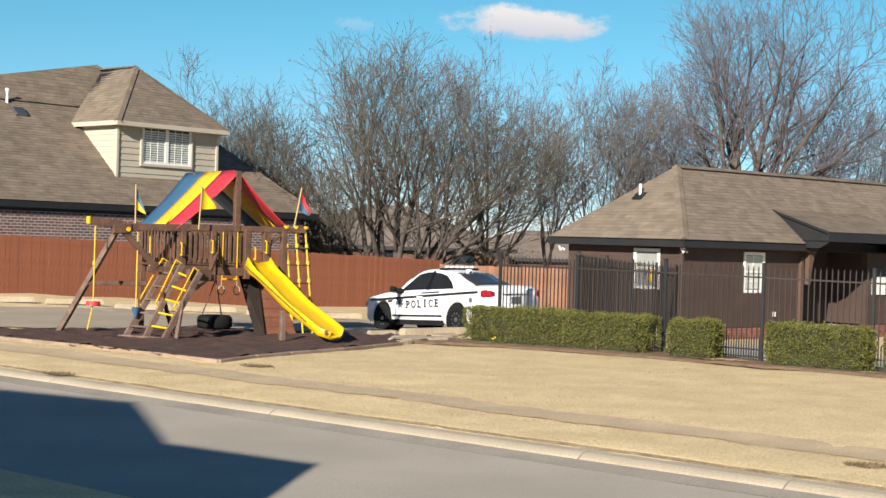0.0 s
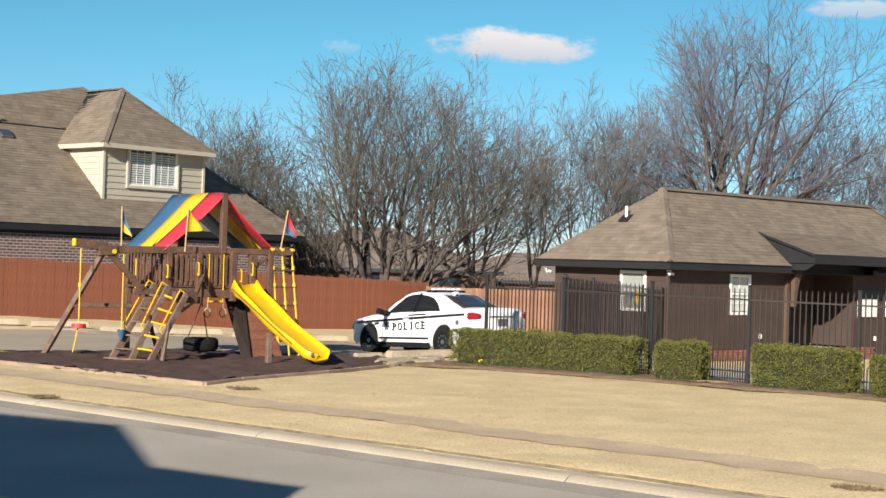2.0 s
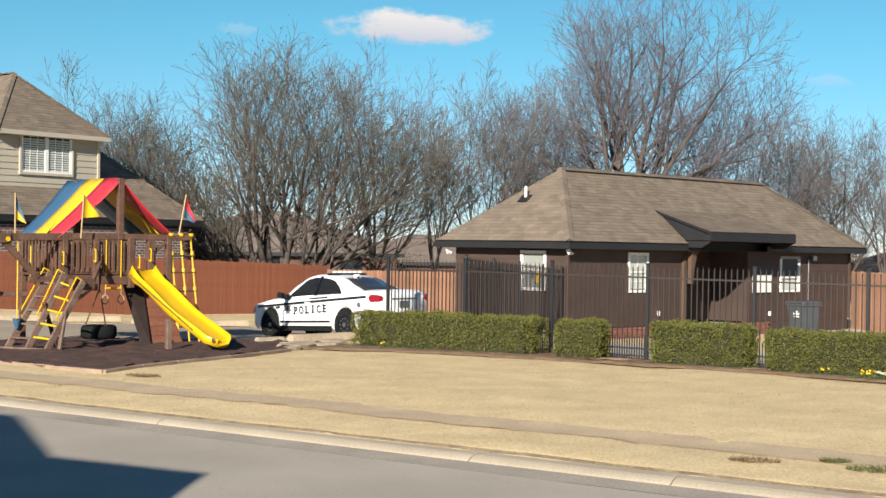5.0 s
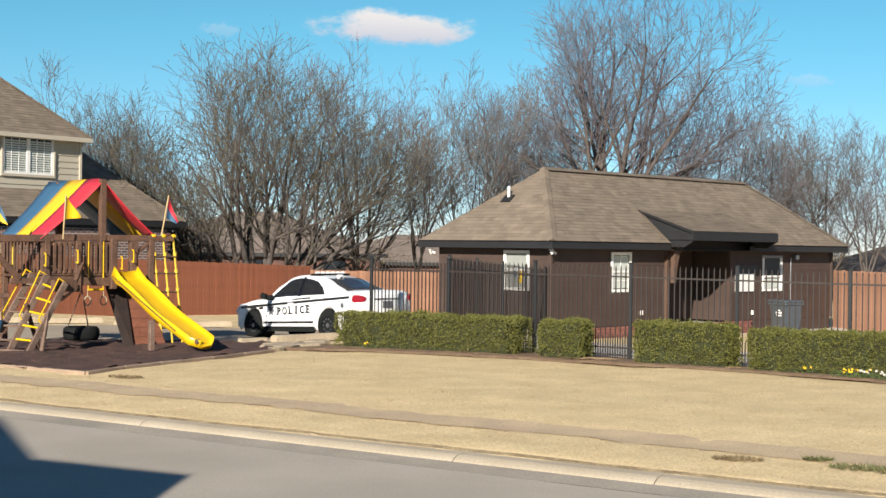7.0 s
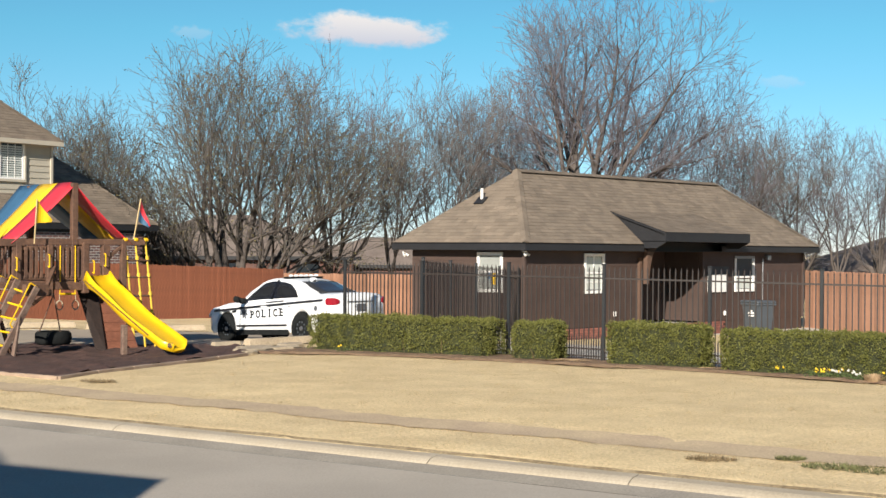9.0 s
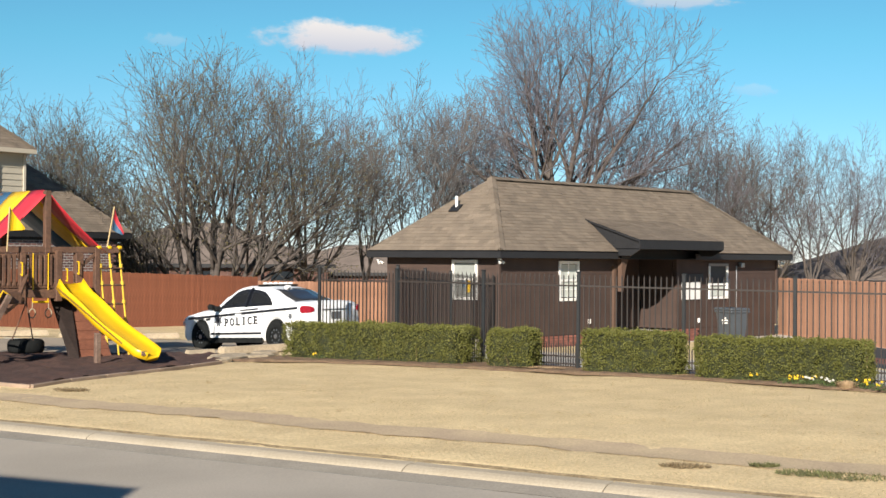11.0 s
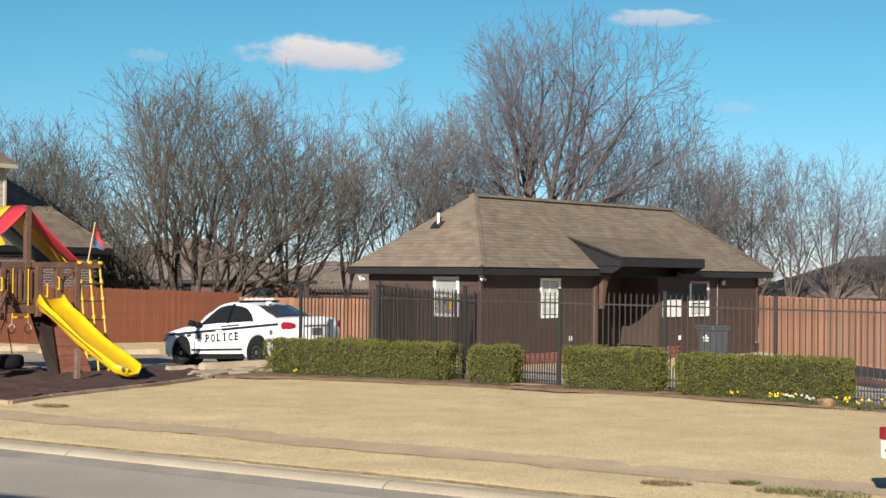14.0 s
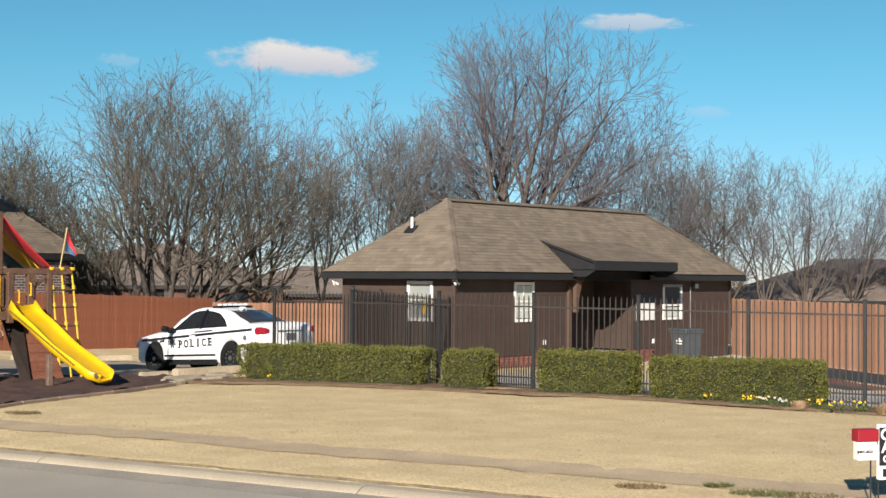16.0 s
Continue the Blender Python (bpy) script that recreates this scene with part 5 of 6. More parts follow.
def side_strip(name, x0, x1, za, zb, material, label="", out=0.007, sides=(-1, 1)):
    """A decal band along the body's side, with heights given at both ends."""
    for s in sides:
        bm_ = bmesh.new()
        g_ = []
        for i in range(25):
            t = i / 24
            x = x0 + (x1 - x0) * t
            w, sh, tp = lerp_table(BODY, x)
            lo_, hi_ = za[0] + (za[1] - za[0]) * t, zb[0] + (zb[1] - zb[0]) * t

            def yy(z):
                return (w * (1.0 if z < sh - 0.1 else 1.0 - 0.015 * (z - sh + 0.1) / 0.08 - max(0, z - sh + 0.02) * 1.1)) + out
            g_.append([bm_.verts.new((x, s * yy(z), z)) for z in (lo_, (lo_ + hi_) / 2, hi_)])
        for a, b in zip(g_, g_[1:]):
            for k in (0, 1):
                bm_.faces.new((a[k], b[k], b[k + 1], a[k + 1]))
        bmesh.ops.recalc_face_normals(bm_, faces=bm_.faces[:])
        part(name, bm_, material, CAR, label)


side_strip("belt_stripe", -2.22, 1.95, (0.955, 0.745), (1.01, 0.80), M_DECAL, "black belt stripe", 0.009)
side_strip("unit_lettering", -0.85, -0.15, (0.965, 0.935), (1.0, 0.965), M_DECAL, "dark unreadable lettering bar", 0.011)
side_strip("sill_stripe", -0.95, 0.98, (0.40, 0.39), (0.445, 0.435), M_DECAL, "thin black sill stripe")
side_strip("sill_trim", -1.0, 1.02, (0.20, 0.20), (0.32, 0.32), M_RUBBER, "black sill trim", 0.004)
side_strip("fender_vent", 0.98, 1.16, (0.735, 0.72), (0.785, 0.77), M_DECAL, "small dark fender vent")
side_strip("door_gap", -0.315, -0.305, (0.36, 0.36), (0.95, 0.95), M_GREYDEC, "", 0.008)
side_strip("door_gap", 0.83, 0.84, (0.36, 0.36), (0.92, 0.92), M_GREYDEC, "", 0.008)
side_strip("door_gap", -1.02, -1.01, (0.60, 0.60), (0.96, 0.96), M_GREYDEC, "", 0.008)
side_strip("door_handle", -0.25, -0.02, (0.845, 0.845), (0.875, 0.875), M_CARWHITE, "", 0.03)
side_strip("door_handle", -1.2, -0.97, (0.86, 0.86), (0.89, 0.89), M_CARWHITE, "", 0.03)


def star_badge(x, z, r):
    for s in (-1, 1):
        bm_ = bmesh.new()
        w = lerp_table(BODY, x)[0] + 0.010
        pts = [(x + (r if k % 2 == 0 else r * 0.55) * math.sin(k * math.pi / 7), s * w, z + (r if k % 2 == 0 else r * 0.55) * math.cos(k * math.pi / 7)) for k in range(14)]
        slab(pts, (0, s * 0.004, 0), 0, bm_)
        part("badge", bm_, M_GREYDEC, CAR, "grey star-shaped badge")


star_badge(0.66, 0.71, 0.155)
star_badge(-2.0, 0.80, 0.085)
part("badge_core", rod((0.66, 0.965, 0.70), (0.66, 0.99, 0.70), 0.035, n=12), M_DECAL, CAR)


def lettering(name, text, size, m, material, parent, bold=0.0):
    """Built-in lettering as a thin mesh at the pose m."""
    cu = bpy.data.curves.new(name, "FONT")
    cu.body, cu.size, cu.extrude, cu.align_x, cu.offset = text, size, 0.003, "CENTER", bold
    tmp = new("lettering_source", cu)
    bpy.context.view_layer.update()
    me_ = bpy.data.meshes.new_from_object(tmp.evaluated_get(bpy.context.evaluated_depsgraph_get()))
    bpy.data.objects.remove(tmp)
    me_.materials.clear()
    me_.materials.append(material)
    ob_ = new(name, me_)
    ob_.parent = parent
    ob_.matrix_basis = m
    return ob_


# POLICE in slab-serif capitals, letter by letter, rising a little to the rear
word = part("lettering", bmesh.new(), M_DECAL, CAR, "black word POLICE on the doors")
for k, (ch, wide_, stem, ends) in enumerate((("P", 1.1, 0.055, "tb"), ("O", 0.88, 0, ""), ("L", 1.25, 0.045, "tb"), ("I", 1.3, 0, "tb"), ("C", 0.95, 0, ""), ("E", 1.15, 0.05, "tb"))):
    x, z = 0.345 - k * 0.222, 0.595 + k * 0.009
    lettering("letter", ch, 0.245, pose(x, 0.982, z, 90, 0, 180) @ Matrix.Diagonal((wide_, 1, 1, 1)), M_DECAL, word, 0.006)
    for e in ends:
        part("serif", box((x + stem * wide_, 0.984, z + (0.008 if e == "b" else 0.170)), (0.10, 0.006, 0.02)), M_DECAL, word)
# nose and tail
for s in (-1, 1):
    part("headlight", slab([(2.10, s * 0.875, 0.70), (2.29, s * 0.77, 0.62), (2.30, s * 0.755, 0.70), (2.02, s * 0.90, 0.80)], (0.012, s * 0.03, 0.0)), M_LENS, CAR)
    bm = bmesh.new()
    g_ = [[bm.verts.new((x, s * y, z)) for z in (za, (za + zb) / 2, zb)] for x, y, za, zb in ((-2.33, 0.935, 0.90, 0.98), (-2.37, 0.928, 0.87, 1.02), (-2.42, 0.915, 0.865, 1.03), (-2.50, 0.875, 0.865, 1.03), (-2.57, 0.80, 0.87, 1.01), (-2.60, 0.72, 0.90, 0.98))]
    for a, b in zip(g_, g_[1:]):
        for k in (0, 1):
            bm.faces.new((a[k], b[k], b[k + 1], a[k + 1]))
    bmesh.ops.recalc_face_normals(bm, faces=bm.faces[:])
    bmesh.ops.solidify(bm, geom=bm.faces[:], thickness=0.03)
    part("tail_light", bm, M_TAIL, CAR, "red wrap-around tail light")
part("number_plate", box((-2.60, 0, 0.80), (0.02, 0.32, 0.16), None, 0.004), M_GREYDEC, CAR)
part("trunk_strip", box((-2.59, 0, 0.93), (0.02, 0.9, 0.03), None, 0.004), M_CHROME, CAR)
part("rear_bumper", box((-2.52, 0, 0.47), (0.14, 1.5, 0.26), None, 0.05), M_CARWHITE, CAR)
part("rear_valance", box((-2.56, 0, 0.32), (0.12, 1.5, 0.08), None, 0.02), M_RUBBER, CAR)
part("push_bumper", box((2.42, 0, 0.50), (0.08, 0.9, 0.42), None, 0.03), M_RUBBER, CAR, "black front push bar")
part("grille", box((2.38, 0, 0.62), (0.06, 0.95, 0.16), None, 0.02), M_DECAL, CAR)
for s in (-1, 1):
    part("mirror", box((0.62, s * 1.03, 1.00), (0.13, 0.2, 0.13), None, 0.035), M_RUBBER, CAR, "black door mirror")
part("spotlight", rod((0.93, 0.90, 1.03), (1.07, 0.92, 1.05), 0.065, 0.075, 14), M_RUBBER, CAR, "black pillar spotlight")
# light bar
lb = part("light_bar", box((-0.52, 0, 1.52), (0.26, 1.12, 0.05), None, 0.015), M_RUBBER, CAR, "slim roof light bar with clear lenses")
for k in range(6):
    y = -0.42 + k * 0.168
    part("lamp_lens", box((-0.52, y, 1.565), (0.15, 0.062, 0.055), None, 0.022), M_LENS, lb)
for s in (-1, 1):
    part("bar_foot", bar((-0.52, s * 0.5, 1.46), (-0.52, s * 0.5, 1.54), 0.06), M_RUBBER, lb)
part("antenna_base", box((-1.0, 0.1, 1.475), (0.16, 0.12, 0.07), None, 0.025), M_CARWHITE, CAR)


def wheel(x, s):
    t_ = part("wheel", bmesh.new(), M_RUBBER, CAR)
    bm_ = bmesh.new()
    n, prof_ = 32, [(0.19, -0.10), (0.30, -0.115), (0.335, -0.095), (0.345, -0.04), (0.345, 0.04), (0.335, 0.095), (0.30, 0.115), (0.19, 0.10)]
    ring = [[bm_.verts.new((x + r * math.cos(2 * math.pi * k / n), s * 0.855 + o, 0.345 + r * math.sin(2 * math.pi * k / n))) for r, o in prof_] for k in range(n)]
    for k in range(n):
        for j in range(len(prof_) - 1):
            bm_.faces.new((ring[k][j], ring[k][j + 1], ring[k - 1][j + 1], ring[k - 1][j]))
    bmesh.ops.recalc_face_normals(bm_, faces=bm_.faces[:])
    part("tyre", bm_, M_RUBBER, t_, "", True)
    part("rim", rod((x, s * 0.80, 0.345), (x, s * 0.925, 0.345), 0.215, 0.205, 24), M_RUBBER, t_, "black steel rim")
    part("hub_cap", rod((x, s * 0.92, 0.345), (x, s * 0.945, 0.345), 0.06, 0.045, 16), M_CHROME, t_, "small chrome hub cap")
    for k in range(10):
        a = k * math.pi / 5
        c = (x + .15 * math.cos(a), s * 0.92, 0.345 + .15 * math.sin(a))
        part("wheel_hole", rod(c, (c[0], s * 0.932, c[2]), 0.022, n=6), M_BIN, t_)


for x in WHEELS:
    for s in (-1, 1):
        wheel(x, s)

# ---- the play set ----
PS = thing("play_set", "wooden play set with a striped canopy and a yellow slide", "play set", (15.43, 24.91, 0.03), -5)
def wood(name, p, q, w, d=None, m=None, label=""):
    return part(name, bar(p, q, w, d, 0.008), m or M_PLAYWOOD, PS, label)


PB = 1.95                                   # depth of the tower
for x, y, z in ((-1.22, 0.0, 2.2), (1.02, 0.0, 2.2), (-1.22, PB, 2.2), (1.02, PB, 2.2)):
    wood("post", (x, y, 0 if y > 1 and x < 0 else 1.15), (x, y, z), 0.11)
wood("post", (0.16, -0.05, 1.15), (0.16, -0.05, 2.15), 0.12)
wood("post", (-0.60, -0.06, 1.10), (-0.60, -0.06, 2.1), 0.11)
wood("king_post", (-0.06, 0.0, 2.1), (-0.06, 0.0, 3.32), 0.12)
wood("king_post", (-0.06, PB, 2.1), (-0.06, PB, 3.32), 0.12)
wood("ridge_beam", (-0.06, 0.0, 3.22), (-0.06, 2.42, 3.22), 0.05, 0.12)
for y in (0.0, PB):
    wood("roof_beam", (-1.5, y, 2.15), (1.5, y, 2.17), 0.09, 0.12)
wood("swing_beam", (-2.62, 0.0, 2.12), (-1.1, 0.0, 2.14), 0.10, 0.14)
wood("outrigger_beam", (-3.12, 0.02, 2.22), (-2.5, 0.0, 2.17), 0.08, 0.15)
wood("beam_block", (-2.68, 0.0, 2.08), (-2.32, 0.0, 2.10), 0.16, 0.17)
wood("frame_leg", (-2.56, 0.03, 2.08), (-3.17, 1.42, 0.0), 0.085, 0.11, M_WORN)
wood("frame_leg", (-2.46, 0.0, 2.05), (-1.76, 0.0, 1.35), 0.085, 0.11)
wood("cross_rail", (-2.88, 0.7, 1.02), (-1.80, 0.35, 1.03), 0.05, 0.085)
wood("deck_beam", (-1.95, 0.0, 1.32), (-1.15, 0.0, 1.32), 0.06, 0.12)
wood("deck_beam", (-1.3, -0.03, 1.33), (0.36, -0.03, 1.28), 0.07, 0.16)
wood("deck_beam", (-1.3, PB, 1.3), (1.1, PB, 1.3), 0.07, 0.16)
for k in range(12):
    y = 0.08 + k * 0.16
    part("deck_board", box((-0.1, y, 1.385), (2.35, 0.145, 0.035), None, 0.005), M_PLAYWOOD, PS)
wood("knee_brace", (-0.62, -0.1, 1.22), (-1.12, -0.35, 0.95), 0.08)
wood("step_block", (-1.42, -0.72, 1.24), (-0.92, -0.62, 1.24), 0.13, 0.22)
wood("knee_brace", (-0.95, -0.66, 1.28), (-0.52, -0.1, 1.66), 0.07)
wood("knee_brace", (0.55, 0.0, 1.75), (0.98, 0.0, 2.08), 0.07)
wood("slide_post", (0.62, 0.0, 1.4), (0.62, 0.0, 2.1), 0.16, 0.14)
# railing pickets
for y, x0, x1, n in ((0.0, -1.34, 0.28, 15), (PB, -1.2, 1.0, 17)):
    wood("railing", (x0, y, 2.04), (x1, y, 2.04), 0.04, 0.09)
    wood("railing", (x0, y, 1.47), (x1, y, 1.45), 0.04, 0.09)
    for k in range(n):
        x = x0 + (x1 - x0) * (k + .5) / n
        part("railing_picket", box((x, y - 0.03, 1.76), (0.062, 0.022, 0.60), None, 0.004), M_PLAYWOOD, PS)
for k in range(12):
    part("railing_picket", box((-1.28, 0.1 + k * 0.16, 1.76), (0.022, 0.062, 0.60), None, 0.004), M_PLAYWOOD, PS)

# canopy: three bands on each slope, sagging a little
PEAK, EVZ = 3.34, 2.15
bands = ((0.0, 0.62, M_RED), (0.62, 1.28, M_VINYL), (1.28, 2.0, M_BLUE))
for side, ex in ((-1, -1.40), (1, 1.22)):
    for y0, y1, m_ in bands:
        bm_ = bmesh.new()
        g_ = []
        for i in range(9):
            t = i / 8
            row = []
            for j in range(4):
                y = -0.06 + (y0 + (y1 - y0) * j / 3) * (1.26 - 0.30 * t)
                sag = 0.035 * math.sin(t * math.pi) * (0.7 + 0.3 * math.cos(y * 3.1)) + (0.03 if j == 0 and y0 == 0 else 0)
                row.append(bm_.verts.new((-0.06 + (ex + 0.06) * t + (-side) * sag * 0.5, y, PEAK + (EVZ - PEAK) * t - sag)))
            g_.append(row)
        for a, b in zip(g_, g_[1:]):
            for k in range(3):
                bm_.faces.new((a[k], b[k], b[k + 1], a[k + 1]))
        bmesh.ops.recalc_face_normals(bm_, faces=bm_.faces[:])
        bmesh.ops.solidify(bm_, geom=bm_.faces[:], thickness=0.008)
        part("canopy_band", bm_, m_, PS, {M_RED: "red vinyl canopy band", M_VINYL: "yellow vinyl canopy band", M_BLUE: "blue vinyl canopy band"}[m_], True)

# slide
SA, SB = Vector((0.40, -0.10, 1.42)), Vector((0.86, -2.50, 0.13))
ax = (SB - SA).normalized()
sd = Vector((0, 0, 1)).cross(ax).normalized()
upv = ax.cross(sd)
if upv.z < 0:
    upv = -upv
bm_ = bmesh.new()
prof_ = [(u * 0.72, v) for u, v in [(-0.42, 0.06), (-0.39, 0.065), (-0.36, 0.01), (-0.18, -0.015), (0, -0.02), (0.18, -0.015), (0.36, 0.01), (0.39, 0.065), (0.42, 0.06), (0.415, -0.10), (0.18, -0.13), (-0.18, -0.13), (-0.415, -0.10)]]
rows_ = []
for i in range(17):
    t = i / 16
    c = SA + (SB - SA) * t
    lift = 0.05 * max(0, (t - 0.82) / 0.18) ** 2 + 0.10 * max(0, (0.10 - t) / 0.10) ** 2 + 0.03 * math.sin(t * 9)
    squeeze = 1.0 if t < 0.93 else 1.0 - 0.5 * ((t - 0.93) / 0.07) ** 2
    hs = 1.0 if t > 0.1 else 1.35
    rows_.append([bm_.verts.new(c + sd * u * squeeze + upv * (v * hs) + Vector((0, 0, lift))) for u, v in prof_])
for a, b in zip(rows_, rows_[1:]):
    for k in range(len(prof_)):
        bm_.faces.new((a[k], b[k], b[k - 1], a[k - 1]))
bm_.faces.new(rows_[0]), bm_.faces.new(rows_[-1][::-1])
bmesh.ops.recalc_face_normals(bm_, faces=bm_.faces[:])
slide = part("slide", bm_, M_YELLOW, PS, "bright yellow plastic slide", True)
# thin strip with the dark of the side slot's shade as its colour
part("slide_slot", bar(SA - sd * 0.303 - upv * 0.02, SA + (SB - SA) * 0.78 - sd * 0.303 - upv * 0.01, 0.012, 0.035), mat("shaded slide slot", (0.20, 0.12, 0.02), 0.6, 0.2, 6, 30, 0.1), slide)
part("slide_plate", box(SB - ax * 0.06 - sd * 0.2 + upv * 0.03 + Vector((0, 0, .05)), (0.10, 0.03, 0.08)), M_WORN, slide)
wood("timber_stake", (0.10, -1.75, 0.0), (0.10, -1.75, 0.60), 0.10, 0.10, M_WORN, "short weathered timber stake")

M_WALLWOOD = mat("red-brown climbing wall wood", (0.215, 0.080, 0.045), 0.85, 0.2, 2, 14, 0.2, col2=(0.165, 0.060, 0.034), stretch=(1, 1, 3), rnd=0.05)
# near-black colour that imitates shade on the climbing wall
M_WALLSHADE = mat("painted wall shade", (0.030, 0.018, 0.014), 0.8, 0.3, 4, 22, 0.3)
# climbing wall of boards
for k in range(7):
    t0, t1 = k / 7 + 0.004, (k + 1) / 7 - 0.004
    def wp(u, t):
        return Vector((0.22 + 0.16 * (1 - t) + u * (0.86 + 0.04 * (1 - t)), 0.35 - 0.55 * (1 - t), 1.28 * t))
    part("climbing_wall_board", slab([wp(0, t0), wp(1, t0), wp(1, t1), wp(0, t1)], (0.01, 0.035, 0.02)), M_WALLWOOD, PS)
# added sheet in place of the shade over the wall's left part
part("shade_panel", slab([(0.52, -0.26, 0.02), (0.35, -0.22, 0.02), (0.17, 0.30, 1.26), (0.60, 0.30, 1.26)], (-0.01, 0.03, 0)), M_WALLSHADE, PS, "near-black sheet standing in for shade on the climbing wall")
part("climbing_hold", box((0.93, -0.24, 0.09), (0.09, 0.06, 0.09), None, 0.025), M_YELLOW, PS, "yellow climbing hold")
part("climbing_hold", box((1.12, -0.06, 0.52), (0.10, 0.06, 0.06), None, 0.02), M_RUBBER, PS)
part("climbing_hold", box((0.98, 0.09, 0.86), (0.10, 0.06, 0.06), None, 0.02), M_RUBBER, PS)

# stair ladder and step ladder
LA = ((-2.32, 0.06, 0.02, -1.47, 0.06, 1.46), (-2.14, -0.45, 0.02, -1.42, -0.45, 1.44), (-1.97, -0.92, 0.02, -1.20, -0.80, 1.30))
for x0, y0, z0, x1, y1, z1 in LA:
    wood("stringer", (x0, y0, z0), (x1, y1, z1), 0.055, 0.12, M_WORN)
def on(k, t):
    x0, y0, z0, x1, y1, z1 = LA[k]
    return Vector((x0 + (x1 - x0) * t, y0 + (y1 - y0) * t, z0 + (z1 - z0) * t))


for t in (0.14, 0.32, 0.5, 0.68, 0.86):
    wood("tread", on(0, t), on(1, t), 0.11, 0.035, M_WORN)
for t in (0.16, 0.34, 0.52, 0.70, 0.88):
    part("rung", rod(on(1, t), on(2, t), 0.02, n=10), M_YELLOW, PS, "yellow metal rung")
wood("ladder_foot", on(0, 0) + Vector((-0.15, 0, 0.02)), on(2, 0) + Vector((0.06, 0, 0.02)), 0.06, 0.04, M_WORN)
wood("ladder_brace", (-1.72, -0.92, 0.0), (-1.58, -0.86, 0.75), 0.08, 0.06, M_WORN)
wood("ladder_brace", (-1.4, -0.1, 0.0), (-1.85, -0.5, 0.9), 0.07, 0.06)
for k in (0, 1, 2):
    o = Vector((-0.10, 0, 0.09))
    p, q = on(k, 0.40) + o, on(k, 0.98) + o * 1.2
    bm_ = bmesh.new()
    for a, b in ((on(k, 0.38), p), (p, q), (q, on(k, 1.0))):
        add_rod(bm_, a, b, 0.014, n=8)
    part("hand_rail", bm_, M_YELLOW, PS, "yellow metal hand rail")
for x, y, z in ((-1.30, -0.08, 1.72), (-0.66, -0.13, 1.78), (0.55, -0.1, 1.80), (0.30, -0.1, 1.66)):
    bm_ = bmesh.new()
    for a, b in (((x, y, z - 0.10), (x, y - .06, z - 0.12)), ((x, y - .06, z - 0.12), (x, y - .06, z + 0.12)), ((x, y - .06, z + .12), (x, y, z + .13))):
        add_rod(bm_, a, b, 0.014, n=8)
    part("grab_handle", bm_, M_YELLOW, PS, "yellow grab handle")

# cargo net
for k, x in enumerate((1.06, 1.29, 1.52)):
    part("net_rope", rod((x, 0.0, 2.2), (x + 0.22, -0.05, 0.04), 0.02, n=8), M_ROPE, PS, "yellow climbing rope")
    part("rope_cap", box((x, -0.02, 2.22), (0.09, 0.1, 0.07), None, 0.02), M_YELLOW, PS)
    for z in (1.85, 1.5, 1.12, 0.75, 0.4):
        part("rope_knot", rod((x + 0.22 * (2.2 - z) / 2.16, -0.02, z - .04), (x + 0.22 * (2.2 - z) / 2.16, -0.02, z + .04), 0.036, n=8), M_ROPE, PS)
for z in (1.80, 1.46, 1.08, 0.7, 0.35):
    s = 0.22 * (2.2 - z) / 2.16
    part("net_rung", rod((1.02 + s, -0.02, z), (1.57 + s, -0.02, z), 0.021, n=8), M_PLAYWOOD, PS)
part("beam_cap", box((-3.15, 0.02, 2.23), (0.06, 0.11, 0.15), None, 0.015), M_YELLOW, PS, "yellow beam end cap")
part("bolt_cap", rod((-2.40, -0.10, 2.08), (-2.40, -0.12, 2.08), 0.045, n=12), M_YELLOW, PS)


M_POLE = mat("pale wood pole", (0.55, 0.40, 0.20), 0.7, 0.15, 5, 30, 0.1)


def flag(x, y, z0, h, lean, cols, droop, label):
    p = part("flag_pole", rod((x, y, z0), (x + lean, y, z0 + h), 0.014, n=8), M_POLE, PS, "pale wooden flag pole")
    bm_ = bmesh.new()
    tx = x + lean
    n = 6
    for i in range(n):
        a, b = i / n, (i + 1) / n
        def fp(t, w):
            return Vector((tx + 0.56 * t * (1 - 0.42 * droop) - lean * 0.3 * w, y + 0.03 * math.sin(t * 5), z0 + h - droop * 0.36 * t - (0.42 * (1 - t) + 0.04) * w))
        for w0, w1, mi in ((0, .5, 0), (.5, 1, 1)):
            poly(bm_, [fp(a, w0), fp(b, w0), fp(b, w1), fp(a, w1)], mi)
    bmesh.ops.remove_doubles(bm_, verts=bm_.verts[:], dist=1e-4)
    bmesh.ops.solidify(bm_, geom=bm_.faces[:], thickness=0.006)
    part("pennant", bm_, cols, p, label)


flag(-2.22, 0.0, 2.15, 0.80, -0.01, [M_BLUE, M_VINYL], 1.5, "blue and yellow pennant")
flag(-1.02, -0.28, 2.12, 0.85, 0.05, [M_YELLOW, M_YELLOW], 1.1, "yellow pennant")
flag(1.25, 0.0, 2.2, 0.85, 0.16, [M_RED, M_BLUE], 1.5, "red and blue pennant")

# what hangs from the play set
PSM = PS.matrix_basis


def hung(name, x, y, z, label, category):
    return thing(name, label, category, tuple(PSM @ Vector((x, y, z))), -5)


tire = hung("tire_swing", -0.48, 0.0, 0.16, "black rubber tire swing hung flat on ropes", "swing")
bm_ = bmesh.new()
n, prof_ = 28, [(0.20, 0.02), (0.30, 0.0), (0.34, 0.04), (0.35, 0.10), (0.35, 0.16), (0.34, 0.22), (0.30, 0.26), (0.20, 0.24), (0.22, 0.13)]
ring = [[bm_.verts.new((r * math.cos(6.28319 * k / n), r * math.sin(6.28319 * k / n), z)) for r, z in prof_] for k in range(n)]
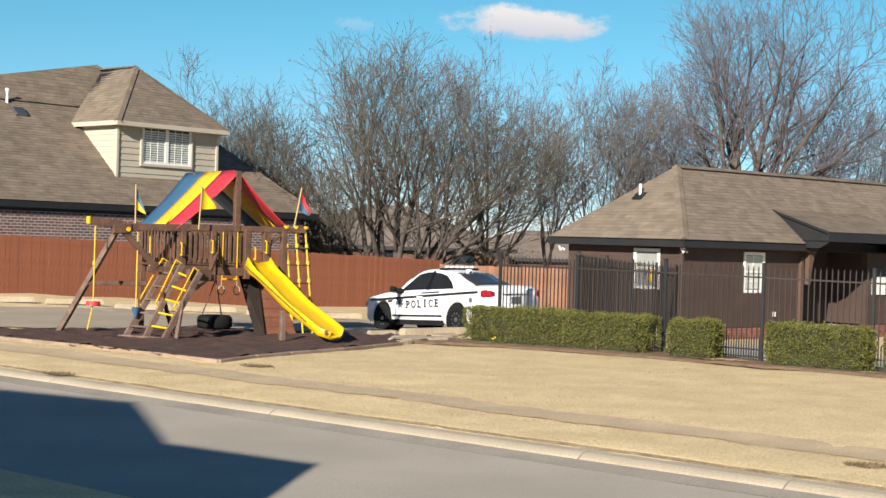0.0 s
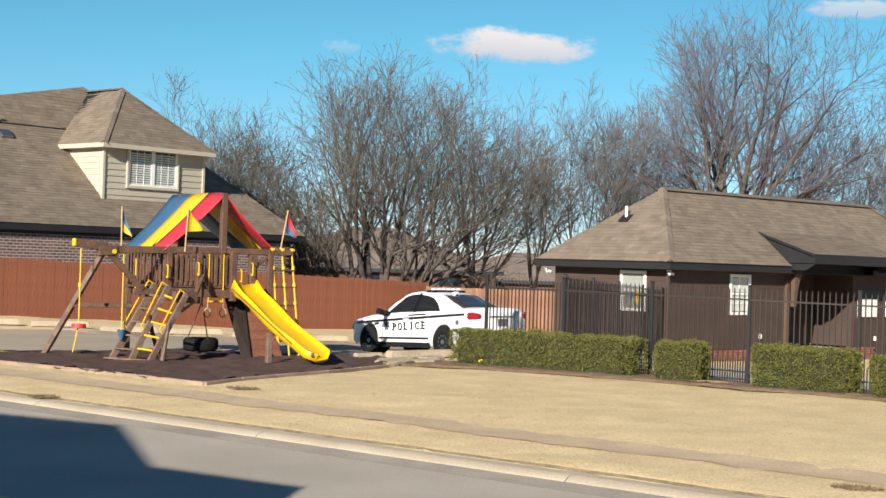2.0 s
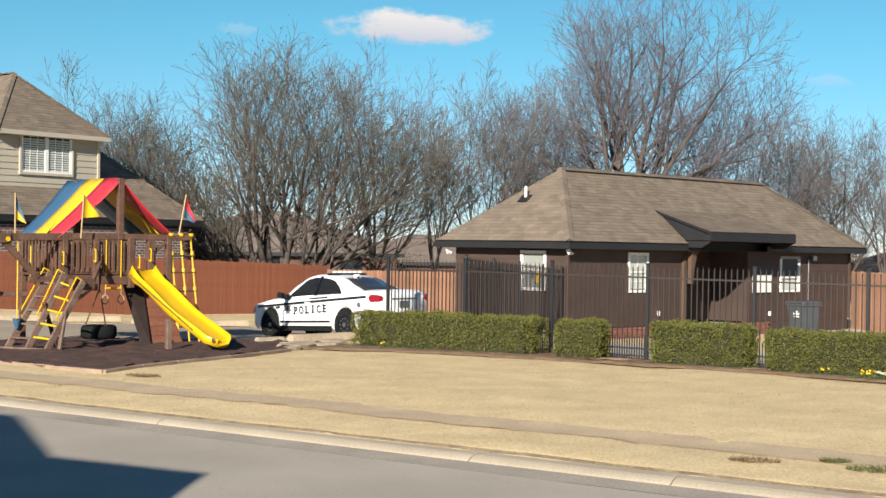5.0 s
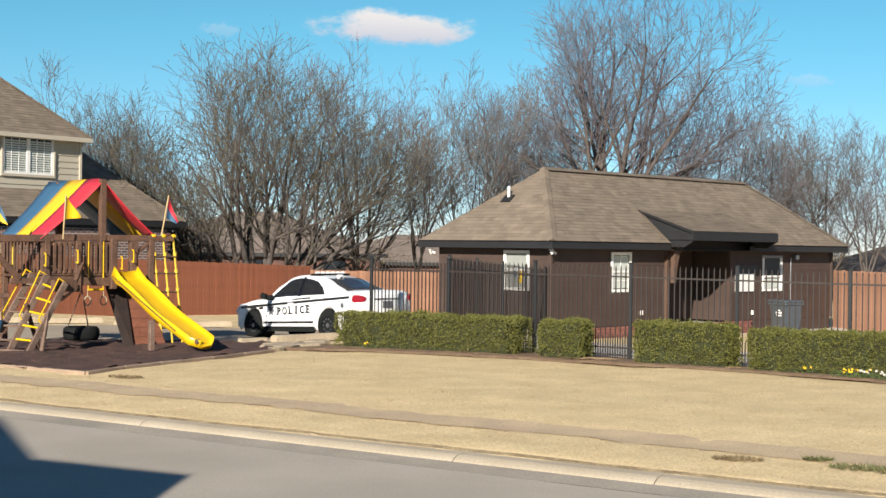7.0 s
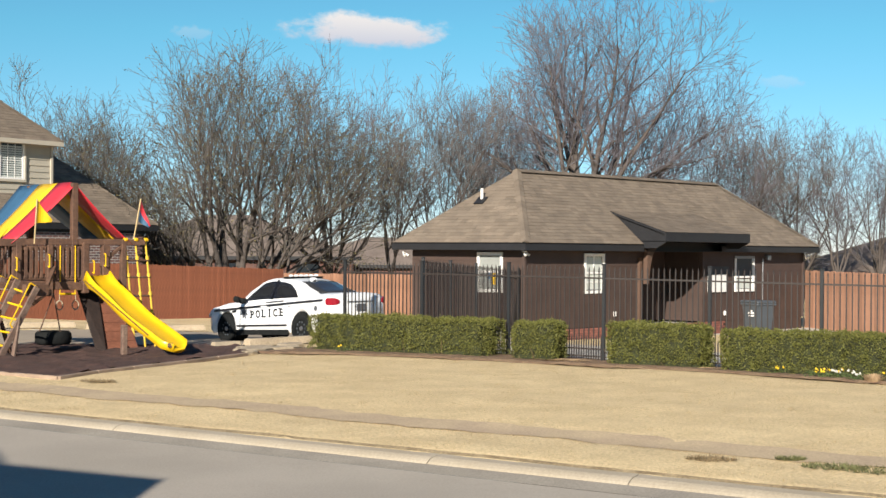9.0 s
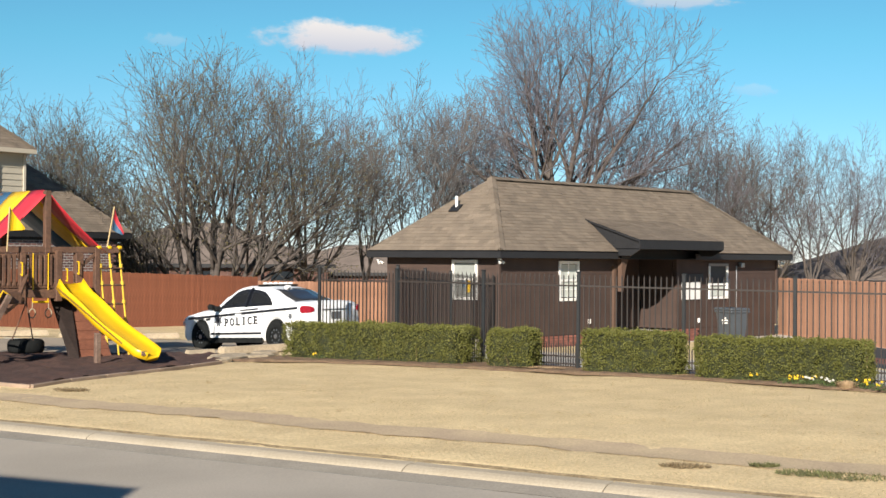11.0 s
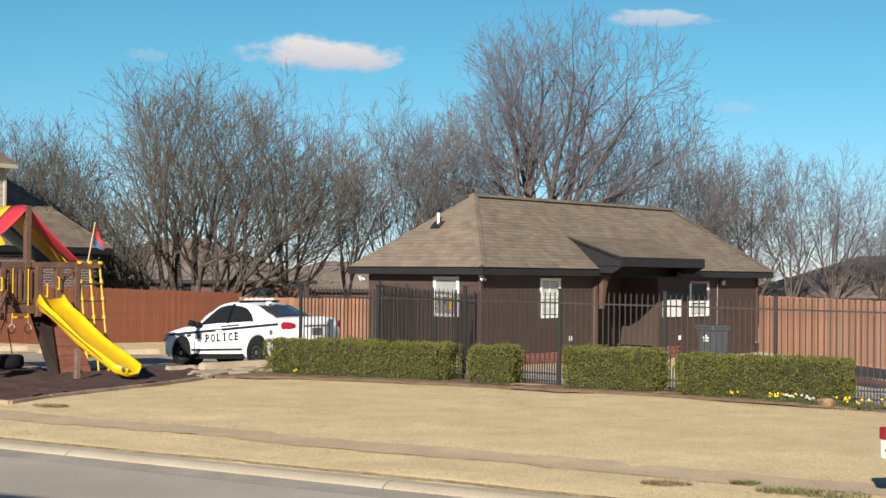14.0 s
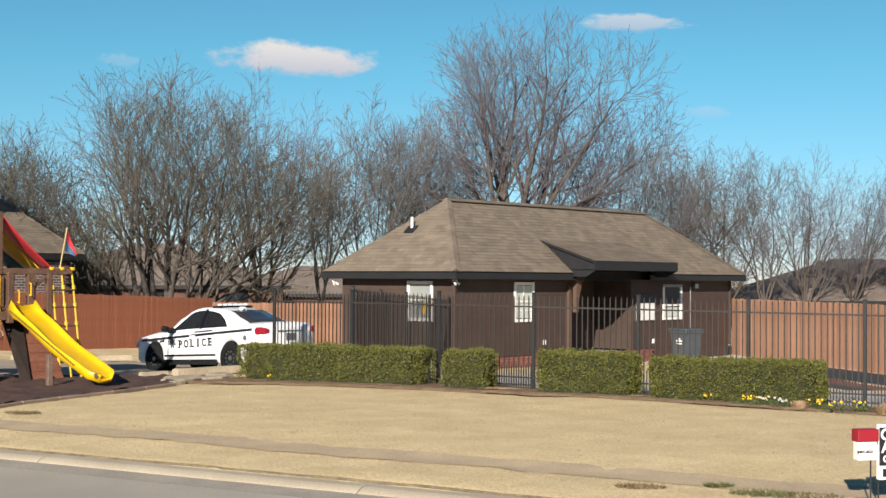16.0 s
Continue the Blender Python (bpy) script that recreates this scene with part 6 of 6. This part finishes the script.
for k in range(n):
    for j in range(len(prof_)):
        bm_.faces.new((ring[k][j - 1], ring[k][j], ring[k - 1][j], ring[k - 1][j - 1]))
bmesh.ops.recalc_face_normals(bm_, faces=bm_.faces[:])
part("tyre", bm_, M_RUBBER, tire, "", True)
for k in range(3):
    a = k * 2.094 + 0.6
    part("rope", rod((.27 * math.cos(a), .27 * math.sin(a), 0.22), (0, 0, 0.98), 0.012, n=6), M_PLAYWOOD, tire)
part("rope", rod((0, 0, 0.98), (0, 0, 1.86), 0.014, n=6), M_PLAYWOOD, tire)
trap = hung("trapeze_bar", -0.21, -0.05, 1.14, "yellow trapeze bar with two hanging rings", "swing")
part("bar", rod((-0.17, 0, 0), (0.17, 0, 0), 0.022, n=8), M_YELLOW, trap)
for s in (-1, 1):
    part("chain", rod((s * .16, 0, 0), (s * .16, 0, 0.95), 0.012, n=6), M_YELLOW, trap)
    bm_ = bmesh.new()
    for k in range(10):
        a, b = k * .6283, (k + 1) * .6283
        add_rod(bm_, (s * .17 + .07 * math.sin(a), 0, -.22 + .09 * math.cos(a)), (s * .17 + .07 * math.sin(b), 0, -.22 + .09 * math.cos(b)), .013, n=6)
    add_rod(bm_, (s * .17, 0, -.13), (s * .17, 0, 0), .008, n=6)
    part("ring", bm_, M_STONE, trap)
rs = hung("disc_rope_swing", -3.02, 0.0, 0.66, "yellow rope swing with a red disc seat", "swing")
part("rope", rod((0, 0, 0), (0, 0, 1.46), 0.014, n=8), M_ROPE, rs)
part("disc", rod((0, 0, -.04), (0, 0, .03), 0.14, 0.13, 20), M_RED, rs, "red disc seat")
part("rope_tail", rod((0, 0, 0), (-0.10, 0, -0.5), 0.013, n=8), M_ROPE, rs)
part("rope_knot", rod((0, 0, .72), (0, 0, .80), 0.035, n=8), M_ROPE, rs)
rs = hung("climbing_rope", -2.16, 0.0, 0.48, "yellow climbing rope with a blue weight", "rope")
part("rope", rod((0, 0, 0), (0, 0, 1.62), 0.014, n=8), M_ROPE, rs)
part("weight", rod((0, 0, -.10), (0, 0, .10), 0.03, 0.085, 12), M_BLUE, rs, "blue plastic weight")
rs = hung("spare_rope", -1.86, 0.1, 1.28, "short yellow rope under the swing beam", "rope")
part("rope", rod((0, 0, 0), (0, 0, 0.82), 0.014, n=8), M_ROPE, rs)

# ---- far houses, clouds ----
M_FARROOF = mat("weathered tan shingle", (0.215, 0.172, 0.145), 0.95, 0.2, 1.2, 12, 0.3, spec=0.1)


def far_house(az, d, w, deep, eave, ridge, rz, label):
    x, y = polar(az, d)
    t = thing("distant_house", label, "house", (x, y, ground_z(x, y)), rz)
    part("wall", box((0, 0, eave / 2), (w - .8, deep - .8, eave)), M_BRICK, t)
    a, b, c, e = (Vector((sx * w / 2, sy * deep / 2, eave)) for sx, sy in ((-1, -1), (1, -1), (1, 1), (-1, 1)))
    p, q = Vector((-w / 2 + deep / 2, 0, ridge)), Vector((w / 2 - deep / 2, 0, ridge))
    bm_ = bmesh.new()
    for pts in ((a, b, q, p), (c, e, p, q), (b, c, q), (e, a, p), (a, e, c, b)):
        poly(bm_, pts)
    bmesh.ops.remove_doubles(bm_, verts=bm_.verts[:], dist=1e-4)
    bmesh.ops.recalc_face_normals(bm_, faces=bm_.faces[:])
    part("roof", bm_, M_FARROOF, t, "brown shingle hip roof")
    part("fascia", box((0, -deep / 2, eave - .1), (w, .06, .2)), M_BLACK, t)
    for k in range(3):
        part("window", box((-w * .3 + k * w * .3, -deep / 2 + .38, eave * .55), (1.2, .06, 1.2)), M_GLASS, t)


far_house(64.9, 84, 14, 11, 1.6, 3.9, -35, "brown-roofed house far behind the trees")
far_house(37.5, 84, 14.5, 12, 2.2, 4.55, -37.5, "brown-roofed house seen between the trunks")
far_house(46.4, 92, 21, 10, 1.7, 3.4, -46, "low brown-roofed house far behind the cedar fence")


def cloud(az, el, d, w, h, dense, seed, label):
    m = bpy.data.materials.new("cloud")
    m.use_nodes = True
    n, l = m.node_tree.nodes, m.node_tree.links
    n.clear()
    out, em, tr, mix = n.new("ShaderNodeOutputMaterial"), n.new("ShaderNodeEmission"), n.new("ShaderNodeBsdfTransparent"), n.new("ShaderNodeMixShader")
    tc, mp, ns, gr = n.new("ShaderNodeTexCoord"), n.new("ShaderNodeMapping"), n.new("ShaderNodeTexNoise"), n.new("ShaderNodeTexGradient")
    gr.gradient_type = "SPHERICAL"
    ns.inputs["Scale"].default_value, ns.inputs["Detail"].default_value, ns.inputs["Roughness"].default_value = 2.6, 6, 0.62
    mp.inputs["Location"].default_value = (seed, seed * .7, 0)
    mp.inputs["Scale"].default_value = (1.3, 0.5, 1)
    l.new(tc.outputs["Object"], mp.inputs["Vector"]), l.new(mp.outputs[0], ns.inputs["Vector"])
    l.new(tc.outputs["Object"], gr.inputs["Vector"])
    add, rg = n.new("ShaderNodeMath"), n.new("ShaderNodeMapRange")
    add.operation = "MULTIPLY_ADD"
    add.inputs[1].default_value = 1.1
    l.new(ns.outputs["Fac"], add.inputs[0]), l.new(gr.outputs["Fac"], add.inputs[2])
    rg.interpolation_type = "SMOOTHSTEP"
    rg.inputs["From Min"].default_value, rg.inputs["From Max"].default_value = 0.78, 1.16
    rg.inputs["To Max"].default_value = dense
    l.new(add.outputs[0], rg.inputs["Value"])
    edge = n.new("ShaderNodeMapRange")
    edge.inputs["From Max"].default_value = 0.25
    edge.interpolation_type = "SMOOTHSTEP"
    l.new(gr.outputs["Fac"], edge.inputs["Value"])
    mul = n.new("ShaderNodeMath")
    mul.operation = "MULTIPLY"
    l.new(rg.outputs[0], mul.inputs[0]), l.new(edge.outputs[0], mul.inputs[1])
    sep, sh, cr = n.new("ShaderNodeSeparateXYZ"), n.new("ShaderNodeMath"), n.new("ShaderNodeValToRGB")
    sh.operation = "MULTIPLY_ADD"
    sh.inputs[1].default_value, sh.inputs[2].default_value = 0.9, 0.55
    l.new(tc.outputs["Object"], sep.inputs[0]), l.new(sep.outputs["Y"], sh.inputs[0]), l.new(sh.outputs[0], cr.inputs["Fac"])
    cr.color_ramp.elements[0].color, cr.color_ramp.elements[1].color = (0.34, 0.36, 0.42, 1), (0.50, 0.48, 0.47, 1)
    l.new(cr.outputs[0], em.inputs["Color"])
    l.new(mul.outputs[0], mix.inputs[0]), l.new(tr.outputs[0], mix.inputs[1]), l.new(em.outputs[0], mix.inputs[2]), l.new(mix.outputs[0], out.inputs["Surface"])
    bm_ = bmesh.new()
    poly(bm_, [(-1, -1, 0), (1, -1, 0), (1, 1, 0), (-1, 1, 0)])
    ob = link("cloud", bm_, m)
    x, y = polar(az, d)
    eye = Vector((x, y, EYE + d * math.tan(radians(el))))
    ob.matrix_basis = look(eye, eye * 2 - Vector((0, 0, EYE))) @ Matrix.Rotation(radians(-2), 4, "Z") @ Matrix.Diagonal((w / 2, h / 2, 1, 1))
    return tagged(ob, label, "cloud", "", "structure")


cloud(43.0, 8.7, 1500, 232, 52, 1.0, 3.1, "small white fair-weather cloud with soft edges")
cloud(56.2, 10.15, 1500, 165, 28, 0.62, 7.7, "thin white cloud streak")
cloud(36.1, 8.45, 1500, 62, 20, 0.18, 5.2, "faint wisp of cloud")
cloud(59.2, 6.65, 1500, 70, 20, 0.18, 1.4, "faint wisp of cloud near the tree tops")

# ---- the house on the near side of the street, which shades the road ----
near = thing("near_house", "brick house on the near side of the street", "house")
TX, TY, TE = math.sin(SUN_AZ + math.pi), math.cos(SUN_AZ + math.pi), math.tan(SUN_EL)


def back_up(x, y, k):
    """The point that throws its shadow on the road at x, y, from k metres off."""
    return Vector((x - TX * k, y - TY * k, -0.235 + TE * k))


outline = [back_up(5.2, 27.0, 16.5), back_up(9.25, 17.33, 15.5), back_up(7.78, 13.84, 11.5), back_up(8.39, 11.87, 10.5), back_up(6.98, 10.57, 9.0)]
foot_ = [Vector((p.x, p.y, 0.3)) for p in outline]
back = Vector((-TX, -TY, 0)) * 5
part("gable_wall", slab(outline + foot_[::-1], back), M_BRICK, near)
for a, b in zip(outline, outline[1:]):
    part("roof", slab([a, b, b + back, a + back], (0, 0, -0.10)), M_SHINGLE, near)

# ---- bin by the pool house ----
bin_ = thing("wheeled_bin", "dark grey wheeled bin with white markings beside the pool house", "bin", (36.75, 22.6, PZ), -20)
bm = bmesh.new()
lo = [bm.verts.new((sx * .24, sy * .28, .06)) for sx, sy in ((-1, -1), (1, -1), (1, 1), (-1, 1))]
hi = [bm.verts.new((sx * .32, sy * .38, 1.05)) for sx, sy in ((-1, -1), (1, -1), (1, 1), (-1, 1))]
bm.faces.new(lo[::-1]), bm.faces.new(hi)
for k in range(4):
    bm.faces.new((lo[k - 1], lo[k], hi[k], hi[k - 1]))
bmesh.ops.recalc_face_normals(bm, faces=bm.faces[:])
bmesh.ops.bevel(bm, geom=bm.edges[:], offset=.03, segments=2, affect="EDGES")
part("body", bm, M_BIN, bin_)
part("rim", box((0, 0, 1.05), (.70, .82, .07), None, .02), M_BIN, bin_)
part("lid", box((0, .02, 1.12), (.70, .86, .09), None, .035), M_BIN, bin_)
part("handle", rod((-.28, .46, 1.04), (.28, .46, 1.04), .02), M_BIN, bin_)
for s in (-1, 1):
    part("wheel", rod((s * .27, .30, .13), (s * .33, .30, .13), .13, n=18), M_RUBBER, bin_)
for k, (z, w) in enumerate(((.86, .12), (.80, .26), (.72, .22))):
    part("marking", box((-.312 - (z - .8) * .08, -.06, z), (.012, w, .045), Euler((0, .08, 0)).to_matrix()), M_WHITE, bin_, "white marking bar")

# ---- sign and brochure box by the street ----
sg = thing("yard_sign", "white yard sign with dark bars on a thin metal frame", "sign", (12.98, 5.87, ground_z(13, 5.9)), -32)
z0 = -ground_z(13, 5.9)
part("backing", box((.29, .012, z0 + .46), (.62, .02, .52), None, .004), M_WHITE, sg, "white sign backing")
part("panel", box((.29, -.004, z0 + .51), (.58, .02, .36), None, .004), M_DECAL, sg, "black upper panel")
for ch, z, size in (("O", .575, .15), ("A", .455, .15), ("O", .365, .085)):
    lettering("letter", ch, size, pose(.065, -.016, z0 + z, 90, 0, 0), M_WHITE, sg, .004)["label"] = "white capital letter"
for z, h, w in ((.625, .09, .40), (.505, .09, .40), (.395, .055, .40)):
    part("text_bar", box((.34, -.016, z0 + z), (w, .006, h)), M_WHITE, sg, "white bar of lettering")
part("number_strip", box((.27, -.012, z0 + .265), (.58, .02, .13)), M_WHITE, sg)
part("text_bar", box((.27, -.026, z0 + .265), (.50, .004, .075)), M_DECAL, sg, "dark bar in place of a number")
for x in (0.0, .58):
    part("leg", rod((x, 0.02, -.05), (x, 0.02, z0 + .66), .008), M_IRON, sg)
ib = thing("brochure_box", "red and white brochure box beside the yard sign", "box", (12.80, 5.93, ground_z(13, 5.9)), -32)
part("case", box((0, 0, z0 + .485), (.20, .09, .18), None, .006), M_WHITE, ib, "white case")
part("lid", box((0, -.005, z0 + .63), (.225, .12, .115), None, .008), M_SIGNRED, ib, "red lid")
it = lettering("lettering", "INFO-BOX", 0.036, pose(-.025, -.048, z0 + .465, 90, 0, 0), M_DECAL, ib, 0.001)
it["label"] = "black words INFO BOX"
part("stake", rod((.08, .03, -.05), (.08, .03, z0 + .4), .008), M_IRON, ib)

# ---- bedding flowers, cut grasses ----
def flower_clump(x, y, n, cols, seed, label):
    rnd_ = random.Random(seed)
    t = thing("pansy_clump", label, "flowers", (x, y, ground_z(x, y) + .04), 0, group="bedding flowers")
    bm_ = bmesh.new()
    for _ in range(n * 14):
        p = Vector((rnd_.gauss(0, .11), rnd_.gauss(0, .11), rnd_.uniform(0, .09)))
        a = Vector((rnd_.gauss(0, 1), rnd_.gauss(0, 1), rnd_.gauss(0, .6))).normalized() * .024
        b = a.orthogonal().normalized() * .014
        poly(bm_, [p - a, p + b, p + a, p - b])
    tagged(part("leaves", bm_, M_FLOWERL, t), kind="stuff")
    for _ in range(n):
        bm_ = bmesh.new()
        c = Vector((rnd_.gauss(0, .08), rnd_.gauss(0, .08), rnd_.uniform(.08, .15)))
        f = Vector((-.6 + rnd_.gauss(0, .3), -.6 + rnd_.gauss(0, .3), .55)).normalized()
        u = f.orthogonal().normalized()
        w = f.cross(u)
        for k in range(5):
            a = k * 1.2566
            d_ = u * math.cos(a) + w * math.sin(a)
            e_ = u * -math.sin(a) + w * math.cos(a)
            poly(bm_, [c + f * .004 * k, c + d_ * .015 + e_ * .011 + f * .012, c + d_ * .023 + f * .004 * k, c + d_ * .015 - e_ * .011 + f * .012])
        part("blossom", bm_, rnd_.choice(cols), t)


for k, (x, y, n, cols, lb_) in enumerate((
        (21.46, 15.97, 4, [M_FLOWERY], "yellow pansy at the foot of the hedge"), (19.3, 21.4, 2, [M_FLOWERY], "single yellow pansy at the foot of the hedge"),
        (21.75, 12.95, 6, [M_FLOWERY], "yellow pansies in the bark bed"), (21.5, 12.05, 9, [M_FLOWERY], "yellow pansies in the bark bed"), (21.52, 11.75, 8, [M_FLOWERY, M_FLOWERW], "yellow and white pansies in the bark bed"),
        (21.5, 11.42, 7, [M_FLOWERW], "white pansies in the bark bed"), (21.55, 10.75, 9, [M_FLOWERY], "yellow pansies in the bark bed"), (21.35, 10.4, 6, [M_FLOWERY], "yellow pansies in the bark bed"), (21.65, 10.1, 9, [M_FLOWERY], "yellow pansies in the bark bed"))):
    flower_clump(x, y, n, cols, k + 60, lb_)


def cut_tuft(x, y, r, seed, tall=1.0):
    rnd_ = random.Random(seed)
    bm_ = bmesh.new()
    for _ in range(420):
        a, q = rnd_.uniform(0, 6.283), r * .7 * math.sqrt(rnd_.random())
        b = Vector((q * math.cos(a), q * math.sin(a), 0))
        tip = b * 1.45 + Vector((rnd_.gauss(0, .02), rnd_.gauss(0, .02), r * tall * rnd_.uniform(.55, .85) * (1 - (q / r) ** 2 * .7)))
        s = Vector((-math.sin(a), math.cos(a), 0)) * .006
        poly(bm_, [b - s, b + s, tip + s * .5, tip - s * .5])
    ob = link("cut_grass_tuft", bm_, M_CUT)
    ob.location = (x, y, ground_z(x, y) + .03)
    tagged(ob, "brown ornamental grass cut back to a low tuft", "grass tuft", "cut grass tufts")


for k, (x, y, r, tall) in enumerate(((21.45, 11.05, .19, .9), (21.6, 9.62, .28, .8), (20.8, 17.1, .34, .15), (20.9, 16.75, .36, .13), (20.75, 17.5, .3, .15), (21.55, 14.4, .3, .13))):
    cut_tuft(x, y, r, k, tall)


def lawn_tuft(x, y, r, seed, material, label):
    """A low, loose patch of longer blades in the mown lawn."""
    rnd_ = random.Random(seed)
    bm_ = bmesh.new()
    for _ in range(420):
        a, q = rnd_.uniform(0, 6.283), r * math.sqrt(rnd_.random())
        b = Vector((q * math.cos(a) * 1.3, q * math.sin(a) * .8, 0))
        c = rnd_.uniform(0, 6.283)
        tip = b + Vector((math.cos(c) * .05, math.sin(c) * .05, rnd_.uniform(.012, .05)))
        s = Vector((-math.sin(c), math.cos(c), 0)) * .006
        poly(bm_, [b - s, b + s, tip])
    ob = link("lawn_tuft", bm_, material)
    ob.matrix_basis = pose(x, y, ground_z(x, y) + 0.03, 0, 0, -60)
    tagged(ob, label, "grass tuft", "tufts in the lawn")


M_DRYWEED = mat("dry brown weeds", (0.30, 0.22, 0.12), 0.95, 0.4, 8, 60, 0.4)
for k, (x, y, r, m_, lb_) in enumerate((
        (12.35, 19.3, .22, M_DRYWEED, "flat brown weeds in the dry lawn"), (9.3, 19.9, .2, M_DRYWEED, "flat brown weeds in the dry lawn"),
        (12.45, 8.2, .2, M_DRYWEED, "brown and green weeds beside the kerb"), (12.86, 7.05, .24, M_WEED, "green weeds growing through the dry lawn"),
        (12.95, 6.6, .28, M_WEED, "green weeds growing through the dry lawn"), (13.0, 7.6, .12, M_WEED, "green weeds growing through the dry lawn"))):
    lawn_tuft(x, y, r, k + 90, m_, lb_)
